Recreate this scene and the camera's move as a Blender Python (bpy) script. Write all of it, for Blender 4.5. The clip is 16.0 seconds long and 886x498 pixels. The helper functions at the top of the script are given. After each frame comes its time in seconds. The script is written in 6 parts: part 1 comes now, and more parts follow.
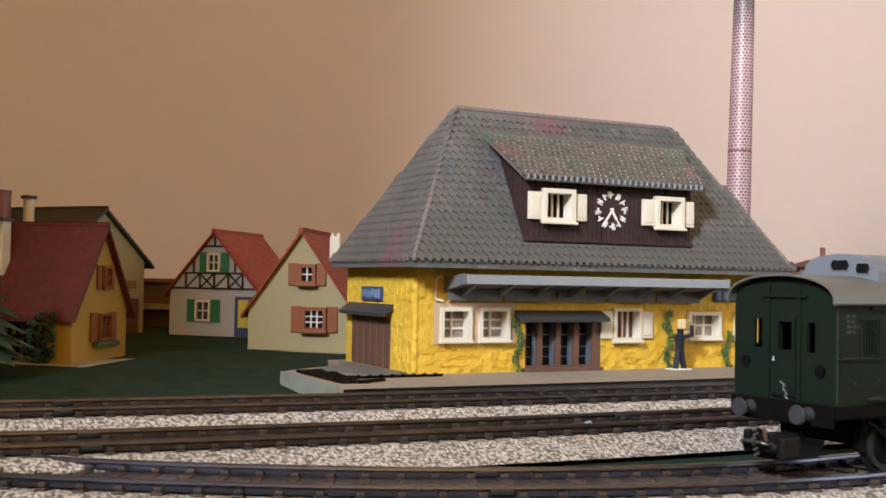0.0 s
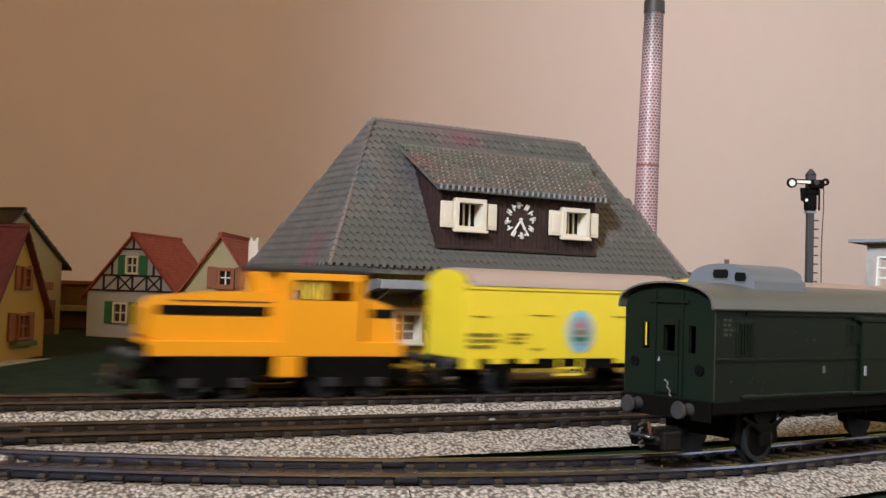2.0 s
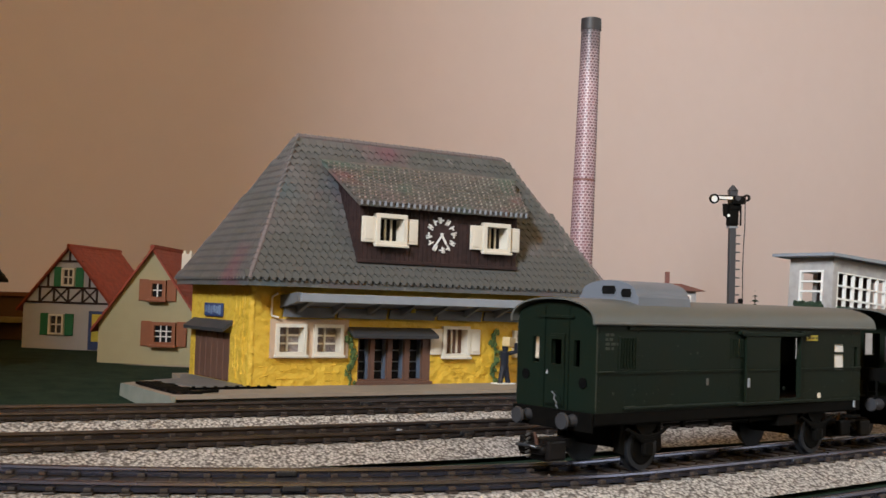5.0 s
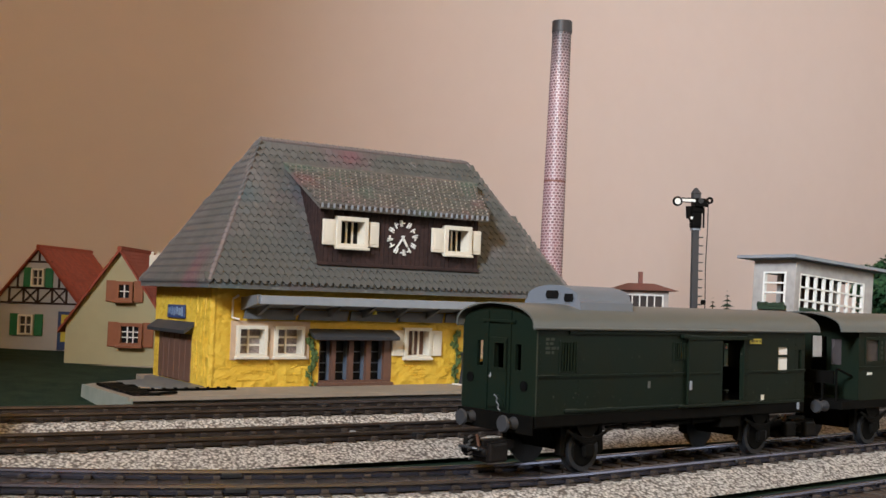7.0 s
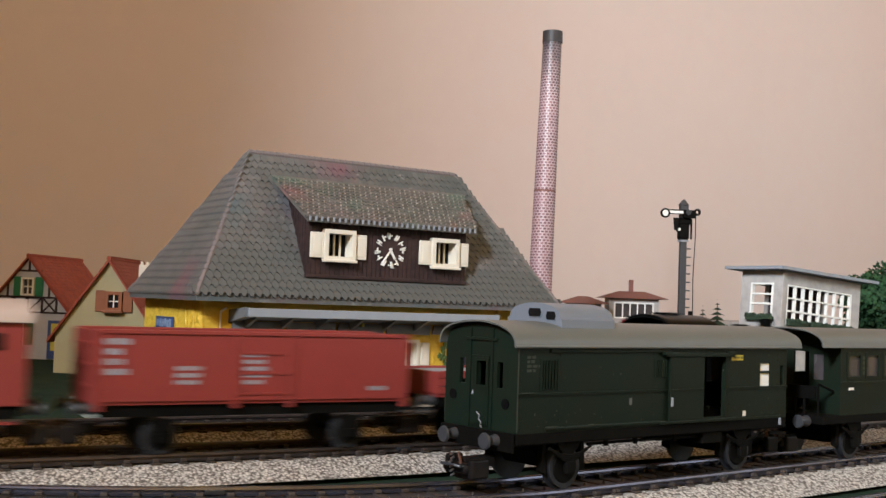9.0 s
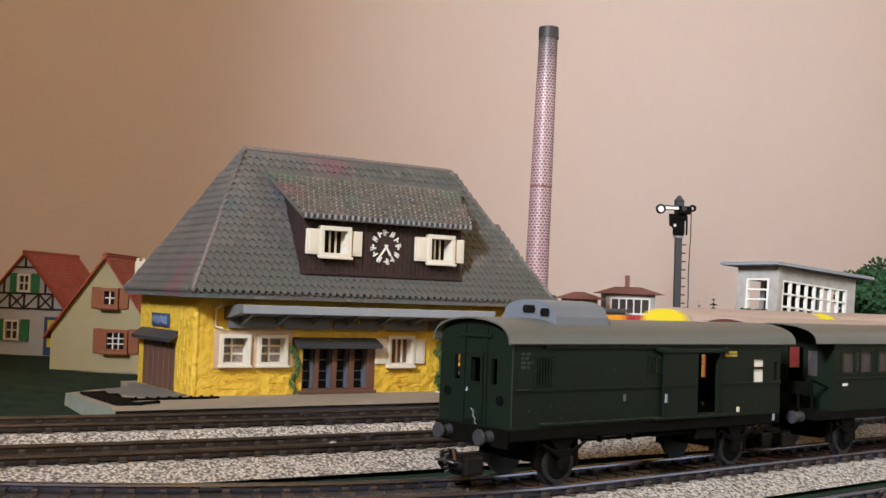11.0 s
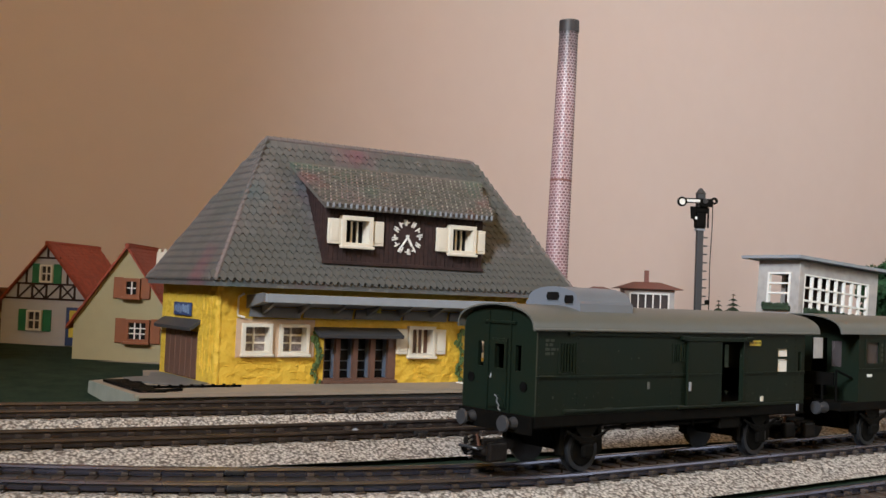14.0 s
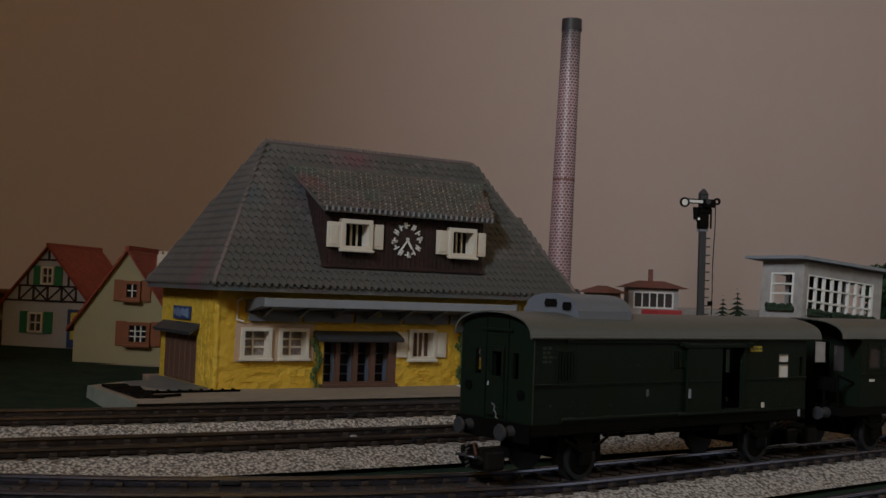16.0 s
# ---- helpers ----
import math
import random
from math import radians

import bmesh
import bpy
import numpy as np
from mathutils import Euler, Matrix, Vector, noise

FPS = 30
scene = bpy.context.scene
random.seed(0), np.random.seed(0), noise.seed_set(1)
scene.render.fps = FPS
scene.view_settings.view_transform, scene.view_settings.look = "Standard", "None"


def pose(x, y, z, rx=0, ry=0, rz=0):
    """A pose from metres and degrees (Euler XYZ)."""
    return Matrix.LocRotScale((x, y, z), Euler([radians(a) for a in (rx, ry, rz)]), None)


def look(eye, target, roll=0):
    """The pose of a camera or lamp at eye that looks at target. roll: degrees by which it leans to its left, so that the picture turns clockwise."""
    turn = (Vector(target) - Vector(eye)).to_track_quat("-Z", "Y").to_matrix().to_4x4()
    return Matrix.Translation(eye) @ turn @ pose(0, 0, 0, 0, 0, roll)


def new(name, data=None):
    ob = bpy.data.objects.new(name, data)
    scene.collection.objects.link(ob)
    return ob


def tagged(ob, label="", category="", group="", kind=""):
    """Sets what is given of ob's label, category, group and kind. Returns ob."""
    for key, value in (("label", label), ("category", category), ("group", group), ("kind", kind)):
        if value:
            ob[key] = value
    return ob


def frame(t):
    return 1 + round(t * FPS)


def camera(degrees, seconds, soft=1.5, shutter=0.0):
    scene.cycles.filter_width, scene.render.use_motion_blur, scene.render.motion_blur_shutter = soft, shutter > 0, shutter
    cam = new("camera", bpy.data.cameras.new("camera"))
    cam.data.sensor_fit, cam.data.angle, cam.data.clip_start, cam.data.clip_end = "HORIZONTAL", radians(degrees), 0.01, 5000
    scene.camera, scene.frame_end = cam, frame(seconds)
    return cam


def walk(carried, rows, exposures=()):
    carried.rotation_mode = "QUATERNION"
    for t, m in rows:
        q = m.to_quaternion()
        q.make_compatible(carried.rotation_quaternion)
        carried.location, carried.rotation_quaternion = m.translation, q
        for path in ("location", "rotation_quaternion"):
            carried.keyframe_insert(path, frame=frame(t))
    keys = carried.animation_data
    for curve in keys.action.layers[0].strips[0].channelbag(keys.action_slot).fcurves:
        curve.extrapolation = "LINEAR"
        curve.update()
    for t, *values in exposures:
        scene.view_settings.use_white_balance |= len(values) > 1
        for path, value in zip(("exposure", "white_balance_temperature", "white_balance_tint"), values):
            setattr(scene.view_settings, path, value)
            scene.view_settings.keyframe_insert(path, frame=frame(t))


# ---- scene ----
# A table-top model railway at its true small size. Lengths below are in centimetres.
CM = 0.01
cam = camera(44.0, 16.0, soft=1.5, shutter=0.6)
PATH = [
    (0, (-19.05, -40.58, 4.55), (25.87, 48.72, 7.42), 1.06),
    (0.5, (-19.29, -41.20, 4.19), (27.18, 47.30, 7.16), 1.16),
    (1, (-20.08, -41.80, 4.35), (28.57, 45.48, 8.27), 1.28),
    (1.5, (-19.94, -42.15, 4.24), (30.30, 44.22, 8.24), 1.79),
    (2, (-19.76, -42.49, 4.42), (31.48, 43.30, 8.19), 1.77),
    (2.5, (-19.78, -42.63, 4.45), (31.60, 43.06, 8.43), 1.76),
    (3, (-19.73, -42.79, 4.33), (32.05, 42.66, 8.57), 1.85),
    (3.5, (-19.55, -43.08, 4.32), (33.13, 41.82, 8.58), 2.13),
    (4, (-19.28, -43.40, 4.39), (33.89, 41.17, 8.89), 2.16),
    (4.5, (-18.99, -43.97, 4.55), (34.49, 40.41, 9.07), 2.18),
    (5, (-18.62, -44.62, 4.65), (35.23, 39.50, 9.41), 1.86),
    (7.5, (-17.83, -45.99, 5.05), (37.16, 37.41, 9.65), 1.98),
    (8, (-17.77, -46.13, 5.21), (37.36, 37.16, 10.01), 2.01),
    (8.5, (-17.67, -46.24, 5.29), (37.56, 36.98, 10.13), 2.14),
    (9, (-17.76, -46.30, 5.38), (37.45, 36.93, 10.25), 2.07),
    (11.5, (-17.73, -46.44, 5.47), (37.71, 36.66, 9.87), 2.01),
    (12, (-17.78, -46.44, 5.51), (37.64, 36.68, 9.99), 2.11),
    (12.5, (-17.79, -46.38, 5.47), (37.49, 36.84, 9.81), 2.09),
    (13, (-17.71, -46.31, 5.36), (37.07, 37.24, 9.66), 2.34),
    (13.5, (-17.81, -46.21, 5.16), (36.71, 37.51, 9.37), 2.23),
    (14, (-17.91, -46.29, 5.07), (36.27, 37.66, 9.25), 2.26),
    (14.5, (-17.89, -46.28, 5.29), (36.25, 37.68, 9.74), 2.35),
    (15, (-17.94, -46.27, 5.27), (36.17, 37.73, 9.38), 2.28),
    (15.5, (-17.96, -46.31, 5.33), (36.27, 37.60, 9.56), 2.16),
    (16, (-17.53, -46.22, 5.44), (36.20, 38.04, 9.22), 2.14),
]
EXPOSURE = [(0.0, 0.28), (0.5, 0.24), (1.5, 0.08), (2.5, -0.12), (4.0, -0.21), (5.2, -0.14), (7.3, -0.03), (9.0, 0.08), (11.5, 0.08), (12.3, -0.07), (13.0, -0.07), (14.5, -0.14), (15.0, -0.18), (15.3, -0.52), (15.5, -0.87), (15.7, -1.27), (16.0, -1.82)]
walk(cam, [(t, look(Vector(e) * CM, Vector(g) * CM, r)) for t, e, g, r in PATH], EXPOSURE)

# ---- light: a deep window to the left behind the viewer, and two added fill lights ----
world = bpy.data.worlds.new("world")
scene.world = world
world.use_nodes = True
world.node_tree.nodes["Background"].inputs[0].default_value = (0.9, 0.85, 0.8, 1)
world.node_tree.nodes["Background"].inputs[1].default_value = 0.25


def area_lamp(name, eye, target, sx, sy, watts, colour):
    d = bpy.data.lights.new(name, "AREA")
    d.shape, d.size, d.size_y, d.energy, d.color = "RECTANGLE", sx * CM, sy * CM, watts, colour
    ob = new(name, d)
    ob.matrix_world = look(Vector(eye) * CM, Vector(target) * CM)
    return ob


area_lamp("window_light", (-94, -71, 52), (0, -71, 40), 17.5, 64, 78, (0.86, 0.945, 1.03))
# Two weak fill lights added to balance brightness; no known windows there.
area_lamp("fill_light_south", (112, -109, 50), (70, 0, 20), 95, 66, 6, (0.80, 0.92, 1.0))
area_lamp("fill_light_east", (179, 4, 52), (0, 20, 40), 72, 80, 2.5, (0.83, 0.92, 1.0))


# ---- materials ----
def mat(name, colour, rough=0.6, metal=0.0, second=None, scale=300, mix=0.5, bump=0.0, bscale=None, spec=0.4, detail=4, island=0.0, obj=0.0, emit=0.0):
    m = bpy.data.materials.new(name)
    m.use_nodes = True
    nt = m.node_tree
    b = nt.nodes["Principled BSDF"]
    b.inputs["Roughness"].default_value = rough
    b.inputs["Metallic"].default_value = metal
    b.inputs["Specular IOR Level"].default_value = spec
    tc = nt.nodes.new("ShaderNodeTexCoord")
    n1 = nt.nodes.new("ShaderNodeTexNoise")
    n1.inputs["Scale"].default_value, n1.inputs["Detail"].default_value = scale, detail
    n2 = nt.nodes.new("ShaderNodeTexNoise")
    n2.inputs["Scale"].default_value, n2.inputs["Detail"].default_value = scale / 9, 2
    for n in (n1, n2):
        nt.links.new(tc.outputs["Object"], n.inputs["Vector"])
    add = nt.nodes.new("ShaderNodeMath")
    add.operation = "ADD"
    nt.links.new(n1.outputs["Fac"], add.inputs[0])
    nt.links.new(n2.outputs["Fac"], add.inputs[1])
    ramp = nt.nodes.new("ShaderNodeMapRange")
    ramp.inputs["From Min"].default_value, ramp.inputs["From Max"].default_value = 0.72, 1.28
    ramp.inputs["To Max"].default_value = mix
    nt.links.new(add.outputs[0], ramp.inputs["Value"])
    mx = nt.nodes.new("ShaderNodeMix")
    mx.data_type = "RGBA"
    mx.inputs["A"].default_value = (*colour, 1)
    mx.inputs["B"].default_value = (*(second or [c * 0.6 for c in colour]), 1)
    nt.links.new(ramp.outputs["Result"], mx.inputs["Factor"])
    out = mx.outputs["Result"]
    if island or obj:
        src = nt.nodes.new("ShaderNodeObjectInfo" if obj else "ShaderNodeNewGeometry").outputs["Random" if obj else "Random Per Island"]
        hs = nt.nodes.new("ShaderNodeHueSaturation")
        mr = nt.nodes.new("ShaderNodeMapRange")
        k = island or obj
        mr.inputs["To Min"].default_value, mr.inputs["To Max"].default_value = 1 - k, 1 + k
        nt.links.new(src, mr.inputs["Value"])
        nt.links.new(mr.outputs["Result"], hs.inputs["Value"])
        nt.links.new(out, hs.inputs["Color"])
        out = hs.outputs["Color"]
    nt.links.new(out, b.inputs["Base Color"])
    if bump:
        bp = nt.nodes.new("ShaderNodeBump")
        bp.inputs["Strength"].default_value, bp.inputs["Distance"].default_value = bump, 0.0004
        nb = n1
        if bscale:
            nb = nt.nodes.new("ShaderNodeTexNoise")
            nb.inputs["Scale"].default_value = bscale
            nt.links.new(tc.outputs["Object"], nb.inputs["Vector"])
        nt.links.new(nb.outputs["Fac"], bp.inputs["Height"])
        nt.links.new(bp.outputs["Normal"], b.inputs["Normal"])
    rr = nt.nodes.new("ShaderNodeMapRange")
    rr.inputs["To Min"].default_value, rr.inputs["To Max"].default_value = max(rough - 0.08, 0.02), min(rough + 0.12, 1)
    nt.links.new(n2.outputs["Fac"], rr.inputs["Value"])
    nt.links.new(rr.outputs["Result"], b.inputs["Roughness"])
    if emit:
        b.inputs["Emission Color"].default_value, b.inputs["Emission Strength"].default_value = (*colour, 1), emit
    return m


def speckled(name, light, dark, scale, rough=0.75, bump=0.6):
    """Printed and embossed ballast: small rounded pale stones with dark gaps."""
    m = mat(name, light, rough)
    nt = m.node_tree
    b = nt.nodes["Principled BSDF"]
    tc = nt.nodes.new("ShaderNodeTexCoord")
    wob = nt.nodes.new("ShaderNodeTexNoise")
    wob.inputs["Scale"].default_value = scale * 0.8
    nt.links.new(tc.outputs["Object"], wob.inputs["Vector"])
    vm = nt.nodes.new("ShaderNodeVectorMath")
    vm.operation = "MULTIPLY_ADD"
    nt.links.new(wob.outputs["Color"], vm.inputs[0])
    vm.inputs[1].default_value = (1.2 / scale,) * 3
    nt.links.new(tc.outputs["Object"], vm.inputs[2])
    v = nt.nodes.new("ShaderNodeTexVoronoi")
    v.inputs["Scale"].default_value = scale
    nt.links.new(vm.outputs[0], v.inputs["Vector"])
    r = nt.nodes.new("ShaderNodeValToRGB")
    r.color_ramp.elements[0].position, r.color_ramp.elements[0].color = 0.25, (*light, 1)
    r.color_ramp.elements[1].position, r.color_ramp.elements[1].color = 0.72, (*dark, 1)
    nt.links.new(v.outputs["Distance"], r.inputs["Fac"])
    hs = nt.nodes.new("ShaderNodeMix")
    hs.data_type, hs.blend_type = "RGBA", "MULTIPLY"
    hs.inputs["Factor"].default_value = 0.45
    nt.links.new(r.outputs["Color"], hs.inputs["A"])
    bw = nt.nodes.new("ShaderNodeRGBToBW")
    nt.links.new(v.outputs["Color"], bw.inputs[0])
    nt.links.new(bw.outputs[0], hs.inputs["B"])
    nt.links.new(hs.outputs["Result"], b.inputs["Base Color"])
    bp = nt.nodes.new("ShaderNodeBump")
    bp.invert = True
    bp.inputs["Strength"].default_value, bp.inputs["Distance"].default_value = bump, 0.0005
    nt.links.new(v.outputs["Distance"], bp.inputs["Height"])
    nt.links.new(bp.outputs["Normal"], b.inputs["Normal"])
    return m


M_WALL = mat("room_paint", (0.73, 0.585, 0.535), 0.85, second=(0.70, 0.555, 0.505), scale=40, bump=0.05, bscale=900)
# Unseen walls and ceiling: strongly orange to throw warm bounce light on the layout.
M_ROOM_BOUNCE = mat("room_orange_bounce", (0.42, 0.235, 0.035), 0.9, scale=20, mix=0.2)
M_FLOCK = mat("green_flock", (0.022, 0.040, 0.026), 0.95, second=(0.010, 0.022, 0.015), scale=900, mix=1.0, bump=0.8, spec=0.1)
M_BALLAST = speckled("ballast_print", (0.74, 0.70, 0.66), (0.13, 0.11, 0.10), 900)
M_SLEEPER = mat("sleeper_brown", (0.032, 0.026, 0.024), 0.5, spec=0.3, second=(0.065, 0.048, 0.04), scale=500, mix=0.8, bump=0.3, obj=0.25)
# Steel tinted blue: part of the window's bluish sheen is in the colour.
M_RAIL = mat("rail_steel_blue_sheen", (0.14, 0.145, 0.205), 0.24, metal=0.85, second=(0.10, 0.08, 0.075), scale=120, mix=0.7)
M_RAIL_DARK = mat("rail_tarnished", (0.10, 0.085, 0.085), 0.42, metal=0.8, second=(0.045, 0.035, 0.032), scale=150, mix=0.9)
M_PANE = mat("coach_pane", (0.045, 0.04, 0.042), 0.25, second=(0.09, 0.07, 0.07), scale=200)
M_BED = mat("bed_brown", (0.034, 0.027, 0.025), 0.5, second=(0.075, 0.045, 0.035), scale=200, mix=0.9)
M_BED_RUST = mat("bed_rusty", (0.075, 0.036, 0.03), 0.5, second=(0.02, 0.016, 0.016), scale=70, mix=1.0)
M_BED_SHEEN = mat("bed_bare_metal", (0.04, 0.037, 0.042), 0.42, metal=0.4, second=(0.075, 0.07, 0.08), scale=150, mix=0.9)
M_YELLOW = mat("yellow_stucco", (0.62, 0.38, 0.035), 0.6, second=(0.70, 0.47, 0.06), scale=350, mix=0.7, bump=1.0, bscale=230)
for bump_node in [n for n in M_YELLOW.node_tree.nodes if n.type == "BUMP"]:
    bump_node.inputs["Distance"].default_value = 0.0019
def stained(m, colour, scale, low, high, amount, seed):
    """Adds blotches of a second paint over a material."""
    nt = m.node_tree
    b = nt.nodes["Principled BSDF"]
    old = b.inputs["Base Color"].links[0].from_socket
    tc = nt.nodes.new("ShaderNodeTexCoord")
    mp = nt.nodes.new("ShaderNodeMapping")
    mp.inputs["Location"].default_value = (seed, seed * 0.7, seed * 1.3)
    nt.links.new(tc.outputs["Object"], mp.inputs["Vector"])
    n = nt.nodes.new("ShaderNodeTexNoise")
    n.inputs["Scale"].default_value, n.inputs["Detail"].default_value = scale, 5
    nt.links.new(mp.outputs["Vector"], n.inputs["Vector"])
    mr = nt.nodes.new("ShaderNodeMapRange")
    mr.inputs["From Min"].default_value, mr.inputs["From Max"].default_value, mr.inputs["To Max"].default_value = low, high, amount
    nt.links.new(n.outputs["Fac"], mr.inputs["Value"])
    mx = nt.nodes.new("ShaderNodeMix")
    mx.data_type = "RGBA"
    nt.links.new(mr.outputs["Result"], mx.inputs["Factor"])
    nt.links.new(old, mx.inputs["A"])
    mx.inputs["B"].default_value = (*colour, 1)
    nt.links.new(mx.outputs["Result"], b.inputs["Base Color"])
    return m


def sooty(m, z0, z1, colour):
    """Soot that thickens towards the top of a stack, broken up by noise."""
    nt = m.node_tree
    b = nt.nodes["Principled BSDF"]
    old = b.inputs["Base Color"].links[0].from_socket
    tc = nt.nodes.new("ShaderNodeTexCoord")
    sp = nt.nodes.new("ShaderNodeSeparateXYZ")
    nt.links.new(tc.outputs["Object"], sp.inputs[0])
    n = nt.nodes.new("ShaderNodeTexNoise")
    n.inputs["Scale"].default_value = 90
    nt.links.new(tc.outputs["Object"], n.inputs["Vector"])
    ma = nt.nodes.new("ShaderNodeMath")
    ma.operation = "MULTIPLY_ADD"
    nt.links.new(n.outputs["Fac"], ma.inputs[0])
    ma.inputs[1].default_value = 0.05
    nt.links.new(sp.outputs["Z"], ma.inputs[2])
    mr = nt.nodes.new("ShaderNodeMapRange")
    mr.inputs["From Min"].default_value, mr.inputs["From Max"].default_value, mr.inputs["To Max"].default_value = z0 + 0.025, z1 + 0.025, 0.95
    nt.links.new(ma.outputs[0], mr.inputs["Value"])
    mx = nt.nodes.new("ShaderNodeMix")
    mx.data_type = "RGBA"
    nt.links.new(mr.outputs["Result"], mx.inputs["Factor"])
    nt.links.new(old, mx.inputs["A"])
    mx.inputs["B"].default_value = (*colour, 1)
    nt.links.new(mx.outputs["Result"], b.inputs["Base Color"])
    return m


M_TILE = mat("roof_tile_grey", (0.074, 0.080, 0.077), 0.42, second=(0.125, 0.115, 0.115), scale=60, mix=1.0, bump=0.35, bscale=1500, island=0.12)
stained(M_TILE, (0.17, 0.055, 0.08), 26, 0.56, 0.72, 0.6, 3.1)
stained(M_TILE, (0.06, 0.10, 0.115), 30, 0.58, 0.72, 0.6, 7.7)
stained(M_TILE, (0.26, 0.24, 0.23), 240, 0.64, 0.76, 0.6, 1.7)
M_TILE_RED = mat("roof_tile_worn", (0.085, 0.09, 0.078), 0.5, second=(0.13, 0.105, 0.10), scale=60, mix=0.9, island=0.2)
stained(M_TILE_RED, (0.20, 0.075, 0.075), 34, 0.57, 0.70, 0.7, 5.3)
stained(M_TILE_RED, (0.08, 0.13, 0.10), 40, 0.58, 0.70, 0.6, 9.1)
M_TIP = mat("worn_tip_glint", (0.30, 0.31, 0.26), 0.5, second=(0.30, 0.20, 0.20), scale=90, mix=1.0, island=0.3)
M_BEIGE = mat("beige_plaster", (0.52, 0.38, 0.27), 0.7, second=(0.42, 0.30, 0.22), scale=300, mix=0.6, bump=0.2)
M_RIDGE = mat("ridge_tile", (0.14, 0.125, 0.125), 0.6, second=(0.25, 0.16, 0.15), scale=300)
M_DARKWOOD = mat("dark_timber", (0.020, 0.012, 0.012), 0.6, spec=0.2, second=(0.055, 0.03, 0.028), scale=400, mix=0.8, bump=0.3)
M_CREAM = mat("cream_plastic", (0.66, 0.61, 0.52), 0.45, second=(0.56, 0.50, 0.42), scale=300, mix=0.4)
M_DOOR = mat("brown_plastic", (0.13, 0.065, 0.045), 0.5, second=(0.09, 0.045, 0.035), scale=400)
M_GREY = mat("grey_plastic", (0.15, 0.155, 0.165), 0.5, second=(0.11, 0.115, 0.125), scale=200, mix=0.7)
M_LGREY = mat("pale_grey_plastic", (0.26, 0.28, 0.32), 0.45, second=(0.20, 0.215, 0.24), scale=200)
M_DGREY = mat("dark_grey_plastic", (0.045, 0.045, 0.05), 0.5, second=(0.035, 0.035, 0.04), scale=300)
M_BLACK = mat("black_plastic", (0.003, 0.003, 0.0035), 0.5, spec=0.06, second=(0.014, 0.013, 0.012), scale=400, mix=0.6)
M_WHITE = mat("white_paint", (0.78, 0.77, 0.74), 0.5, second=(0.66, 0.64, 0.6), scale=300, mix=0.4)
M_PLATFORM = mat("platform_card", (0.30, 0.25, 0.20), 0.8, second=(0.22, 0.18, 0.14), scale=200, bump=0.2)
M_PLATSIDE = mat("platform_side", (0.30, 0.30, 0.26), 0.7, second=(0.16, 0.19, 0.16), scale=90, mix=0.9)
M_SIGNTEXT = mat("sign_lettering", (0.22, 0.30, 0.42), 0.5, second=(0.10, 0.14, 0.24), scale=700, mix=1.0)
M_LEAF = mat("door_leaf_blue_grey", (0.10, 0.12, 0.16), 0.5, second=(0.07, 0.085, 0.12), scale=200)
M_BLUE = mat("blue_sign", (0.035, 0.06, 0.16), 0.5)
M_GLASS = mat("window_dark", (0.012, 0.012, 0.014), 0.2, spec=0.35)
M_NET = mat("net_curtain", (0.34, 0.29, 0.27), 0.7, second=(0.12, 0.09, 0.09), scale=1500, mix=1.0)
M_IVY = mat("ivy_green", (0.09, 0.13, 0.035), 0.6, second=(0.04, 0.075, 0.025), scale=600, mix=1.0, island=0.3)
M_GREEN = mat("coach_green", (0.0065, 0.0135, 0.0095), 0.38, spec=0.14, second=(0.011, 0.0125, 0.007), scale=60, mix=0.8, bump=0.06, bscale=1200)
M_ROOFGREY = mat("coach_roof", (0.105, 0.108, 0.10), 0.42, second=(0.085, 0.085, 0.075), scale=60, mix=0.7)
M_VENT = mat("vent_grey", (0.14, 0.155, 0.185), 0.42, second=(0.115, 0.125, 0.145), scale=80)
M_FADED = mat("faded_print", (0.026, 0.032, 0.02), 0.5)
M_FRAME = mat("frame_black", (0.0025, 0.0025, 0.0025), 0.6, spec=0.05, second=(0.007, 0.006, 0.005), scale=300, mix=0.8)
M_WHEEL = mat("wheel_steel", (0.036, 0.038, 0.045), 0.36, metal=0.4, second=(0.014, 0.013, 0.013), scale=300)
M_BUFFER = mat("buffer_grey", (0.04, 0.041, 0.047), 0.4, second=(0.02, 0.02, 0.022), scale=400)
M_RUST = mat("rusty_coupler", (0.006, 0.0055, 0.0055), 0.4, metal=0.1, spec=0.2, second=(0.016, 0.012, 0.011), scale=500, mix=1.0)
M_LABEL = mat("label_yellow", (0.55, 0.45, 0.06), 0.5)
M_ORANGE = mat("loco_orange", (0.80, 0.33, 0.012), 0.4, second=(0.74, 0.29, 0.012), scale=60)
M_WAGON = mat("wagon_yellow", (0.76, 0.60, 0.035), 0.42, second=(0.70, 0.54, 0.03), scale=60, bump=0.05)
M_WROOF = mat("wagon_roof_tan", (0.40, 0.31, 0.27), 0.45, second=(0.33, 0.25, 0.22), scale=60)
M_WROOF_W = mat("wagon_roof_white", (0.75, 0.72, 0.70), 0.45, second=(0.68, 0.65, 0.63), scale=60)
M_INK = mat("printed_black", (0.17, 0.14, 0.028), 0.6)
M_REDWAGON = mat("wagon_red", (0.21, 0.030, 0.025), 0.5, second=(0.18, 0.026, 0.022), scale=60, bump=0.05)
M_REDBROWN = mat("wagon_red_deck", (0.17, 0.04, 0.03), 0.6)
M_LOCO = mat("loco_black", (0.002, 0.0022, 0.0025), 0.3, spec=0.09, second=(0.004, 0.004, 0.0035), scale=100)
M_LOCORED = mat("loco_red", (0.15, 0.010, 0.016), 0.45, second=(0.20, 0.015, 0.02), scale=200)
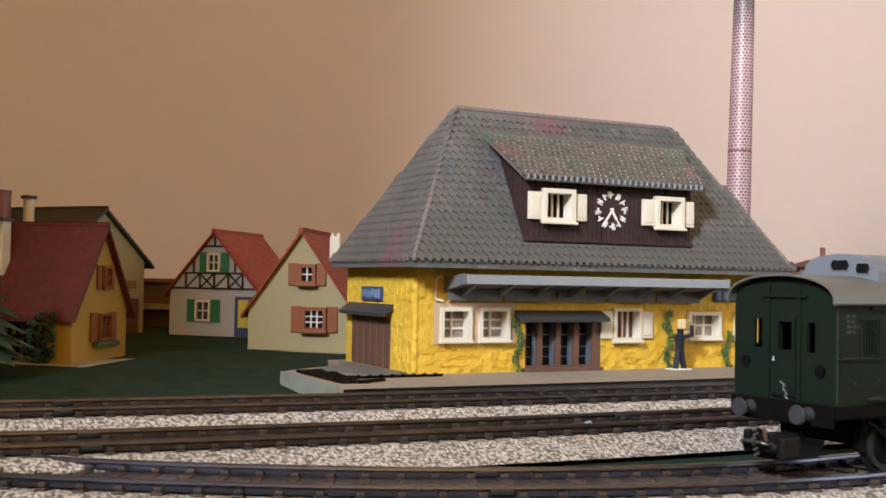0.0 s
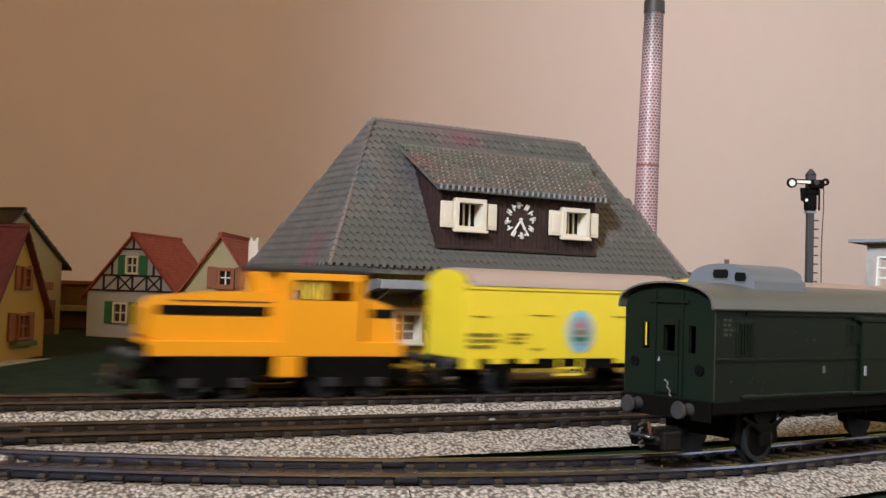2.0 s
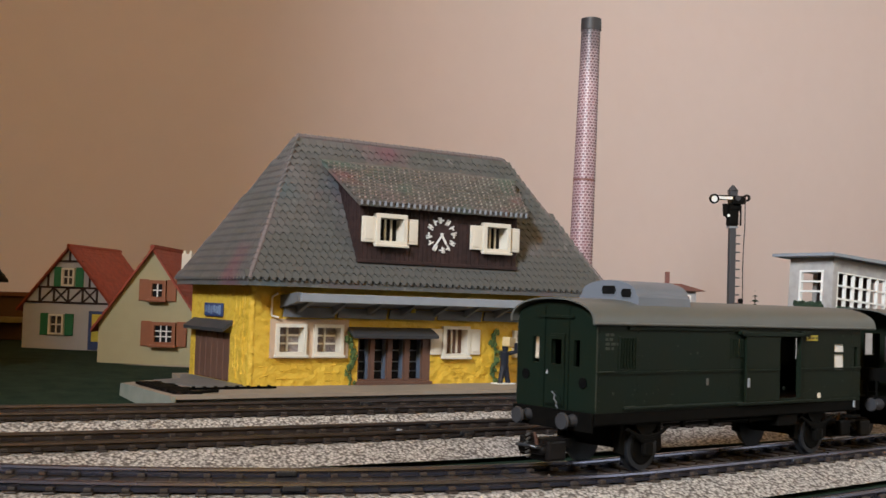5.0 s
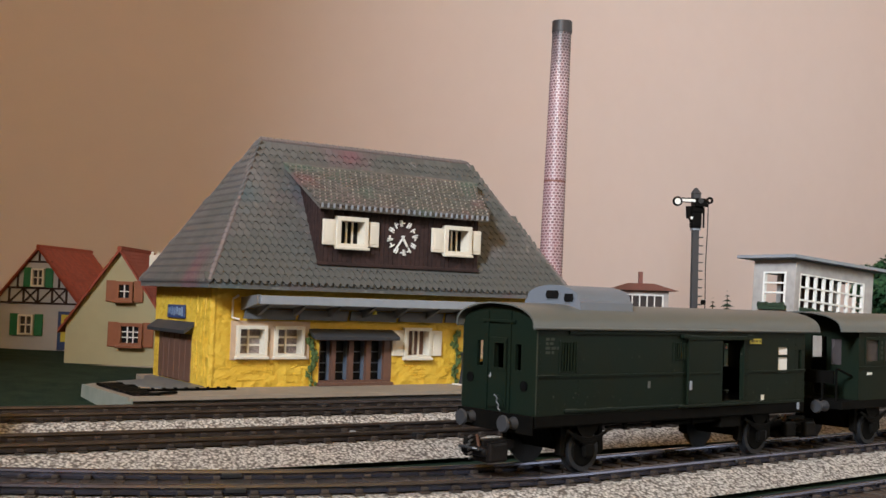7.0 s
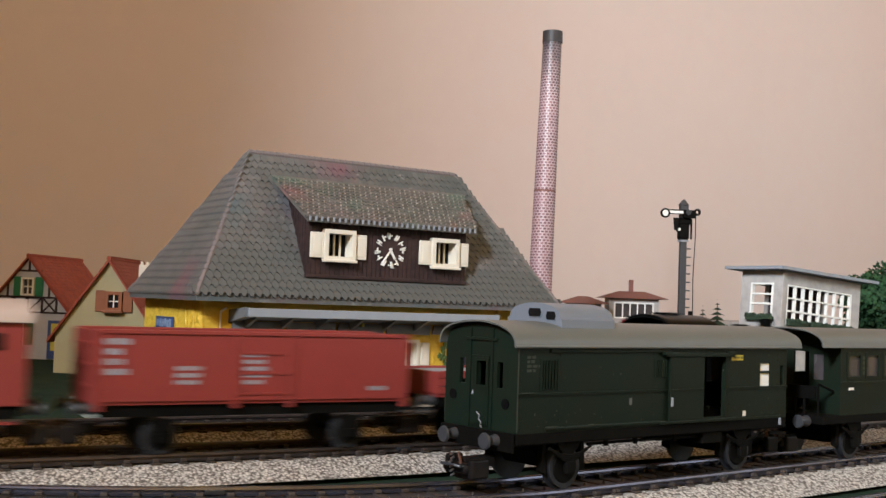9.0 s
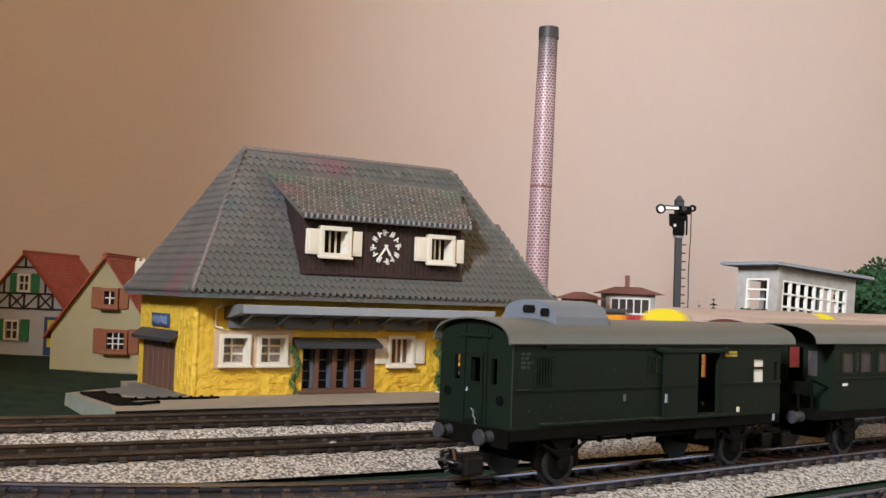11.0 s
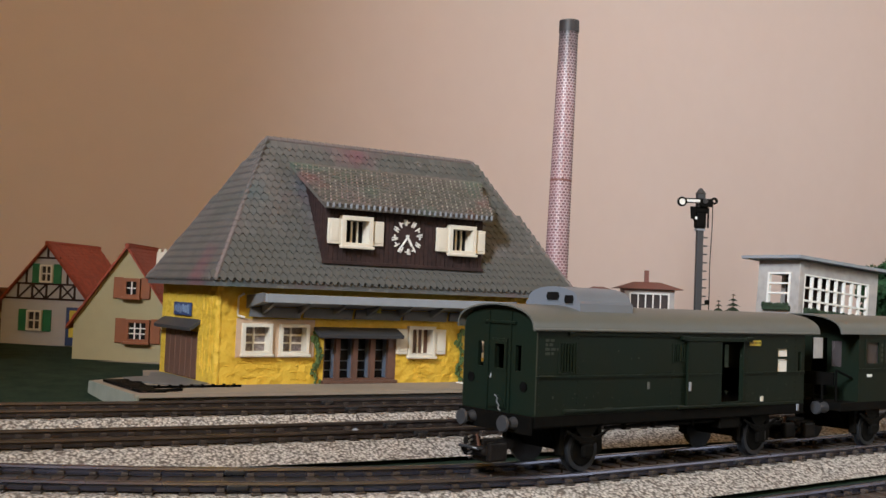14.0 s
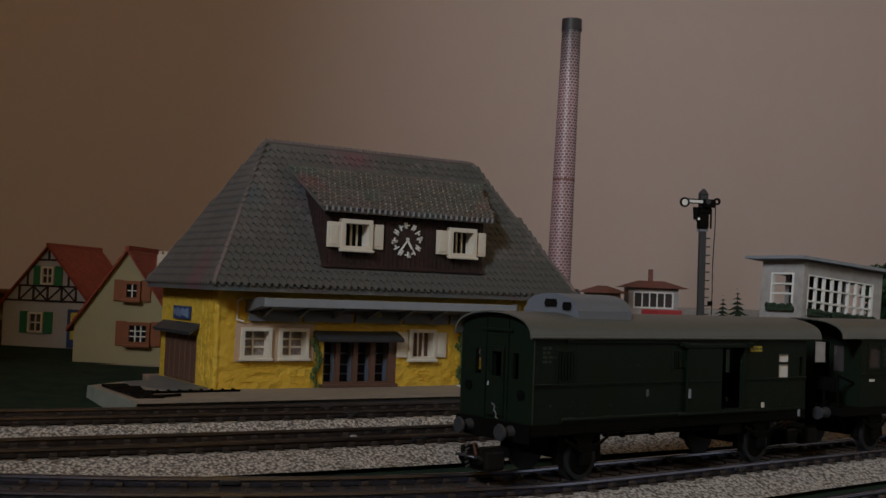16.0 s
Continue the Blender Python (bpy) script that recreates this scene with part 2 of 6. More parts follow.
M_NICKEL = mat("rod_nickel", (0.42, 0.41, 0.40), 0.3, metal=0.9)
M_TYRE = mat("tyre_steel", (0.16, 0.15, 0.15), 0.3, metal=0.9)
M_SKYBLUE = mat("badge_blue", (0.22, 0.47, 0.68), 0.5)
M_HOUSE_W = mat("house_plaster", (0.40, 0.385, 0.39), 0.7, second=(0.35, 0.335, 0.335), scale=200)
M_HOUSE_C = mat("house_cream", (0.33, 0.285, 0.165), 0.7, second=(0.37, 0.32, 0.19), scale=200)
M_HOUSE_Y = mat("house_yellow", (0.42, 0.26, 0.05), 0.7, second=(0.40, 0.26, 0.07), scale=200)
M_RROOF = mat("red_roof", (0.28, 0.045, 0.018), 0.6, second=(0.25, 0.035, 0.018), scale=200, island=0.15)
M_RROOF_D = mat("dark_red_roof", (0.11, 0.020, 0.018), 0.6, second=(0.08, 0.016, 0.015), scale=200, island=0.15)
M_SHUT_G = mat("shutter_green", (0.02, 0.15, 0.06), 0.5)
M_SHUT_B = mat("shutter_brown", (0.24, 0.075, 0.025), 0.5, second=(0.17, 0.055, 0.025), scale=300)
M_BRICK = mat("chimney_brick", (0.15, 0.055, 0.065), 0.45, second=(0.20, 0.10, 0.11), scale=200, island=0.35)
M_STACK = sooty(mat("stack_brick", (0.17, 0.075, 0.09), 0.4, second=(0.27, 0.14, 0.16), scale=60, island=0.35), 0.215, 0.27, (0.03, 0.027, 0.03))
M_MORTAR = sooty(mat("chimney_mortar", (0.52, 0.40, 0.41), 0.4, second=(0.42, 0.28, 0.30), scale=60, mix=0.8), 0.225, 0.275, (0.05, 0.045, 0.05))
M_SOOT = mat("chimney_soot", (0.025, 0.022, 0.024), 0.5, second=(0.06, 0.05, 0.05), scale=200)
M_BOX = mat("signal_box_stone", (0.43, 0.405, 0.39), 0.7, second=(0.27, 0.25, 0.24), scale=160, mix=0.9, bump=0.2)
M_FIR = mat("fir_green", (0.03, 0.055, 0.03), 0.8, second=(0.018, 0.032, 0.018), scale=500, mix=1.0, island=0.3)
M_TREE = mat("tree_green", (0.02, 0.07, 0.022), 0.8, second=(0.015, 0.05, 0.02), scale=300, mix=1.0, island=0.35)
M_HUTROOF = mat("hut_roof", (0.20, 0.075, 0.06), 0.6, second=(0.15, 0.06, 0.05), scale=100)
M_SIGNALRED = mat("bright_red", (0.55, 0.06, 0.07), 0.5)
M_NAVY = mat("figure_blue", (0.008, 0.011, 0.022), 0.5)
M_SKIN = mat("figure_tan", (0.55, 0.42, 0.22), 0.6)


# ---- mesh helpers ----
def box(bm, x0, x1, y0, y1, z0, z1, bevel=0.0, m=None):
    r = bmesh.ops.create_cube(bm, size=1)
    mm = Matrix.Translation(((x0 + x1) / 2, (y0 + y1) / 2, (z0 + z1) / 2)) @ Matrix.Diagonal((x1 - x0, y1 - y0, z1 - z0, 1))
    if m:
        mm = m @ mm
    bmesh.ops.transform(bm, matrix=mm, verts=r["verts"])
    if bevel:
        es = list({e for v in r["verts"] for e in v.link_edges})
        bmesh.ops.bevel(bm, geom=es, offset=bevel, segments=2, affect="EDGES", profile=0.5)
    return bm


def rod(bm, a, b, r, r2=None, seg=12, caps=True):
    a, b = Vector(a), Vector(b)
    d = b - a
    q = d.to_track_quat("Z", "Y").to_matrix().to_4x4()
    bmesh.ops.create_cone(bm, cap_ends=caps, segments=seg, radius1=r, radius2=r if r2 is None else r2, depth=d.length, matrix=Matrix.Translation((a + b) / 2) @ q)
    return bm


def extrude_xz(bm, outline, y0, y1):
    """A closed outline of (x, z), carried from y0 to y1."""
    f = [bm.verts.new((x, y0, z)) for x, z in outline]
    g = [bm.verts.new((x, y1, z)) for x, z in outline]
    n = len(f)
    bm.faces.new(f)
    bm.faces.new(g[::-1])
    for i in range(n):
        bm.faces.new((f[i], g[i], g[(i + 1) % n], f[(i + 1) % n]))
    bmesh.ops.recalc_face_normals(bm, faces=bm.faces)
    return bm


def extrude_yz(bm, outline, x0, x1):
    f = [bm.verts.new((x0, y, z)) for y, z in outline]
    g = [bm.verts.new((x1, y, z)) for y, z in outline]
    n = len(f)
    bm.faces.new(f)
    bm.faces.new(g[::-1])
    for i in range(n):
        bm.faces.new((f[i], g[i], g[(i + 1) % n], f[(i + 1) % n]))
    bmesh.ops.recalc_face_normals(bm, faces=bm.faces)
    return bm


def weld(bm):
    """Joins touching blocks into one solid: shared corners become one and the faces between blocks go."""
    bmesh.ops.remove_doubles(bm, verts=bm.verts, dist=0.001)
    bm.verts.index_update()
    seen = {}
    for f in bm.faces:
        seen.setdefault(tuple(sorted(v.index for v in f.verts)), []).append(f)
    bmesh.ops.delete(bm, geom=[f for fs in seen.values() if len(fs) > 1 for f in fs], context="FACES_ONLY")
    return bm


def plate_yz(bm, x0, x1, ys, zs, holes):
    """A wall plate between x0 and x1 over the rectangle ys by zs with rectangular openings (y0, y1, z0, z1)."""
    yy = sorted({*ys, *(v for h in holes for v in h[:2])})
    zz = sorted({*zs, *(v for h in holes for v in h[2:])})
    for a, b in zip(yy, yy[1:]):
        for c, d in zip(zz, zz[1:]):
            if not any(h[0] < (a + b) / 2 < h[1] and h[2] < (c + d) / 2 < h[3] for h in holes):
                box(bm, x0, x1, a, b, c, d)
    return weld(bm)


def plate_xz(bm, y0, y1, xs, zs, holes):
    xx = sorted({*xs, *(v for h in holes for v in h[:2])})
    zz = sorted({*zs, *(v for h in holes for v in h[2:])})
    for a, b in zip(xx, xx[1:]):
        for c, d in zip(zz, zz[1:]):
            if not any(h[0] < (a + b) / 2 < h[1] and h[2] < (c + d) / 2 < h[3] for h in holes):
                box(bm, a, b, y0, y1, c, d)
    return weld(bm)


def mesh_of(name, bm, material, smooth=False):
    bmesh.ops.scale(bm, vec=(CM, CM, CM), verts=bm.verts)
    me = bpy.data.meshes.new(name)
    bm.to_mesh(me)
    bm.free()
    me.materials.append(material)
    if smooth:
        me.shade_smooth()
        me.set_sharp_from_angle(angle=radians(35))
    return me


def part(name, bm, material, parent=None, label="", m=None, smooth=False):
    ob = new(name, mesh_of(name, bm, material, smooth))
    if parent is not None:
        ob.parent = parent
    if m is not None:
        ob.matrix_basis = m
    return tagged(ob, label)


def piece(name, me, parent, m):
    ob = new(name, me)
    ob.parent = parent
    ob.matrix_basis = m
    return ob


def at(x, y, z, rz=0, rx=0, ry=0):
    return pose(x * CM, y * CM, z * CM, rx, ry, rz)


def thing(name, x, y, z, rz, label, category, group="", kind=""):
    ob = new(name)
    ob.empty_display_size = 0.01
    ob.matrix_basis = at(x, y, z, rz)
    return tagged(ob, label, category, group, kind)


def B():
    return bmesh.new()


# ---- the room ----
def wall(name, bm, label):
    return tagged(part(name, bm, M_WALL if name == "wall_north" else M_ROOM_BOUNCE), label, "wall", "", "structure")


wall("wall_north", box(B(), -100, 190, 74, 84, -85, 170), "plain salmon-beige painted room wall behind the layout")
# Unseen wall; its corner shades the village and the left of wall_north.
wall("wall_west", box(B(), -100, -58, -37, 74, -85, 170), "unseen plain orange wall that keeps window light off the left side")
wall("wall_west_window", plate_yz(B(), -100, -95, (-112, -37), (-85, 170), [(-80, -62, 20, 84)]), "unseen orange wall with a deep window opening")
# Breast wall added to cut the window light on the low layout.
wall("wall_west_sill", box(B(), -64, -58, -112, -37, -85, 38), "unseen orange light blocker in front of a deep window")
# The openings in the south and east walls only house the added fill lights.
wall("wall_south", plate_xz(B(), -122, -112, (-100, 190), (-85, 170), [(64, 160, 16, 84)]), "unseen orange room wall with a large opening for a fill light")
wall("wall_east", plate_yz(B(), 180, 190, (-112, 74), (-85, 170), [(-33, 41, 11, 93)]), "unseen orange room wall with an opening for a fill light")
tagged(part("ceiling", box(B(), -100, 190, -122, 84, 170, 175), M_ROOM_BOUNCE), "unseen orange ceiling that bounces warm light", "ceiling", "", "structure")
tagged(part("floor", box(B(), -100, 190, -122, 84, -90, -85), M_DOOR), "brown room floor under the layout table", "floor", "", "structure")

# the table's surface rises a little from the near edge to the wall
LAND = [(-88, -1.35), (-27, -1.35), (-18, -1.15), (-10, -0.8), (-4, -0.5), (2, -0.12), (10, 0.3), (20, 0.5), (40, 0.8), (73.5, 1.0)]


def land(y):
    for (a, p), (b, q) in zip(LAND, LAND[1:]):
        if y <= b:
            return p + (q - p) * (max(y, a) - a) / (b - a)
    return LAND[-1][1]


tagged(part("ground", extrude_yz(B(), LAND + [(73.5, -4), (-88, -4)], -57.5, 150), M_FLOCK), "dark green flocked layout board", "ground", "", "structure")
table = thing("layout_table", 0, 0, 0, 0, "plain timber table frame carrying the layout board", "table")
for tx in (-54, 140):
    for ty in (-80, 66):
        part("leg", box(B(), tx - 3, tx + 3, ty - 3, ty + 3, -85, -4, 0.3), M_DOOR, table)


# ---- tracks ----
def oval(yf, x0, x1, radius):
    """A closed loop as points: along the line y = yf(x) from x1 down to x0, then round behind the viewer and back."""
    pts = [(x, yf(x)) for x in np.arange(x1, x0 - 0.01, -1.0)]
    ya, yb = yf(x0), yf(x1)
    n = 40
    for i in range(1, n + 1):
        a = math.pi * i / n
        pts.append((x0 - radius * math.sin(a), ya - radius + radius * math.cos(a)))
    yl = ya - 2 * radius
    yr = yb - 2 * radius
    for k in np.linspace(0, 1, 60)[1:]:
        pts.append((x0 + (x1 - x0) * k, yl + (yr - yl) * k))
    for i in range(1, n):
        a = math.pi * i / n
        pts.append((x1 + radius * math.sin(a), yr + radius - radius * math.cos(a)))
    return np.array(pts)


def far_y(x):
    x = min(max(x, -20.0), 16.0)
    return -4.35 - 0.067 * x + 0.002 * x * x


def mid_y(x):
    x = min(max(x, -20.0), 10.0)
    return -9.9 - 0.049 * x + 0.0026 * x * x


def near_y(x):
    return -18.35 - 0.175 * x + 0.0172 * x * x if x < 4.0 else -18.78 + 0.09 * (x - 4.0)


class Way:
    """A line of track with its length along it."""

    def __init__(self, pts, closed, z):
        self.p = np.vstack([pts, pts[:1]]) if closed else np.array(pts)
        self.s = np.r_[0, np.cumsum(np.hypot(*np.diff(self.p, axis=0).T))]
        self.closed, self.z, self.total = closed, z, self.s[-1]

    def at(self, s):
        s = s % self.total if self.closed else s
        return np.array([np.interp(s, self.s, self.p[:, 0]), np.interp(s, self.s, self.p[:, 1])])

    def dir(self, s):
        d = self.at(s + 0.8) - self.at(s - 0.8)
        return d / np.linalg.norm(d)


WAY_FAR = Way(oval(far_y, -20, 38, 30.0), True, 0.35)
WAY_MID = Way(oval(mid_y, -20, 38, 24.0), True, 0.05)
WAY_NEAR = Way([(x, near_y(x)) for x in np.arange(47, -18.1, -0.5)], False, -0.25)
WAY_FRONT = Way([(x, -25.9 + 0.085 * (x - 8)) for x in np.arange(50, -2.1, -1.0)], False, -0.35)


def sweep(bm, way, profile, s0, s1, step):
    """Carry a closed (offset, z) profile along the track. The offset is to the left of the way's run."""
    last = None
    n = max(2, int((s1 - s0) / step))
    for i in range(n + 1):
        s = s0 + (s1 - s0) * i / n
        p, d = way.at(min(max(s, s0), s1) if not way.closed else s), way.dir(s)
        ring = [bm.verts.new((p[0] - d[1] * o, p[1] + d[0] * o, z + way.z)) for o, z in profile]
        if last:
            for k in range(len(ring)):
                bm.faces.new((last[k], last[(k + 1) % len(ring)], ring[(k + 1) % len(ring)], ring[k]))
        else:
            bm.faces.new(ring[::-1])
        last = ring
    bm.faces.new(last)
    bmesh.ops.recalc_face_normals(bm, faces=bm.faces)
    return bm


GAUGE = 1.22


def sleeper_mesh():
    bm = B()
    box(bm, -0.15, 0.15, -1.55, 1.55, -0.34, -0.26, 0.03)
    for s in (-1, 1):
        for k in (-1, 1):
            box(bm, -0.1, 0.1, s * GAUGE + k * 0.17 - 0.09, s * GAUGE + k * 0.17 + 0.09, -0.25, -0.15, 0.02)
    rod(bm, (0, 0, -0.24), (0, 0, -0.14), 0.05, 0.03, seg=6)
    return mesh_of("sleeper", bm, M_SLEEPER)


ME_SLEEPER = sleeper_mesh()


def track(name, way, s0, s1, near0, near1, label, foot):
    tr = thing(name, 0, 0, 0, 0, label, "railway track", "tracks", "structure")
    bed = [(-1.75, -0.33), (1.75, -0.33), (foot[0], foot[1]), (-foot[0], foot[1])]
    part("roadbed", sweep(B(), way, bed, s0, s1, 1.0), M_BALLAST, tr, "embossed metal roadbed printed as pale ballast")
    part("sleeper_bed", sweep(B(), way, [(-1.42, -0.30), (GAUGE - 0.1, -0.30), (GAUGE - 0.1, -0.34), (-1.42, -0.34)][::-1], s0, s1, 1.0), M_BED_SHEEN if name == "track_near" else M_BED_RUST if name == "track_far" else M_BED, tr, "dark brown strip printed between the rails")
    for o in (-GAUGE, GAUGE):
        head = [(o - 0.065, 0), (o + 0.065, 0), (o + 0.09, -0.02), (o + 0.105, -0.085), (o + 0.035, -0.12), (o + 0.035, -0.2), (o + 0.13, -0.26), (o - 0.13, -0.26), (o - 0.035, -0.2), (o - 0.035, -0.12), (o - 0.105, -0.085), (o - 0.09, -0.02)]
        part("rail", sweep(B(), way, head, s0, s1, 0.8), M_RAIL if name in ("track_near", "track_front") else M_RAIL_DARK, tr, "worn dark steel rail", smooth=True)
    s = near0
    while s < near1:
        p, d = way.at(s), way.dir(s)
        piece("sleeper", ME_SLEEPER, tr, at(p[0], p[1], way.z, math.degrees(math.atan2(d[1], d[0]))))
        s += 0.92
    if s1 - s0 > near1 - near0 + 5:
        bm = B()
        s = near1
        while s < s1 + near0 - s0:
            p, d = way.at(s), way.dir(s)
            box(bm, -0.2, 0.2, -1.62, 1.62, -0.34, -0.24, 0, Matrix.Translation((p[0], p[1], way.z)) @ Matrix.Rotation(math.atan2(d[1], d[0]), 4, "Z"))
            s += 1.0
        tagged(part("sleepers_behind", bm, M_SLEEPER, tr, "dark sleepers of the return loop"), kind="stuff")
    # joints between the track lengths
    for k in np.arange(near0 + 16, near1, 18.0):
        p, d = way.at(k), way.dir(k)
        mm = at(p[0], p[1], way.z, math.degrees(math.atan2(d[1], d[0])))
        for o in (-GAUGE, GAUGE):
            part("rail_joiner", box(B(), -0.28, 0.28, o - 0.16, o + 0.16, -0.22, -0.08, 0.03), M_WHEEL, tr, m=mm)
        part("bed_joint", extrude_yz(B(), [(-1.78, -0.32), (1.78, -0.32), (foot[0] + 0.02, foot[1] + 0.01), (-foot[0] - 0.02, foot[1] + 0.01)], -0.012, 0.012), M_BED, tr, m=mm)
    return tr


# ---- station ----
def scallop(w, h, t):
    """A small roof tile with a straight lower edge and a rounded tongue, lying in xy with its lower end at y = 0."""
    bm = B()
    o = [(-w / 2, h), (w / 2, h), (w / 2, w * 0.4), (w * 0.3, w * 0.36), (w * 0.26, w * 0.14), (w * 0.12, 0), (-w * 0.12, 0), (-w * 0.26, w * 0.14), (-w * 0.3, w * 0.36), (-w / 2, w * 0.4)]
    lo = [bm.verts.new((x, y, 0)) for x, y in o]
    hi = [bm.verts.new((x, y, t if y < h * 0.9 else t * 0.15)) for x, y in o]
    bm.faces.new(hi)
    for i in range(len(o)):
        bm.faces.new((lo[i], lo[(i + 1) % len(o)], hi[(i + 1) % len(o)], hi[i]))
    bmesh.ops.recalc_face_normals(bm, faces=bm.faces)
    return bm


def tiles(origin, u, v, edges, length, w, h, t, material, parent, name="tiling", singles=0):
    """Courses of tiles over a roof plane: u runs along the eaves, v up the slope; edges(d) gives the span of u at the height d."""
    u, v = Vector(u).normalized(), Vector(v).normalized()
    n = u.cross(v)
    base = Matrix((u, v, n)).transposed().to_4x4()
    proto = scallop(w * 0.97, h * 1.35, t)
    vs = [p.co.copy() for p in proto.verts]
    proto.verts.index_update()
    fs = [[p.index for p in f.verts] for f in proto.faces]
    single = mesh_of("roof_tile", proto, material)
    co, faces, row, made = [], [], 0, 0
    while row * h < length:
        a, b = edges(row * h)
        k = math.floor(a / w)
        while k * w < b:
            x = k * w + (w / 2 if row % 2 else 0)
            k += 1
            if x < a or x > b:
                continue
            m = Matrix.Translation(Vector(origin) + u * x + v * (row * h)) @ base @ Matrix.Rotation(0.06 + random.uniform(-0.02, 0.02), 4, "X")
            if made < singles:
                mm = m.copy()
                mm.translation *= CM
                piece("roof_tile", single, parent, mm)
                made += 1
                continue
            i = len(co)
            co += [m @ p for p in vs]
            faces += [[i + q for q in f] for f in fs]
        row += 1
    me = bpy.data.meshes.new(name)
    me.from_pydata([p * CM for p in co], [], faces)
    me.materials.append(material)
    ob = new(name, me)
    ob.parent = parent
    return tagged(ob, "", kind="stuff")


def slab(points, thick):
    """A flat roof panel through the given corners, with its thickness downwards."""
    bm = B()
    top = [bm.verts.new(p) for p in points]
    low = [bm.verts.new((p[0], p[1], p[2] - thick)) for p in points]
    bm.faces.new(top)
    bm.faces.new(low[::-1])
    for i in range(len(top)):
        bm.faces.new((top[i], low[i], low[(i + 1) % len(top)], top[(i + 1) % len(top)]))
    bmesh.ops.recalc_face_normals(bm, faces=bm.faces)
    return bm


def ridge_tiles(name, a, b, r, n, material, parent):
    """A row of overlapping half-round ridge tiles from a to b."""
    a, b = Vector(a), Vector(b)
    step = (b - a).length / n
    me = mesh_of(name, rod(B(), (0, 0, 0), (0, 0, step * 1.18), r * 1.15, r * 0.88, seg=8), material)
    turn = (b - a).to_track_quat("Z", "Y").to_matrix().to_4x4()
    for i in range(n):
        piece(name, me, parent, Matrix.Translation(a.lerp(b, i / n) * CM) @ turn)


def window_unit(parent, x0, x1, z0, z1, y, cols, rows, material, pane, bar=0.13, sill=True, frame_w=0.2):
    """A framed window facing -y with glazing bars, a sill and a pane set back in the opening."""
    w = part("window", plate_xz(B(), y - 0.12, y + 0.12, (x0, x1), (z0, z1), [(x0 + frame_w, x1 - frame_w, z0 + frame_w, z1 - frame_w)]), material, parent)
    for i in range(1, cols):
        x = x0 + frame_w + (x1 - x0 - 2 * frame_w) * i / cols
        part("glazing_bar", box(B(), x - bar / 2, x + bar / 2, y - 0.03, y + 0.06, z0 + frame_w, z1 - frame_w), material, w)
    for i in range(1, rows):
        z = z0 + frame_w + (z1 - z0 - 2 * frame_w) * i / rows
        part("glazing_bar", box(B(), x0 + frame_w, x1 - frame_w, y - 0.02, y + 0.05, z - bar / 2, z + bar / 2), material, w)
    part("pane", box(B(), x0 + frame_w * 0.8, x1 - frame_w * 0.8, y + 0.09, y + 0.11, z0 + frame_w * 0.8, z1 - frame_w * 0.8), pane, w)
    if sill:
        part("sill", box(B(), x0 - 0.08, x1 + 0.08, y - 0.32, y + 0.05, z0 - 0.1, z0 + 0.05, 0.03), material, w)
    return w


def deep_window(parent, x0, x1, z0, z1, y, material, pane, cols, rows, depth=0.62, frame_w=0.16, bar=0.09, label=""):
    """A window in a deep box frame whose reveals show: the sash sits at the back of the box, y is the frame's front."""
    a, b, c, d = x0 + frame_w, x1 - frame_w, z0 + frame_w, z1 - frame_w
    w = part("window", plate_xz(B(), y, y + depth, (x0, x1), (z0, z1), [(a, b, c, d)]), material, parent, label)
    for i in range(1, cols):
        x = a + (b - a) * i / cols
        part("glazing_bar", box(B(), x - bar / 2, x + bar / 2, y + depth - 0.13, y + depth - 0.05, c, d), material, w)
    for i in range(1, rows):
        z = c + (d - c) * i / rows
        part("glazing_bar", box(B(), a, b, y + depth - 0.12, y + depth - 0.06, z - bar / 2, z + bar / 2), material, w)
    part("pane", box(B(), a - 0.03, b + 0.03, y + depth - 0.045, y + depth - 0.02, c - 0.03, d + 0.03), pane, w)
    part("sill", box(B(), x0 - 0.07, x1 + 0.07, y - 0.1, y + 0.14, z0 - 0.09, z0 + 0.04, 0.03), material, w)
    return w


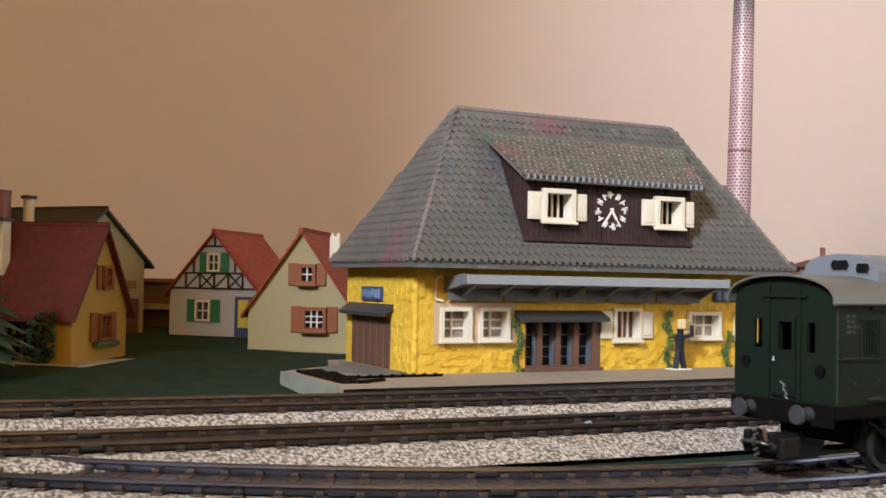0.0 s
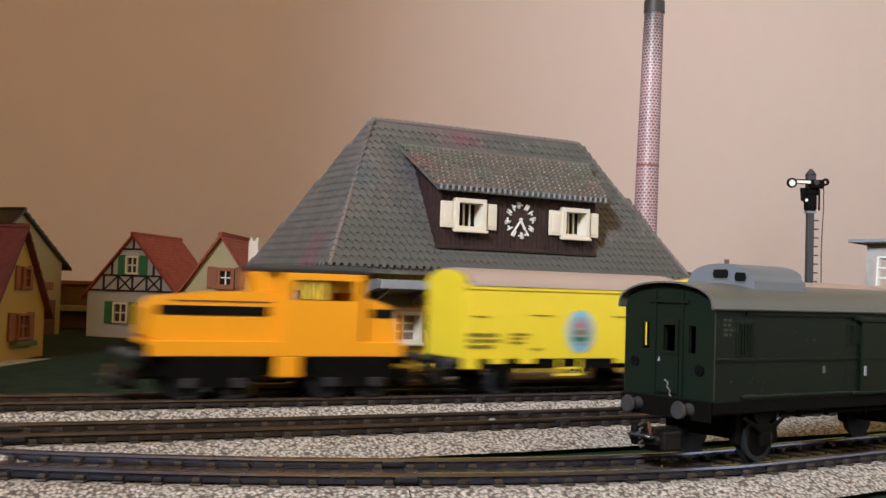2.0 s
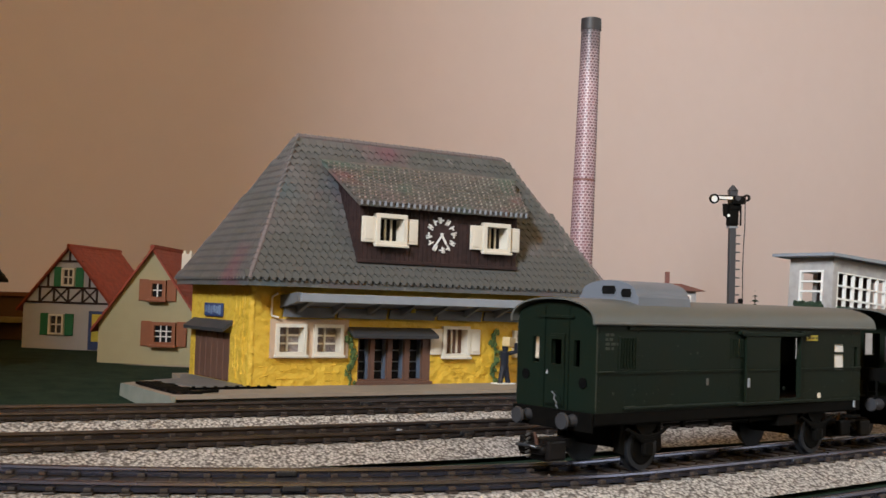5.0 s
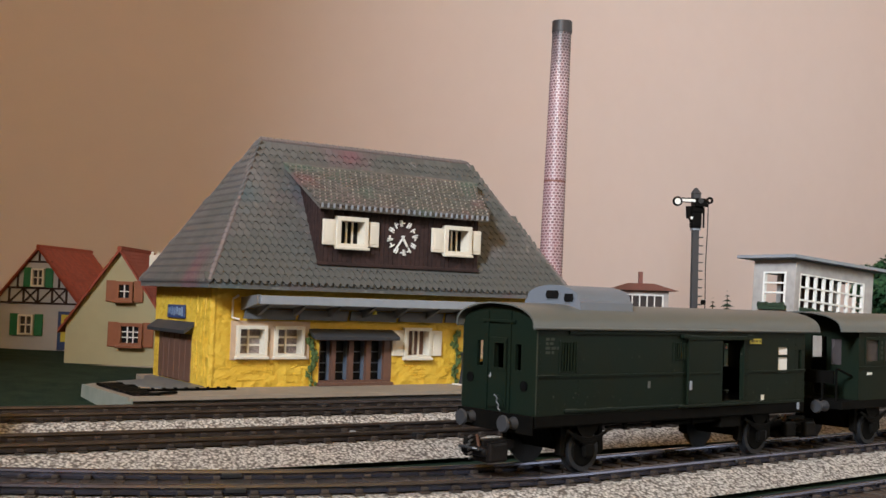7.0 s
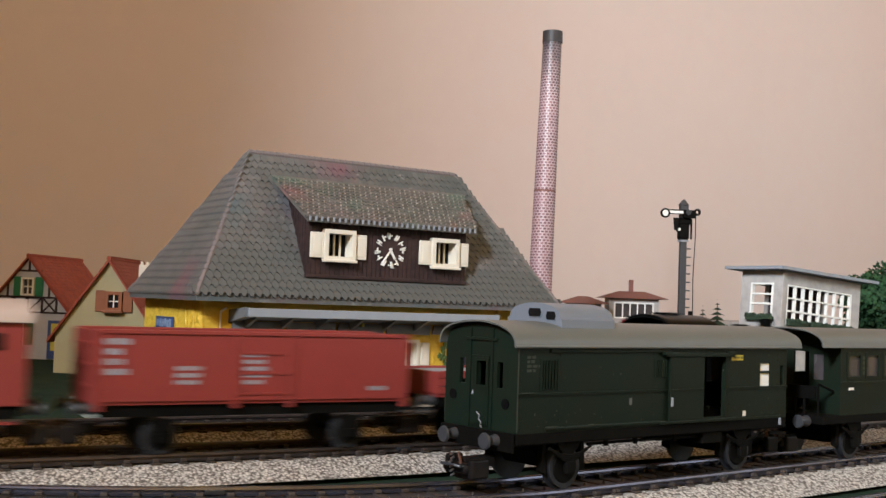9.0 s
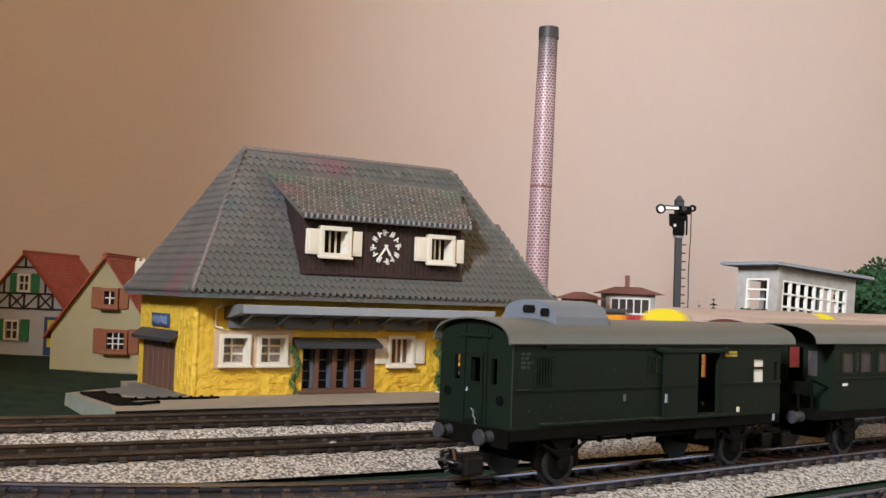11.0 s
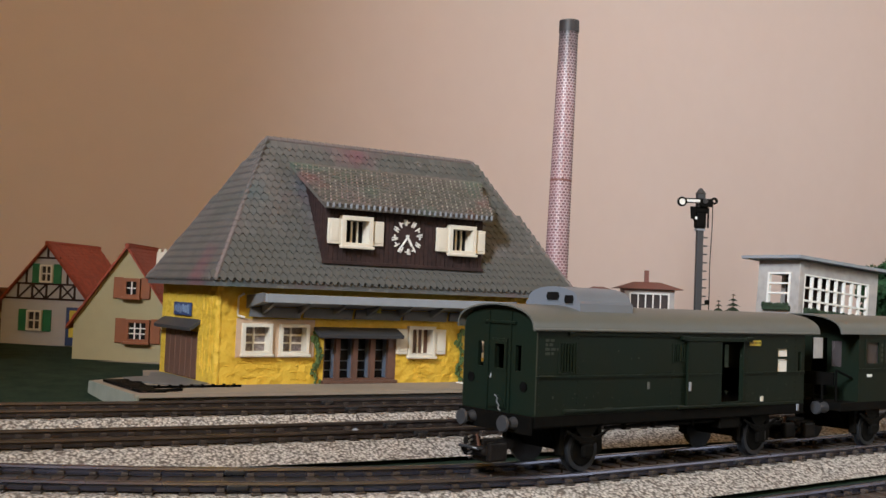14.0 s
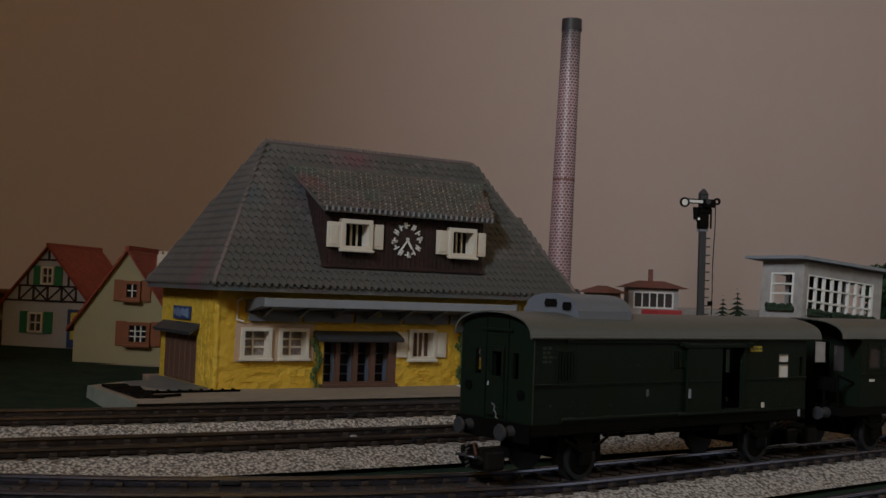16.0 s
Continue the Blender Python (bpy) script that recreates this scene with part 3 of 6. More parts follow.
def station():
    st = thing("station_building", 0, 0, 0, 0, "yellow stucco model railway station with a steep grey tiled hip roof", "building")
    zb, ze = 0.56, 5.3
    L, W, yr, zr = 20.75, 9.28, 4.1, 12.45
    xa, xb, y0, y1 = 0.74, 20.0, 1.42, 9.0
    wins = [(1.95, 3.46, 1.95, 3.4), (3.84, 5.37, 1.95, 3.4), (10.92, 12.52, 1.88, 3.42), (15.3, 17.3, 1.95, 3.25), (18.2, 19.4, 1.95, 3.25)]
    door = (6.25, 10.3, 0.62, 2.85)
    holes = [(a + 0.1, b - 0.1, c + 0.1, d - 0.1) for a, b, c, d in wins] + [door]
    part("front_wall", plate_xz(B(), y0, y0 + 0.35, (xa, xb), (zb, ze), holes), M_YELLOW, st)
    part("side_wall", plate_yz(B(), xa, xa + 0.35, (y0 + 0.35, y1), (zb, ze), [(3.75, 8.35, 0.6, 2.85)]), M_YELLOW, st)
    part("back_wall", box(B(), xa + 0.35, xb - 0.35, y1 - 0.35, y1, zb, ze), M_YELLOW, st)
    part("far_side_wall", box(B(), xb - 0.35, xb, y0 + 0.35, y1, zb, ze), M_YELLOW, st)
    part("floor_plate", box(B(), xa + 0.36, xb - 0.36, y0 + 0.36, y1 - 0.36, zb - 0.02, zb + 0.1), M_DOOR, st)
    # raised stucco streaks and the rounded corner
    bm = B()
    for i in range(60):
        z = random.uniform(0.8, 1.75)
        x = random.choice([random.uniform(1.2, 5.3), random.uniform(10.9, 14.0), random.uniform(15.0, 19.5)])
        rod(bm, (x, y0 - 0.01, z), (x + random.uniform(0.4, 1.1), y0 - 0.01, z + random.uniform(-0.15, 0.3)), 0.035, 0.015, seg=5)
    for i in range(34):
        z = random.uniform(0.8, 4.2)
        yy = random.choice([random.uniform(1.5, 3.5), random.uniform(1.5, 2.4)])
        rod(bm, (xa - 0.01, yy, z), (xa - 0.01, yy + random.uniform(-0.1, 0.1), z + random.uniform(0.5, 1.0)), 0.038, 0.015, seg=5)
    rod(bm, (xa + 0.12, y0 + 0.12, zb), (xa + 0.12, y0 + 0.12, ze), 0.17, seg=10)
    tagged(part("stucco_relief", bm, M_YELLOW, st), kind="stuff")
    for i, (a, b, c, d) in enumerate(wins):
        cols, rows = ((2, 3), (2, 3), (4, 1), (3, 2), (2, 2))[i]
        deep_window(st, a, b, c, d, y0 - 0.22, M_CREAM, M_NET if i != 2 else M_DOOR, cols, rows)
    for x, w in ((10.26, 0.64), (12.54, 0.66)):
        s = part("shutter", box(B(), x, x + w, y0 - 0.14, y0 - 0.02, 2.0, 3.28, 0.03), M_CREAM, st)
        part("shutter_panel", box(B(), x + 0.12, x + w - 0.12, y0 - 0.17, y0 - 0.12, 2.15, 3.13, 0.02), M_CREAM, s)
    part("plaster_surround", plate_xz(B(), y0 - 0.05, y0 - 0.003, (1.7, 5.7), (1.82, 3.62), [(a + 0.03, b - 0.03, c + 0.03, d - 0.03) for a, b, c, d in wins[:2]]), M_BEIGE, st, "beige plaster round the paired windows")
    # platform door: four bays between brown posts, dark glass behind blue-grey leaves, with its own small roof
    bays = ((6.3, 6.92), (7.16, 7.88), (8.14, 8.84), (9.12, 9.86))
    dr = part("entrance_frame", plate_xz(B(), y0 + 0.0, y0 + 0.2, (door[0], door[1]), (door[2], door[3]), [(a, b, door[2] + 0.2, door[3] - 0.12) for a, b in bays]), M_DOOR, st, "brown four-bay entrance door")
    for a, b in bays:
        part("door_pane", box(B(), a - 0.05, b + 0.05, y0 + 0.5, y0 + 0.53, door[2] + 0.15, door[3] - 0.08), M_GLASS, dr)
        part("door_leaf", box(B(), b - 0.05, b, y0 + 0.2, y0 + 0.5, door[2] + 0.2, door[3] - 0.12), M_LEAF, dr, "blue-grey door leaf folded back")
        for z in (1.15, 1.6, 2.15):
            part("door_rail", box(B(), a, b - 0.05, y0 + 0.43, y0 + 0.47, z, z + 0.06), M_LEAF, dr)
    part("door_step", box(B(), door[0] - 0.1, door[1] + 0.02, y0 - 0.25, y0 + 0.02, zb, zb + 0.16, 0.03), M_DOOR, dr)
    part("entrance_roof", extrude_yz(B(), [(y0, 3.3), (y0, 3.15), (y0 - 0.75, 2.8), (y0 - 0.78, 2.95)], 5.65, 10.3), M_DGREY, st)
    # side door with vertical boards
    sd = part("side_door", box(B(), xa + 0.05, xa + 0.2, 3.75, 8.35, 0.6, 2.85), M_DOOR, st, "brown boarded side door")
    for i in range(6):
        y = 3.8 + i * 0.76
        part("board", box(B(), xa - 0.02, xa + 0.07, y, y + 0.68, 0.62, 2.82, 0.04), M_DOOR, sd)
    part("side_door_roof", extrude_xz(B(), [(xa, 3.45), (xa, 3.25), (xa - 0.5, 2.9), (xa - 0.53, 3.06)], 3.45, 8.7), M_DGREY, st)
    sg = part("name_sign", box(B(), xa - 0.12, xa - 0.02, 4.6, 6.95, 3.58, 4.22, 0.03), M_BLUE, st, "blue name sign")
    for i in range(6):
        part("letter_bar", box(B(), xa - 0.16, xa - 0.11, 4.75 + i * 0.35, 4.98 + i * 0.35, 3.68 + 0.04 * (i % 3), 4.12 - 0.05 * (i % 2), 0.02), M_SIGNTEXT, sg)
    sg = part("name_sign", box(B(), 16.9, 18.9, y0 - 0.12, y0 - 0.02, 3.75, 4.4, 0.03), M_BLUE, st, "blue name sign")
    for i in range(5):
        part("letter_bar", box(B(), 17.05 + i * 0.36, 17.3 + i * 0.36, y0 - 0.16, y0 - 0.11, 3.85, 4.3, 0.02), M_SIGNTEXT, sg)
    # canopy along the front
    cn = part("canopy", extrude_yz(B(), [(y0, 4.35), (y0, 4.2), (-0.35, 4.45), (-0.35, 4.58)], 2.35, 16.2), M_GREY, st, "grey platform canopy")
    part("fascia", box(B(), 2.3, 16.3, -0.5, -0.35, 4.42, 4.82, 0.03), M_LGREY, cn)
    part("end_board", extrude_yz(B(), [(y0, 4.7), (y0, 4.1), (-0.4, 4.44), (-0.4, 4.85)], 2.15, 2.33), M_GREY, cn)
    part("end_board", extrude_yz(B(), [(y0, 4.7), (y0, 4.1), (-0.4, 4.44), (-0.4, 4.85)], 16.22, 16.4), M_GREY, cn)
    for i in range(8):
        x = 2.9 + i * 1.85
        part("bracket", extrude_yz(B(), [(y0, 4.2), (y0, 3.75), (-0.2, 4.4), (-0.2, 4.46)], x - 0.08, x + 0.08), M_GREY, cn)
    for i in range(5):
        x = 2.2 + i * 2.76
        part("apron_board", extrude_xz(B(), [(x, 3.72), (x + 2.58, 3.68), (x + 2.68, 4.18), (x + 0.08, 4.18)], y0 - 0.3, y0 - 0.2), M_GREY, cn)
    part("down_pipe", rod(rod(rod(B(), (1.72, y0 - 0.08, 3.75), (1.72, y0 - 0.08, 4.6), 0.05, seg=8), (1.72, y0 - 0.08, 4.6), (1.95, y0 - 0.2, 4.78), 0.05, seg=8), (1.72, y0 - 0.08, 3.75), (2.0, y0 - 0.25, 3.68), 0.05, seg=8), M_CREAM, cn, "thin cream pipe at the canopy end")
    part("lamp", rod(B(), (8.9, y0 - 0.6, 4.05), (8.9, y0 - 0.6, 4.3), 0.12, 0.06), M_LABEL, cn)
    # hip roof
    xl, xr = 3.95, 16.2
    rf = part("roof", slab([(0, 0, ze), (L, 0, ze), (xr, yr, zr), (xl, yr, zr)], 0.22), M_TILE, st)
    part("roof_side", slab([(0, W, ze), (0, 0, ze), (xl, yr, zr)], 0.22), M_TILE, st)
    part("roof_side", slab([(L, 0, ze), (L, W, ze), (xr, yr, zr)], 0.22), M_TILE, st)
    part("roof_back", slab([(L, W, ze), (0, W, ze), (xl, yr, zr), (xr, yr, zr)], 0.22), M_TILE, st)
    sl = math.hypot(yr, zr - ze)
    tiles((0, -0.05, ze), (1, 0, 0), (0, yr, zr - ze), lambda d: (xl * d / sl, L - (L - xr) * d / sl), sl - 0.3, 0.37, 0.40, 0.10, M_TILE, rf, singles=280)
    ss = math.hypot(xl, zr - ze)
    tiles((-0.05, 0, ze), (0, -1, 0), (xl, 0, zr - ze), lambda d: (-W + (W - yr) * d / ss, -yr * d / ss), ss - 0.3, 0.37, 0.40, 0.10, M_TILE, rf)
    sr = math.hypot(L - xr, zr - ze)
    tiles((L + 0.05, 0, ze), (0, 1, 0), (xr - L, 0, zr - ze), lambda d: (yr * d / sr, W - (W - yr) * d / sr), sr - 0.3, 0.37, 0.40, 0.10, M_TILE, rf)
    def ridge(name, a, b, r, n):
        ridge_tiles(name, a, b, r, n, M_RIDGE, rf)
    ridge("hip_ridge", (0, 0, ze + 0.06), (xl, yr, zr), 0.13, 26)
    ridge("hip_ridge", (L, 0, ze + 0.06), (xr, yr, zr), 0.13, 26)
    ridge("hip_ridge", (0, W, ze + 0.06), (xl, yr, zr), 0.13, 26)
    ridge("ridge_cap", (xl, yr, zr + 0.02), (xr, yr, zr + 0.02), 0.14, 34)
    # shed dormer with boarded face
    yd, dx0, dx1, dz0, dz1 = 0.3, 5.5, 14.65, 6.42, 9.1
    wa, wb = (6.3, 7.98, 7.2, 8.68), (12.42, 14.05, 7.15, 8.63)
    inner = [(a + 0.1, b - 0.1, c + 0.1, d - 0.1) for a, b, c, d in (wa, wb)]
    dm = part("dormer", plate_xz(B(), yd + 0.2, yd + 0.3, (dx0, dx1), (dz0, dz1 - 0.05), inner), M_DARKWOOD, st, "dark brown boarded dormer")
    for x in (dx0, dx1 - 0.12):
        part("cheek", extrude_yz(B(), [(yd + 0.3, dz0), (yd + 0.3, dz1), (3.3, dz1 + 1.9), (3.3, 10.6)], x, x + 0.12), M_DARKWOOD, dm)
    for i in range(9):
        y = yd + 0.32 + i * 0.27
        part("cheek_board", box(B(), dx0 - 0.03, dx0, y, y + 0.23, dz0 + 0.1 + (y - yd) * 1.65, dz1 - 0.1 + (y - yd) * 0.6), M_DARKWOOD, dm)
    n = 36
    bw = (dx1 - dx0) / n
    for i in range(n):
        x = dx0 + i * bw
        spans = [(dz0, dz1 - 0.05)]
        for a, b, c, d in inner:
            if x + bw > a and x < b:
                spans = [(dz0, c), (d, dz1 - 0.05)]
        for c, d in spans:
            part("dormer_board", box(B(), x + 0.012, x + bw - 0.012, yd + 0.1 + random.uniform(0, 0.03), yd + 0.2, c, d), M_DARKWOOD, dm)
    part("bottom_board", box(B(), dx0 - 0.05, dx1 + 0.05, yd + 0.02, yd + 0.14, dz0 - 0.08, dz0 + 0.08, 0.02), M_DARKWOOD, dm)
    for k, (a, b, c, d) in enumerate((wa, wb)):
        w = deep_window(dm, a, b, c, d, yd - 0.2, M_CREAM, M_BLACK, 4, 1, 0.78, 0.2, 0.09, "cream framed dormer window")
        for x0_, x1_ in (((5.63, 6.3), (7.98, 8.66)), ((11.74, 12.42), (14.05, 14.72)))[k]:
            s = part("shutter", box(B(), x0_, x1_, yd - 0.06, yd + 0.09, c + 0.1, d - 0.17, 0.03), M_CREAM, w)
            part("shutter_panel", box(B(), x0_ + 0.13, x1_ - 0.13, yd - 0.09, yd - 0.04, c + 0.24, d - 0.31, 0.02), M_CREAM, s)
    ck = part("clock", rod(B(), (10.05, yd + 0.08, 7.85), (10.05, yd + 0.1, 7.85), 0.75, seg=24), M_DARKWOOD, dm, "station clock with white markers on dark boards")
    for i in range(12):
        a = math.radians(30 * i)
        mm = Matrix.Translation((10.05, yd + 0.04, 7.85)) @ Matrix.Rotation(a, 4, "Y")
        hm = box(B(), -0.09, -0.04, -0.05, 0.04, 0.56, 0.86, 0, mm)
        box(hm, 0.02, 0.08, -0.05, 0.04, 0.6, 0.88, 0, mm @ Matrix.Rotation(0.25 * (i % 3 - 1), 4, "Y"))
        box(hm, -0.1, 0.1, -0.045, 0.035, 0.7, 0.76, 0, mm)
        part("hour_mark", hm, M_WHITE, ck)
    for a, l, w in ((-0.55 + math.pi, 0.5, 0.055), (0.62 + math.pi, 0.62, 0.045)):
        mm = Matrix.Translation((10.05, yd + 0.0, 7.85)) @ Matrix.Rotation(a, 4, "Y")
        part("clock_hand", box(B(), -w, w, -0.04, 0.02, -0.12, l, 0.01, mm), M_WHITE, ck)
    e0, e1 = (-0.15, 9.1), (2.75, 11.2)
    dr_ = part("dormer_roof", slab([(dx0 - 0.3, e0[0], e0[1]), (dx1 + 0.3, e0[0], e0[1]), (dx1 + 1.3, e1[0], e1[1]), (dx0 - 0.85, e1[0], e1[1])], 0.16), M_TILE_RED, dm)
    dl = math.hypot(e1[0] - e0[0], e1[1] - e0[1])
    tiles((dx0 - 0.3, e0[0] - 0.04, e0[1]), (1, 0, 0), (0, e1[0] - e0[0], e1[1] - e0[1]), lambda d: (-0.55 * d / dl, dx1 - dx0 + 0.6 + 1.0 * d / dl), dl - 0.05, 0.30, 0.30, 0.09, M_TILE_RED, dr_)
    # Pale blobs on the tile tips: wear plus the glints on it, as colour.
    tips = B()
    row = 1
    while row * 0.30 < dl - 0.1:
        k = row * 0.30 / dl
        yy, zz = e0[0] - 0.04 + (e1[0] - e0[0]) * k, e0[1] + (e1[1] - e0[1]) * k
        x = dx0 - 0.3 - 0.55 * k + (0.15 if row % 2 else 0.0)
        while x < dx1 + 0.3 + 1.0 * k:
            if random.random() < 0.9:
                bmesh.ops.create_icosphere(tips, subdivisions=1, radius=random.uniform(0.045, 0.07), matrix=Matrix.Translation((x, yy - 0.02, zz + 0.09)) @ Matrix.Diagonal((0.9, 0.8, 0.8, 1)))
            x += 0.30
        row += 1
    tagged(part("tile_wear_glints", tips, M_TIP, dr_, "pale worn tile tips with their glints in the colour"), kind="stuff")
    bm = B()
    for i in range(31):
        x = dx0 - 0.25 + i * 0.315
        box(bm, x, x + 0.1, e0[0] - 0.11, e0[0] - 0.03, e0[1] - 0.1, e0[1] + 0.12, 0.015)
    tagged(part("worn_edge", bm, M_LGREY, dr_, "pale worn lower tile ends"), kind="stuff")
    # climbing plants on the front
    for x, z1_, n in ((5.85, 3.1, 90), (14.15, 3.3, 90), (17.75, 2.3, 60)):
        bm = B()
        for i in range(n):
            z = 0.6 + (z1_ - 0.6) * random.random()
            px = x + math.sin(z * 4) * 0.18 + random.gauss(0, 0.09)
            r = random.uniform(0.05, 0.1)
            bmesh.ops.create_icosphere(bm, subdivisions=1, radius=r, matrix=Matrix.Translation((px, y0 - 0.1 - random.random() * 0.12, z)) @ Matrix.Diagonal((1, 0.6, 1.3, 1)))
        rod(bm, (x, y0 - 0.06, 0.56), (x + 0.05, y0 - 0.06, z1_), 0.05, 0.03, seg=6)
        tagged(part("climbing_plant", bm, M_IVY), "moulded green climbing plant on the station wall", "plant", "climbing plants")
    return st


station()
pf = thing("platform", 0, 0, 0, 0, "low tan platform with a pale edge beside the track", "platform", "", "structure")
part("platform_top", slab([(-3.9, 4.4, 0.56), (-4.05, -2.0, 0.56), (30, -2.2, 0.56), (30, 10.5, 0.56), (0.2, 10.0, 0.56), (-0.6, 6.4, 0.56), (-2.4, 5.6, 0.56)], 0.75), M_PLATFORM, pf)
part("edge_strip", slab([(-4.05, -2.0, 0.60), (-4.1, -2.55, 0.60), (30, -2.75, 0.60), (30, -2.2, 0.60)], 0.16), M_PLATFORM, pf, "pale platform edge")
part("edge_face", slab([(-4.0, -2.1, 0.44), (-4.0, -2.4, 0.44), (30, -2.62, 0.44), (30, -2.3, 0.44)], 0.6), M_DGREY, pf)
part("side_strip", extrude_xz(B(), [(-4.12, -0.4), (-4.0, -0.4), (-3.95, 0.55), (-4.07, 0.55)], -2.6, 4.4), M_PLATSIDE, pf)

# ---- rolling stock, standing on z = 0 at the rail tops, facing +x ----
def wheelset(parent, x, r=0.55, red=False):
    ax = part("axle", rod(B(), (x, -1.2, r), (x, 1.2, r), 0.12), M_FRAME, parent)
    for s in (-1, 1):
        bm = B()
        rod(bm, (x, s * (GAUGE - 0.02), r), (x, s * (GAUGE + 0.16), r), r, seg=28)
        rod(bm, (x, s * (GAUGE - 0.1), r), (x, s * (GAUGE - 0.02), r), r + 0.09, seg=28)
        wl = part("wheel", bm, M_LOCORED if red else M_WHEEL, ax, smooth=True)
        part("hub", rod(B(), (x, s * (GAUGE + 0.15), r), (x, s * (GAUGE + 0.2), r), r * 0.8, r * 0.72, seg=24), M_FRAME, wl)


def buffers(parent, x, z, sgn, gap=0.97):
    for s in (-1, 1):
        bm = B()
        rod(bm, (x, s * gap, z), (x + sgn * 0.1, s * gap, z), 0.22, 0.2, seg=16)
        rod(bm, (x + sgn * 0.1, s * gap, z), (x + sgn * 0.34, s * gap, z), 0.2, 0.14, seg=16)
        rod(bm, (x + sgn * 0.34, s * gap, z), (x + sgn * 0.55, s * gap, z), 0.14, 0.22, seg=16)
        rod(bm, (x + sgn * 0.55, s * gap, z), (x + sgn * 0.62, s * gap, z), 0.26, 0.23, seg=20)
        part("buffer", bm, M_BUFFER, parent, "dull grey buffer", smooth=True)


def coupler(parent, x, sgn):
    def bx(bm, a, b, *rest):
        box(bm, min(x + sgn * a, x + sgn * b), max(x + sgn * a, x + sgn * b), *rest)
    bm = B()
    bx(bm, -0.5, 0.75, -0.22, 0.22, 0.62, 0.95, 0.04)
    bx(bm, 0.45, 1.0, -0.6, 0.6, 0.5, 0.8, 0.12)
    bx(bm, 0.2, 0.9, -0.75, -0.5, 0.35, 0.95, 0.08)
    bx(bm, 0.2, 0.8, 0.5, 0.72, 0.4, 1.0, 0.08)
    bx(bm, 0.1, 0.7, -0.4, 0.4, 0.28, 0.55, 0.08)
    hook = part("coupler", bm, M_RUST, parent, "worn black hook coupler")
    bail = [(0.6, -0.42, 0.7), (1.15, -0.42, 0.75), (1.22, -0.3, 0.78), (1.22, 0.3, 0.78), (1.15, 0.42, 0.75), (0.6, 0.42, 0.7)]
    bm = B()
    for a, b in zip(bail, bail[1:]):
        rod(bm, (x + sgn * a[0], a[1], a[2]), (x + sgn * b[0], b[1], b[2]), 0.045, seg=8)
    part("bail", bm, M_BUFFER, hook, "bare wire coupling loop")
    bm = B()
    for k, (y, z) in enumerate(((0.1, 1.1), (0.06, 0.98), (0.12, 0.86), (0.04, 0.74), (0.0, 0.62), (-0.06, 0.5))):
        rod(bm, (x + sgn * (0.98 + 0.02 * k), y - 0.06, z), (x + sgn * (1.02 + 0.02 * k), y + 0.06, z - 0.08), 0.035, seg=6)
    part("chain", bm, M_NICKEL, hook, "small bright chain links")
    part("uncoupling_lever", rod(B(), (x + sgn * 0.8, -0.15, 0.6), (x + sgn * 1.0, -0.2, 1.15), 0.06, 0.04, seg=8), M_DOOR, hook, "rusty uncoupling lever")


def arch(w, z0, rise, n=14, t=0.0):
    """The outline of a curved roof in (y, z)."""
    up = [(w * math.cos(math.pi * i / n), z0 + rise * math.sin(math.pi * i / n) ** 0.75) for i in range(n + 1)]
    return up


def axle_guards(parent, x, r=0.55):
    for s in (-1, 1):
        y = s * (GAUGE + 0.25)
        bm = extrude_xz(B(), [(x - 0.45, 1.15), (x + 0.45, 1.15), (x + 0.13, 0.45), (x - 0.13, 0.45)], min(y, y + s * 0.08), max(y, y + s * 0.08))
        box(bm, x - 0.16, x + 0.16, min(y, y + s * 0.2), max(y, y + s * 0.2), r - 0.16, r + 0.16, 0.04)
        part("axle_guard", bm, M_FRAME, parent)


def text_bars(parent, x0, x1, y, z0, z1, rows, material, name="lettering", ragged=True):
    bm = B()
    h = (z1 - z0) / rows
    for i in range(rows):
        x, z = x0, z1 - (i + 1) * h
        end = x1 - (random.random() * 0.4 * (x1 - x0) if ragged else 0)
        while x < end:
            w = random.uniform(0.1, 0.22)
            box(bm, x, min(x + w, end + 0.05), y, y + 0.012, z + h * 0.25, z + h * 0.85)
            x += w + 0.06
    part(name, bm, material, parent)


def sprung_axle(parent, x, r, w):
    """Wheelset with W-irons, axle boxes, leaf springs and brake shoes outside the wheels."""
    wheelset(parent, x, r)
    for s in (-1, 1):
        y = s * (GAUGE + 0.27)
        bm = extrude_xz(B(), [(x - 0.55, 1.5), (x + 0.55, 1.5), (x + 0.4, 1.25), (x + 0.16, 1.05), (x + 0.13, 0.42), (x - 0.13, 0.42), (x - 0.16, 1.05), (x - 0.4, 1.25)], min(y, y + s * 0.07), max(y, y + s * 0.07))
        g = part("axle_guard", bm, M_FRAME, parent)
        part("axle_box", box(B(), x - 0.19, x + 0.19, min(y, y + s * 0.2), max(y, y + s * 0.2), r - 0.2, r + 0.2, 0.05), M_FRAME, g)
        bm = B()
        for k in range(4):
            half = 0.95 - k * 0.2
            for a, b in ((-1, -0.5), (-0.5, 0), (0, 0.5), (0.5, 1)):
                rod(bm, (x + a * half, y + s * 0.12, 1.02 + 0.3 * a * a * half - k * 0.06), (x + b * half, y + s * 0.12, 1.02 + 0.3 * b * b * half - k * 0.06), 0.05, seg=6)
        part("leaf_spring", bm, M_FRAME, g)
        for k in (-1, 1):
            part("brake_shoe", extrude_xz(B(), [(x + k * (r + 0.1), 1.4), (x + k * (r + 0.24), 1.4), (x + k * (r + 0.3), 0.55), (x + k * (r + 0.06), 0.45)], s * GAUGE - 0.1, s * GAUGE + 0.12), M_FRAME, parent)


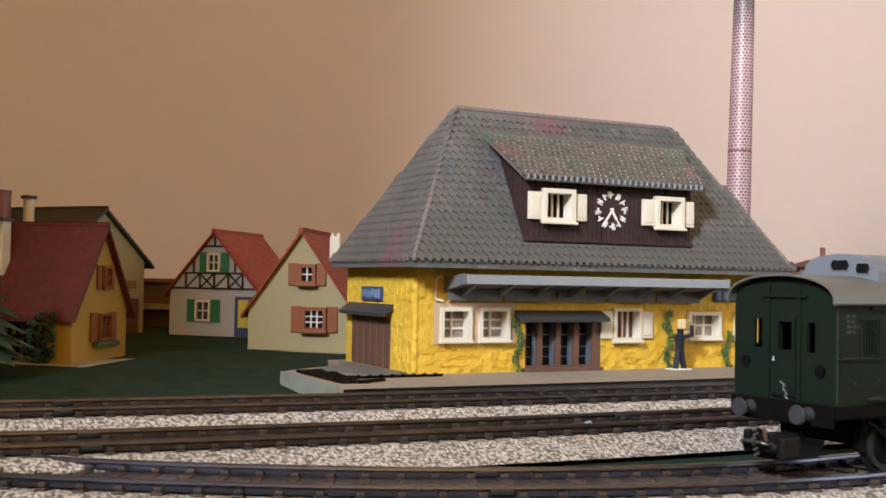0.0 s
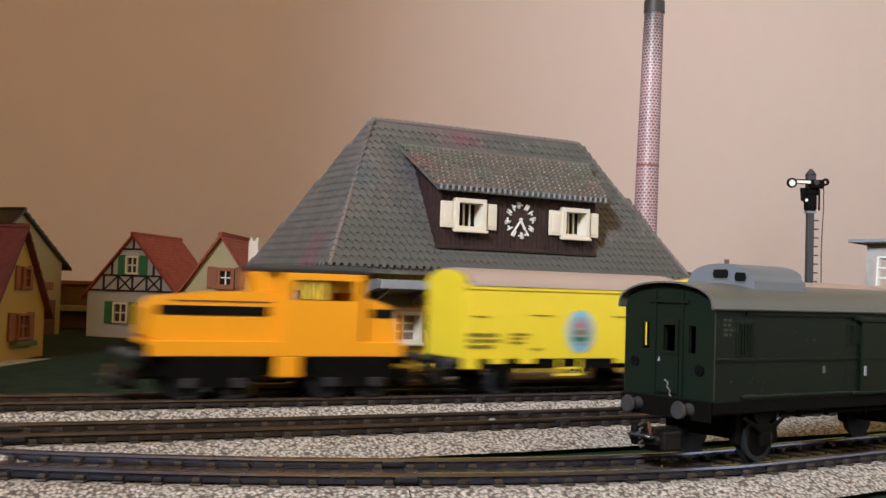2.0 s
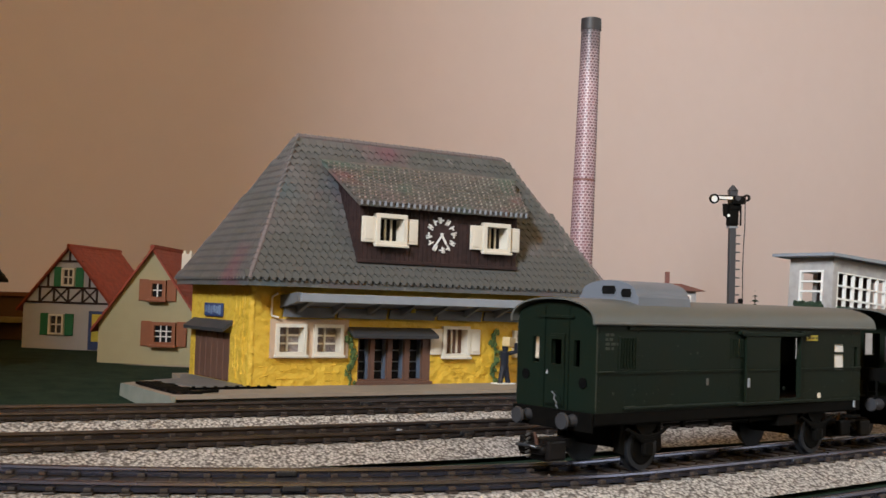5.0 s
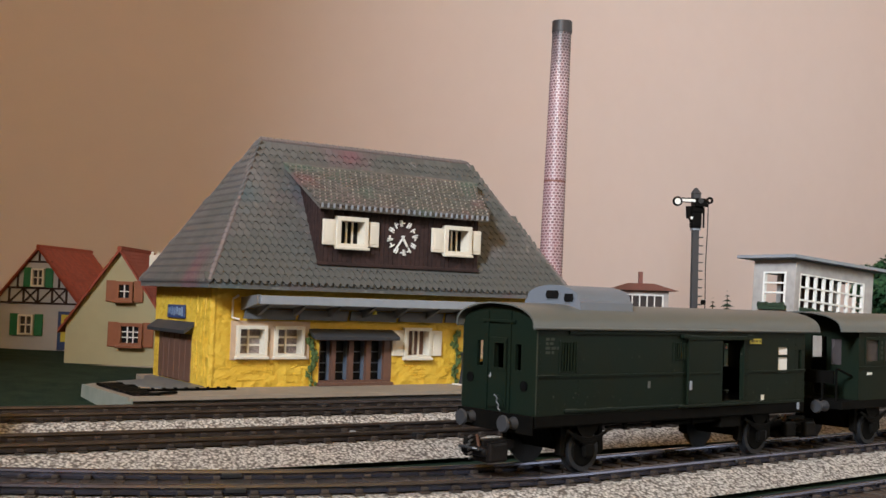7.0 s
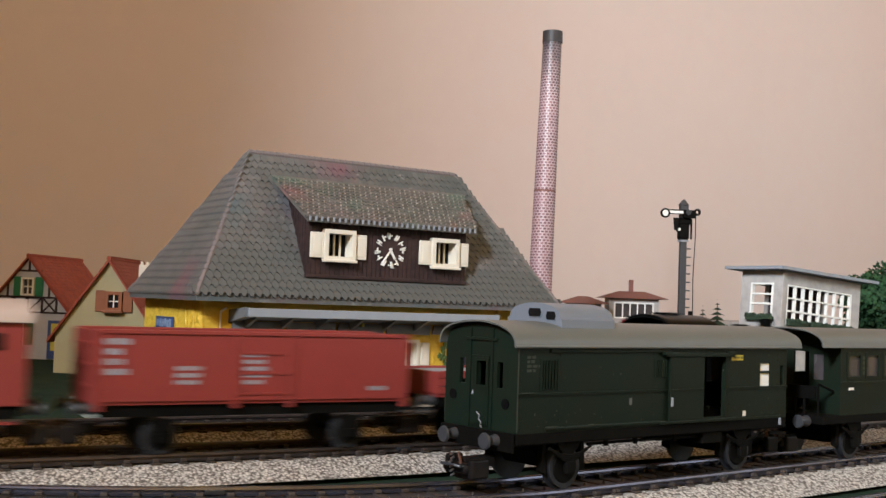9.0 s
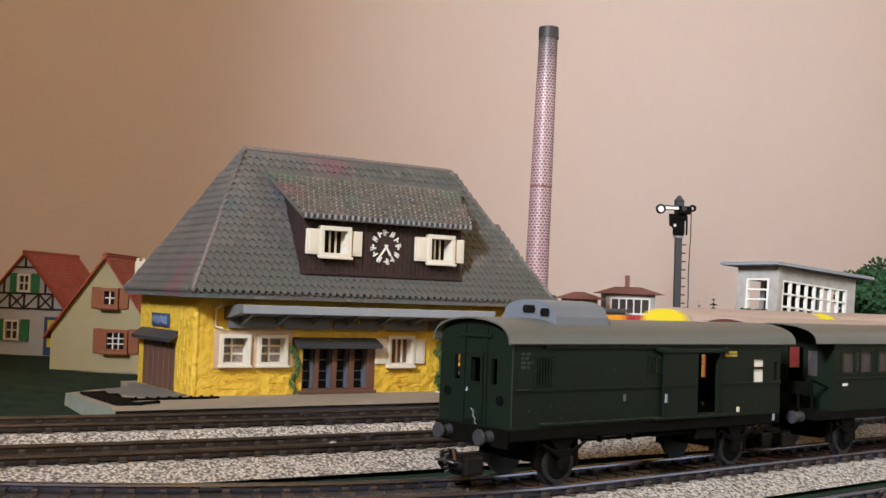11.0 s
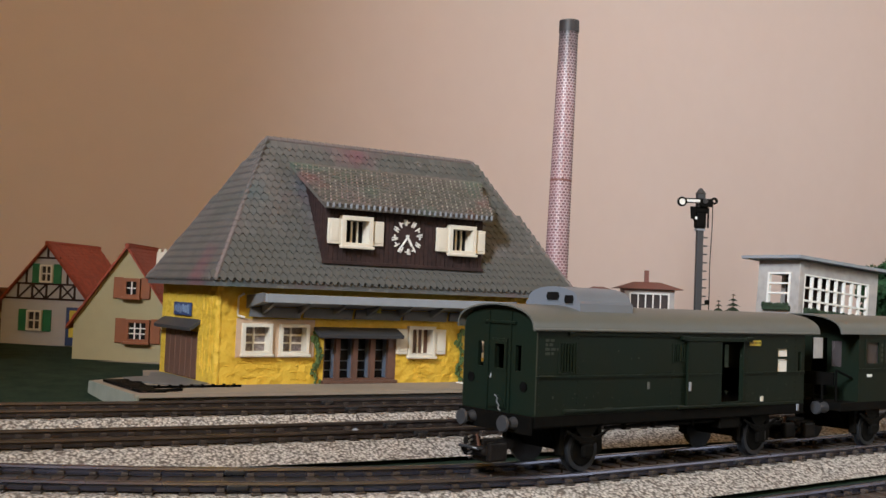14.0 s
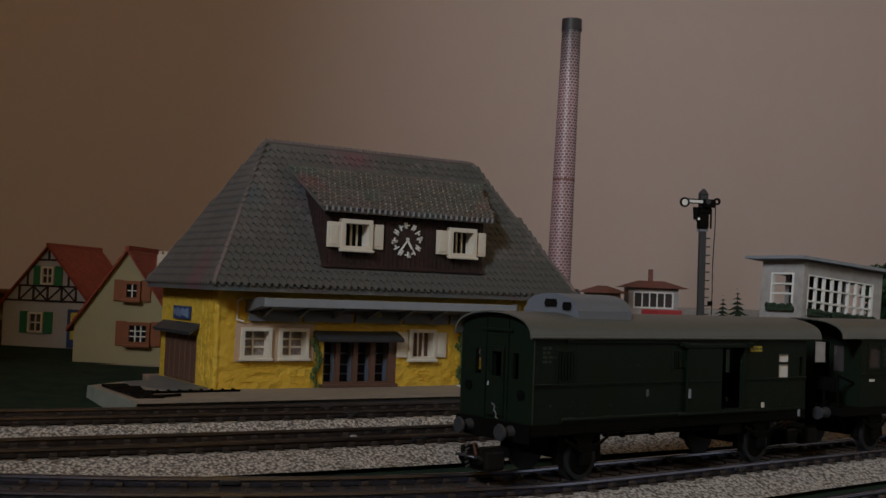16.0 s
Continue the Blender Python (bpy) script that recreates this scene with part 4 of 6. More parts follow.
def luggage_van():
    """Green tinplate baggage van: nose end at x = 0, tail at x = 13.68, near side at -y."""
    vn = thing("luggage_van", 2.18, -18.61, -0.25, 5.1, "dark green tinplate baggage van with a half-open sliding door", "railway carriage")
    Lh, w = 13.68, 1.7
    z0, z1 = 1.8, 4.46
    dx0, dx1 = 8.62, 9.92
    wins = [(1.0, 1.62, 3.1, 3.98), (6.24, 6.8, 3.4, 3.98), (12.02, 12.64, 3.55, 3.83), (12.02, 12.64, 2.92, 3.47), (13.28, 13.48, 2.92, 3.73)]
    sides = part("body", plate_xz(B(), -w, -w + 0.12, (0, Lh), (z0, z1), wins + [(dx0, dx1, 1.98, 4.06)]), M_GREEN, vn, "dark green van body")
    part("far_side", plate_xz(B(), w - 0.12, w, (0, Lh), (z0, z1), [(0.62, 0.9, 3.2, 3.9), (10.2, 11.3, 2.95, 3.95), (13.2, 13.6, 2.9, 3.8)]), M_GREEN, vn)
    end_holes = [(-1.02, -0.76, 3.1, 3.88), (0.74, 1.02, 3.14, 3.92), (-0.34, 0.14, 3.12, 3.9)]
    for x, nm in ((0.0, "front_end"), (Lh - 0.12, "rear_end")):
        bm = plate_yz(B(), x, x + 0.12, (-w + 0.12, w - 0.12), (z0, z1), end_holes)
        extrude_yz(bm, [(y, z) for y, z in arch(w - 0.02, z1, 0.56)], x, x + 0.12)
        e = part(nm, bm, M_GREEN, vn)
        o = -0.05 if x == 0 else 0.12
        for y in (-0.54, 0.5):
            part("corner_strip", box(B(), x + o, x + o + 0.05, y - 0.045, y + 0.045, z0, z1 + 0.42), M_GREEN, e)
        part("lintel", box(B(), x + o - 0.02, x + o + 0.06, -0.78, 0.72, 4.52, 4.6), M_GREEN, e)
        part("door_leaf", plate_yz(B(), x + o, x + o + 0.05, (-0.42, 0.38), (z0 + 0.1, 4.05), [(-0.34, 0.14, 3.12, 3.9)]), M_GREEN, e)
        part("door_window_rim", plate_yz(B(), x + o - 0.03, x + o, (-0.42, 0.22), (3.05, 3.98), [(-0.32, 0.12, 3.14, 3.88)]), M_GREEN, e)
        part("door_knob", rod(B(), (x + o - 0.02, 0.3, 2.82), (x + o + 0.06, 0.3, 3.02), 0.035, seg=8), M_LGREY, e, "pale door handle")
        for y, z in ((1.28, 2.76), (-1.2, 2.65)):
            part("lamp_hole", rod(B(), (x + o, y, z), (x + o + 0.03, y, z), 0.16, seg=16), M_BLACK, e)
        hump = [(0.36 * math.cos(a) - 0.02, 1.95 + 0.36 * math.sin(a)) for a in [math.pi * k / 10 for k in range(11)]]
        part("coupling_housing", extrude_yz(B(), hump, x + o - 0.05, x + o), M_GREEN, e)
        chip = [(0.02, 2.3), (-0.12, 2.22), (-0.08, 2.1), (-0.2, 2.0), (-0.16, 1.9), (-0.26, 1.84)]
        bm = B()
        for (a, b), (c, d) in zip(chip, chip[1:]):
            rod(bm, (x + o - 0.055, a, b), (x + o - 0.055, c, d), 0.028, 0.02, seg=6)
        part("bare_metal_scratch", bm, M_GREY, e, "scratch worn to bare metal")
    # roof
    outer = arch(w + 0.12, z1 - 0.08, 0.76, 22)
    inner = arch(w + 0.06, z1 - 0.08, 0.71, 22)
    part("roof", extrude_yz(B(), outer + inner[::-1], -0.24, Lh + 0.8), M_ROOFGREY, vn, "curved grey roof with overhanging ends", smooth=True)
    for y in (-w - 0.1, w + 0.1):
        part("gutter", rod(B(), (-0.22, y, z1 - 0.06), (Lh + 0.78, y, z1 - 0.06), 0.05, seg=8), M_ROOFGREY, vn)
    # raised lookout on the roof: flat sides, a shoulder and a low arch
    vo = [(-1.3, 4.7), (-1.26, 5.22)] + [(-1.16 * math.cos(math.pi * k / 14), 5.3 + 0.44 * math.sin(math.pi * k / 14) ** 0.85) for k in range(15)] + [(1.26, 5.22), (1.3, 4.7)]
    lk = part("roof_lookout", extrude_yz(B(), vo, 2.2, 4.62), M_VENT, vn, "grey roof lookout with two small windows", smooth=True)
    for y, z, k in ((-0.04, 5.44, 1.0), (-0.78, 5.35, 0.7)):
        hexa = [(-0.24, -0.14), (0.24, -0.14), (0.3, -0.02), (0.24, 0.12), (-0.24, 0.12), (-0.3, -0.02)]
        part("lookout_window", extrude_yz(B(), [(y + a * k, z + b) for a, b in hexa], 2.16, 2.21), M_BLACK, lk)
        part("window_rim", extrude_yz(B(), [(y + a * k * 1.16, z + b * 1.22) for a, b in hexa], 2.18, 2.205), M_VENT, lk)
    # side details
    part("belt_rail", box(B(), 0, 6.78, -w - 0.045, -w, 2.93, 3.0), M_GREEN, sides)
    part("belt_rail", box(B(), dx1, Lh, -w - 0.045, -w, 2.93, 3.0), M_GREEN, sides)
    part("upper_rail", box(B(), 1.3, 6.6, -w - 0.06, -w, 4.22, 4.32, 0.02), M_GREEN, sides)
    part("foot_rail", box(B(), 1.14, 6.5, -w - 0.08, -w, 1.86, 1.96, 0.03), M_GREEN, sides)
    part("door_track", box(B(), 6.6, 10.3, -w - 0.16, -w, 4.08, 4.22, 0.02), M_GREEN, sides)
    part("door_foot", box(B(), 6.4, 10.6, -w - 0.14, -w, 1.84, 1.93, 0.02), M_GREEN, sides)
    part("tail_foot", box(B(), 10.6, 13.4, -w - 0.05, -w, 1.82, 1.9), M_GREEN, sides)
    sdoor = part("sliding_door", box(B(), 6.84, dx0 + 0.04, -w - 0.12, -w - 0.03, 1.93, 4.08, 0.02), M_GREEN, vn, "green sliding door pushed half open")
    part("door_edge", box(B(), 6.8, 6.88, -w - 0.15, -w - 0.1, 1.95, 4.05), M_GREEN, sdoor)
    part("door_bolt", box(B(), 6.86, 6.97, -w - 0.18, -w - 0.11, 2.42, 2.72, 0.01), M_LGREY, sdoor, "pale door bolt")
    part("door_waist", box(B(), 6.9, dx0, -w - 0.15, -w - 0.11, 2.93, 2.99), M_GREEN, sdoor)
    part("door_jamb", box(B(), dx1, dx1 + 0.07, -w - 0.06, -w, 1.98, 4.08), M_GREEN, sides)
    for x in (6.8, 10.25):
        part("track_bracket", box(B(), x - 0.3, x + 0.1, -w - 0.18, -w, 4.14, 4.26, 0.02), M_GREEN, sides, "door track bracket worn at the edges")
    for a, b, c, d in wins[:2]:
        for i in range(5):
            x = a + (b - a) * (i + 0.5) / 5
            part("window_bar", rod(B(), (x, -w - 0.01, c), (x, -w - 0.01, d), 0.03, seg=6), M_GREEN, sides)
        for x in (a - 0.06, b + 0.06):
            part("window_post", box(B(), x - 0.04, x + 0.04, -w - 0.03, -w, c - 0.05, d + 0.05), M_GREEN, sides)
    part("lit_shutter", box(B(), 6.66, 6.76, -w + 0.06, -w + 0.08, 3.42, 3.96), M_SKIN, sides, "tan strip behind the barred window")
    bm = B()
    for x in (0.12, 1.75, 6.1, 6.7, 10.2, 13.1, 13.58):
        for i in range(11):
            bmesh.ops.create_icosphere(bm, subdivisions=1, radius=0.028, matrix=Matrix.Translation((x, -w - 0.005, 1.95 + i * 0.22)))
    tagged(part("rivets", bm, M_GREEN, sides), kind="stuff")
    # Panel added behind the two openings to make them white.
    part("white_window_panel", box(B(), 12.0, 12.66, -w + 0.05, -w + 0.08, 2.88, 3.86), M_WHITE, sides, "white panel added behind the windows")
    part("number_plate", box(B(), 10.3, 10.95, -w - 0.03, -w, 3.94, 4.13), M_LABEL, sides, "small yellow number plate")
    text_bars(sides, 10.36, 10.9, -w - 0.042, 3.97, 4.1, 1, M_INK, ragged=False)
    part("small_label", box(B(), 11.02, 11.18, -w - 0.02, -w, 1.95, 2.13), M_CREAM, sides)
    part("small_label", box(B(), 4.95, 5.06, -w - 0.02, -w, 2.52, 2.74), M_ROOFGREY, sides)
    text_bars(sides, 0.35, 0.85, -w - 0.012, 3.6, 4.14, 4, M_FADED, "faded_lettering")
    for y in (-w - 0.012, w + 0.012):
        part("worn_corner", box(B(), -0.014, 0.03, min(y, y * 0.99), max(y, y * 0.99), z0 + 0.05, z1 - 0.05), M_FADED, sides, "corner worn pale")
    bm = B()
    for i in range(70):
        x, z, l = random.uniform(0.2, 13.6), random.choice([random.uniform(1.85, 4.3), random.uniform(1.85, 2.4)]), random.uniform(0.02, 0.07)
        box(bm, x, x + l * random.uniform(0.2, 1), -w - 0.008, -w + 0.01, z, z + l * random.uniform(0.3, 1.4))
    for x0, x1, z in ((1.2, 1.7, 1.97), (3.0, 3.3, 1.97), (6.4, 6.7, 1.94), (0.1, 0.7, 3.01), (1.3, 1.5, 4.33), (7.0, 7.4, 4.23), (13.2, 13.6, 3.01)):
        box(bm, x0, x1, -w - 0.085, -w + 0.01, z - 0.012, z + 0.004)
    tagged(part("paint_chips", bm, M_FADED, sides, "small paint chips and rubbed edges"), kind="stuff")
    # floor, inside and running gear
    part("inner_floor", box(B(), 0.12, Lh - 0.12, -w + 0.12, w - 0.12, z0 - 0.02, z0 + 0.12), M_FRAME, vn)
    part("inner_partition", box(B(), 8.4, 8.5, -w + 0.2, 0.2, z0 + 0.1, z1), M_GREEN, vn)
    for i in range(4):
        part("luggage_rack_post", rod(B(), (9.5 + i * 0.2, 0.2, z0), (9.5 + i * 0.2, 0.2, 3.0), 0.06, seg=6), M_BUFFER, vn)
    part("luggage_shelf", box(B(), 9.2, 10.5, 0.1, 0.5, 2.98, 3.06), M_BUFFER, vn)
    fr = part("underframe", box(B(), -0.1, Lh + 0.1, -w + 0.06, w - 0.06, 1.42, 1.8, 0.02), M_FRAME, vn)
    for s in (-1, 1):
        part("sole_bar", box(B(), 0.0, Lh, s * (w - 0.04) - 0.05, s * (w - 0.04) + 0.05, 1.46, 1.8, 0.02), M_FRAME, fr)
    part("buffer_beam", box(B(), -0.16, -0.06, -w, w, 1.24, 1.8, 0.02), M_FRAME, fr)
    part("tool_box", box(B(), 7.3, 9.4, -1.0, 1.0, 1.15, 1.45, 0.06), M_FRAME, fr)
    part("battery_box", box(B(), 8.9, 10.0, -w + 0.1, -w + 0.5, 1.05, 1.45, 0.04), M_FRAME, fr)
    part("brake_rod", rod(B(), (3.4, -1.35, 1.3), (10.2, -1.35, 1.3), 0.05, seg=6), M_FRAME, fr)
    for x in (4.2, 5.6, 7.6):
        part("rod_hanger", box(B(), x, x + 0.12, -1.42, -1.3, 1.2, 1.48), M_FRAME, fr)
    part("step", box(B(), 12.9, 13.5, -w - 0.15, -w + 0.2, 1.2, 1.3), M_FRAME, fr)
    part("buffer_label", box(B(), 13.2, 13.3, -w - 0.06, -w - 0.02, 1.55, 1.8), M_LGREY, fr)
    for x in (2.38, 11.2):
        sprung_axle(vn, x, 0.66, w)
        part("guard_frame", extrude_xz(B(), [(x - 1.1, 1.46), (x + 1.1, 1.46), (x + 0.5, 0.6), (x - 0.5, 0.6)], -0.85, 0.85), M_FRAME, vn)
    buffers(vn, -0.04, 1.54, -1)
    buffers(vn, Lh + 0.1, 1.54, 1)
    coupler(vn, 0.05, -1)
    coupler(vn, Lh + 0.1, 1)
    return vn


def coach():
    cx = 17.95
    vn = thing("passenger_coach", cx, near_y(cx) + 0.05, -0.25, 5.1, "dark green passenger coach with open end platform and grey roof", "railway carriage")
    Lh, w, z0, z1 = 14.0, 1.7, 1.78, 4.48
    x0 = 1.1
    wins = [(x0 + 0.5 + i * 1.35, x0 + 1.45 + i * 1.35, 3.25, 4.15) for i in range(9)]
    sd = part("body", plate_xz(B(), -w, -w + 0.12, (x0, Lh), (z0, z1), wins), M_GREEN, vn)
    part("far_side", plate_xz(B(), w - 0.12, w, (x0, Lh), (z0, z1), wins), M_GREEN, vn)
    for x in (x0, Lh - 0.12):
        e = part("end_wall", plate_yz(B(), x, x + 0.12, (-w + 0.12, w - 0.12), (z0, z1), [(-0.95, -0.5, 3.1, 4.1), (-0.3, 0.4, 1.9, 4.2)]), M_GREEN, vn)
        part("end_arch", extrude_yz(B(), arch(w - 0.02, z1, 0.54), x, x + 0.12), M_GREEN, e)
        part("end_pane", box(B(), x + 0.03, x + 0.06, -1.0, -0.45, 3.05, 4.15), M_PANE, e)
    for a, b, c, d in wins:
        part("window_frame", plate_xz(B(), -w - 0.03, -w, (a - 0.07, b + 0.07), (c - 0.07, d + 0.07), [(a + 0.04, b - 0.04, c + 0.04, d - 0.04)]), M_GREEN, sd)
        part("pane", box(B(), a, b, -w + 0.05, -w + 0.07, c, d), M_PANE, sd)
    outer, inner = arch(w + 0.12, z1 - 0.06, 0.74, 18), arch(w + 0.06, z1 - 0.06, 0.69, 18)
    part("roof", extrude_yz(B(), outer + inner[::-1], -0.3, Lh + 0.3), M_ROOFGREY, vn, "curved grey roof", smooth=True)
    part("belt_rail", box(B(), x0, Lh, -w - 0.045, -w, 3.0, 3.08), M_GREEN, sd)
    part("small_label", box(B(), x0 + 0.6, x0 + 0.95, -w - 0.02, -w, 2.75, 2.85), M_WHITE, sd)
    text_bars(sd, x0 + 1.6, x0 + 1.85, -w - 0.012, 3.3, 4.1, 4, M_FADED, "yellow_lettering")
    fr = part("underframe", box(B(), -0.05, Lh + 0.1, -w, w, 1.45, 1.78, 0.02), M_FRAME, vn)
    for s in (-1, 1):
        part("platform_rail", rod(B(), (0.05, s * 1.4, 1.78), (0.05, s * 1.4, 3.0), 0.05, seg=6), M_FRAME, fr)
        part("platform_rail", rod(B(), (0.05, s * 1.4, 3.0), (1.0, s * 1.45, 2.7), 0.05, seg=6), M_FRAME, fr)
    for i in range(5):
        part("gate_bar", rod(B(), (0.05, -0.8 + i * 0.4, 1.78), (0.05, -0.8 + i * 0.4, 2.8), 0.05, seg=6), M_FRAME, fr)
    part("gate_panel", box(B(), 0.0, 0.1, -1.3, 1.3, 2.4, 2.9), M_FRAME, fr)
    part("inner_floor", box(B(), x0 + 0.12, Lh - 0.12, -w + 0.12, w - 0.12, z0, z0 + 0.1), M_FRAME, vn)
    for x in (2.4, 11.4):
        sprung_axle(vn, x, 0.66, w)
        part("guard_frame", extrude_xz(B(), [(x - 1.3, 1.46), (x + 1.3, 1.46), (x + 0.75, 0.6), (x - 0.75, 0.6)], -0.85, 0.85), M_FRAME, vn)
    buffers(vn, -0.05, 1.54, -1)
    coupler(vn, -0.05, -1)


def running_gear(vn, half, z0, wheel_x, material=None):
    fr = part("underframe", box(B(), -half + 0.1, half - 0.1, -1.2, 1.2, z0 - 0.32, z0, 0.02), M_FRAME, vn)
    for s in (-1, 1):
        part("sole_bar", box(B(), -half + 0.2, half - 0.2, s * 1.35 - 0.08, s * 1.35 + 0.08, z0 - 0.4, z0 - 0.02), M_FRAME, fr)
    for x in (-wheel_x, wheel_x):
        wheelset(vn, x, 0.55)
        axle_guards(vn, x, 0.55)
    buffers(vn, -half, z0 - 0.15, -1)
    buffers(vn, half, z0 - 0.15, 1)
    coupler(vn, -half, -1)
    coupler(vn, half, 1)


def yellow_van(kind):
    """Yellow covered van; kind 0 and 1 carry an oval badge, 2 a column of print, 3 is shorter with a white roof."""
    Lh = (10.85, 10.9, 10.5, 9.6)[kind]
    h, w, z0, z1 = Lh / 2, 1.55, 1.42, (4.15 if kind == 3 else 4.36)
    roofm = M_WROOF_W if kind == 3 else M_WROOF
    vn = thing("covered_van", 0, 0, 0, 0, "yellow covered goods van with " + ("white ribbed roof" if kind == 3 else "tan roof and blue oval badge" if kind < 2 else "tan roof and black print"), "railway wagon", "yellow goods train")
    bd = part("body", box(B(), -h, h, -w, w, z0, z1, 0.04), M_WAGON, vn)
    for x in (-h, h - 0.1):
        part("end_arch", extrude_yz(B(), arch(w, z1 - 0.05, 0.62), x, x + 0.1), M_WAGON if kind < 2 or kind == 3 else M_WROOF, bd)
    o, i = arch(w + 0.1, z1 - 0.06, 0.72, 18), arch(w - 0.05, z1 - 0.06, 0.6, 18)
    part("roof", extrude_yz(B(), o + i[::-1], -h + 0.25, h - 0.02) if kind < 2 else extrude_yz(B(), o + i[::-1], -h - 0.05, h + 0.05), roofm, vn, "curved " + ("white" if kind == 3 else "tan") + " roof", smooth=True)
    if kind == 3:
        for k in range(5):
            part("roof_hatch", box(B(), -4.0 + k * 1.8, -3.2 + k * 1.8, -0.5, 0.5, z1 + 0.55, z1 + 0.74, 0.05), roofm, vn)
    part("eaves_strip", box(B(), -h, h, -w - 0.06, -w, z1 - 0.2, z1 - 0.08), M_WAGON, bd)
    for k in range(-4, 5):
        x = k * h / 4.6
        part("rib", box(B(), x - 0.03, x + 0.03, -w - 0.025, -w, z0, z1 - 0.2), M_WAGON, bd)
    for x in [-h + 0.35, -h + 1.6, -h + 3.0, h - 3.0, h - 1.6, h - 0.35]:
        part("stake_pocket", box(B(), x - 0.35, x + 0.35, -w - 0.05, -w + 0.1, z0 - (0.4 if abs(x) > h - 0.5 else 0.2), z0 + 0.02, 0.02), M_WAGON, bd)
    if kind < 3:
        st = part("footstep", box(B(), -1.6 if kind == 2 else -1.0, 1.6 if kind == 2 else 0.2, -w - 0.1, -w + 0.1, z0 - 0.7, z0 - 0.6), M_WAGON, bd, "yellow footstep")
        for x in ((-1.55, 1.5) if kind == 2 else (-0.95, 0.12)):
            part("step_post", box(B(), x, x + 0.08, -w - 0.08, -w, z0 - 0.7, z0), M_WAGON, st)
        part("step_rail", box(B(), -1.6 if kind == 2 else -1.0, 1.6 if kind == 2 else 0.2, -w - 0.1, -w, z0 - 0.42, z0 - 0.34), M_WAGON, st)
    y = -w - 0.04
    if kind < 2:
        text_bars(bd, -h + 0.2, -h + 1.7, y, z0 + 0.35, z0 + 1.05, 3, M_INK)
        text_bars(bd, -h + 2.2, -h + 3.0, y, z0 + 0.55, z0 + 1.05, 3, M_INK)
        text_bars(bd, -h + 3.2, -h + 3.7, y, z0 + 0.3, z0 + 0.45, 1, M_INK)
        text_bars(bd, h - 2.6, h - 2.1, y, z0 + 0.3, z0 + 0.45, 1, M_INK)
        text_bars(bd, -h + 0.4, -h + 1.2, y, z0 + 1.6, z0 + 1.72, 1, M_INK)
        text_bars(bd, -h + 3.2, -h + 4.2, y, z0 + 1.7, z0 + 1.8, 1, M_INK)
        text_bars(bd, h - 3.6, h - 2.6, y, z0 + 1.7, z0 + 1.8, 1, M_INK)
        text_bars(bd, h - 0.6, h - 0.1, y, z0 + 0.6, z0 + 0.9, 2, M_INK)
        bg = rod(B(), (0, 0, 0), (0, 0, 0.02), 1.0, seg=36)
        bmesh.ops.transform(bg, matrix=Matrix.Translation((0.15, y, z0 + 1.12)) @ Matrix.Diagonal((0.68, 1, 0.88, 1)) @ Matrix.Rotation(math.pi / 2, 4, "X"), verts=bg.verts)
        b = part("oval_badge", bg, M_SKYBLUE, bd, "pale blue oval badge")
        bg = rod(B(), (0, 0, 0), (0, 0, 0.02), 1.0, seg=36)
        bmesh.ops.transform(bg, matrix=Matrix.Translation((0.15, y - 0.03, z0 + 1.12)) @ Matrix.Diagonal((0.5, 1, 0.62, 1)) @ Matrix.Rotation(math.pi / 2, 4, "X"), verts=bg.verts)
        part("badge_field", bg, M_LGREY, b)
        for k in range(3):
            part("badge_mark", box(B(), -0.25 + k * 0.12, 0.45 - k * 0.1, y - 0.075, y - 0.055, z0 + 0.72 + k * 0.28, z0 + 0.9 + k * 0.28), (M_SHUT_G, M_INK, M_SIGNALRED)[k] if kind == 0 else (M_LABEL, M_DGREY, M_ORANGE)[k], b)
    else:
        for k in range(6):
            text_bars(bd, 0.1, 0.9, y, z0 + 0.25 + k * 0.34, z0 + 0.5 + k * 0.34, 1, M_INK, ragged=False)
        text_bars(bd, h - 3.3, h - 1.2, y, z1 - 0.75, z1 - 0.5, 1, M_INK, ragged=False)
        text_bars(bd, -h + 0.5, -h + 1.1, y, z0 + 0.6, z0 + 2.0, 4, M_INK)
        text_bars(bd, -h + 1.9, -h + 2.5, y, z0 + 1.0, z0 + 1.9, 3, M_INK)
        part("placard", box(B(), -h + 0.7, -h + 1.75, y - 0.02, y + 0.02, z0 + 0.12, z0 + 0.85), M_BLACK, bd, "black placard")
        part("tail_lamp", box(B(), h - 0.3, h - 0.05, y - 0.02, y + 0.02, z0 + 0.35, z0 + 0.5), M_WHITE, bd)
    running_gear(vn, h, z0, h - 1.9)
    return vn


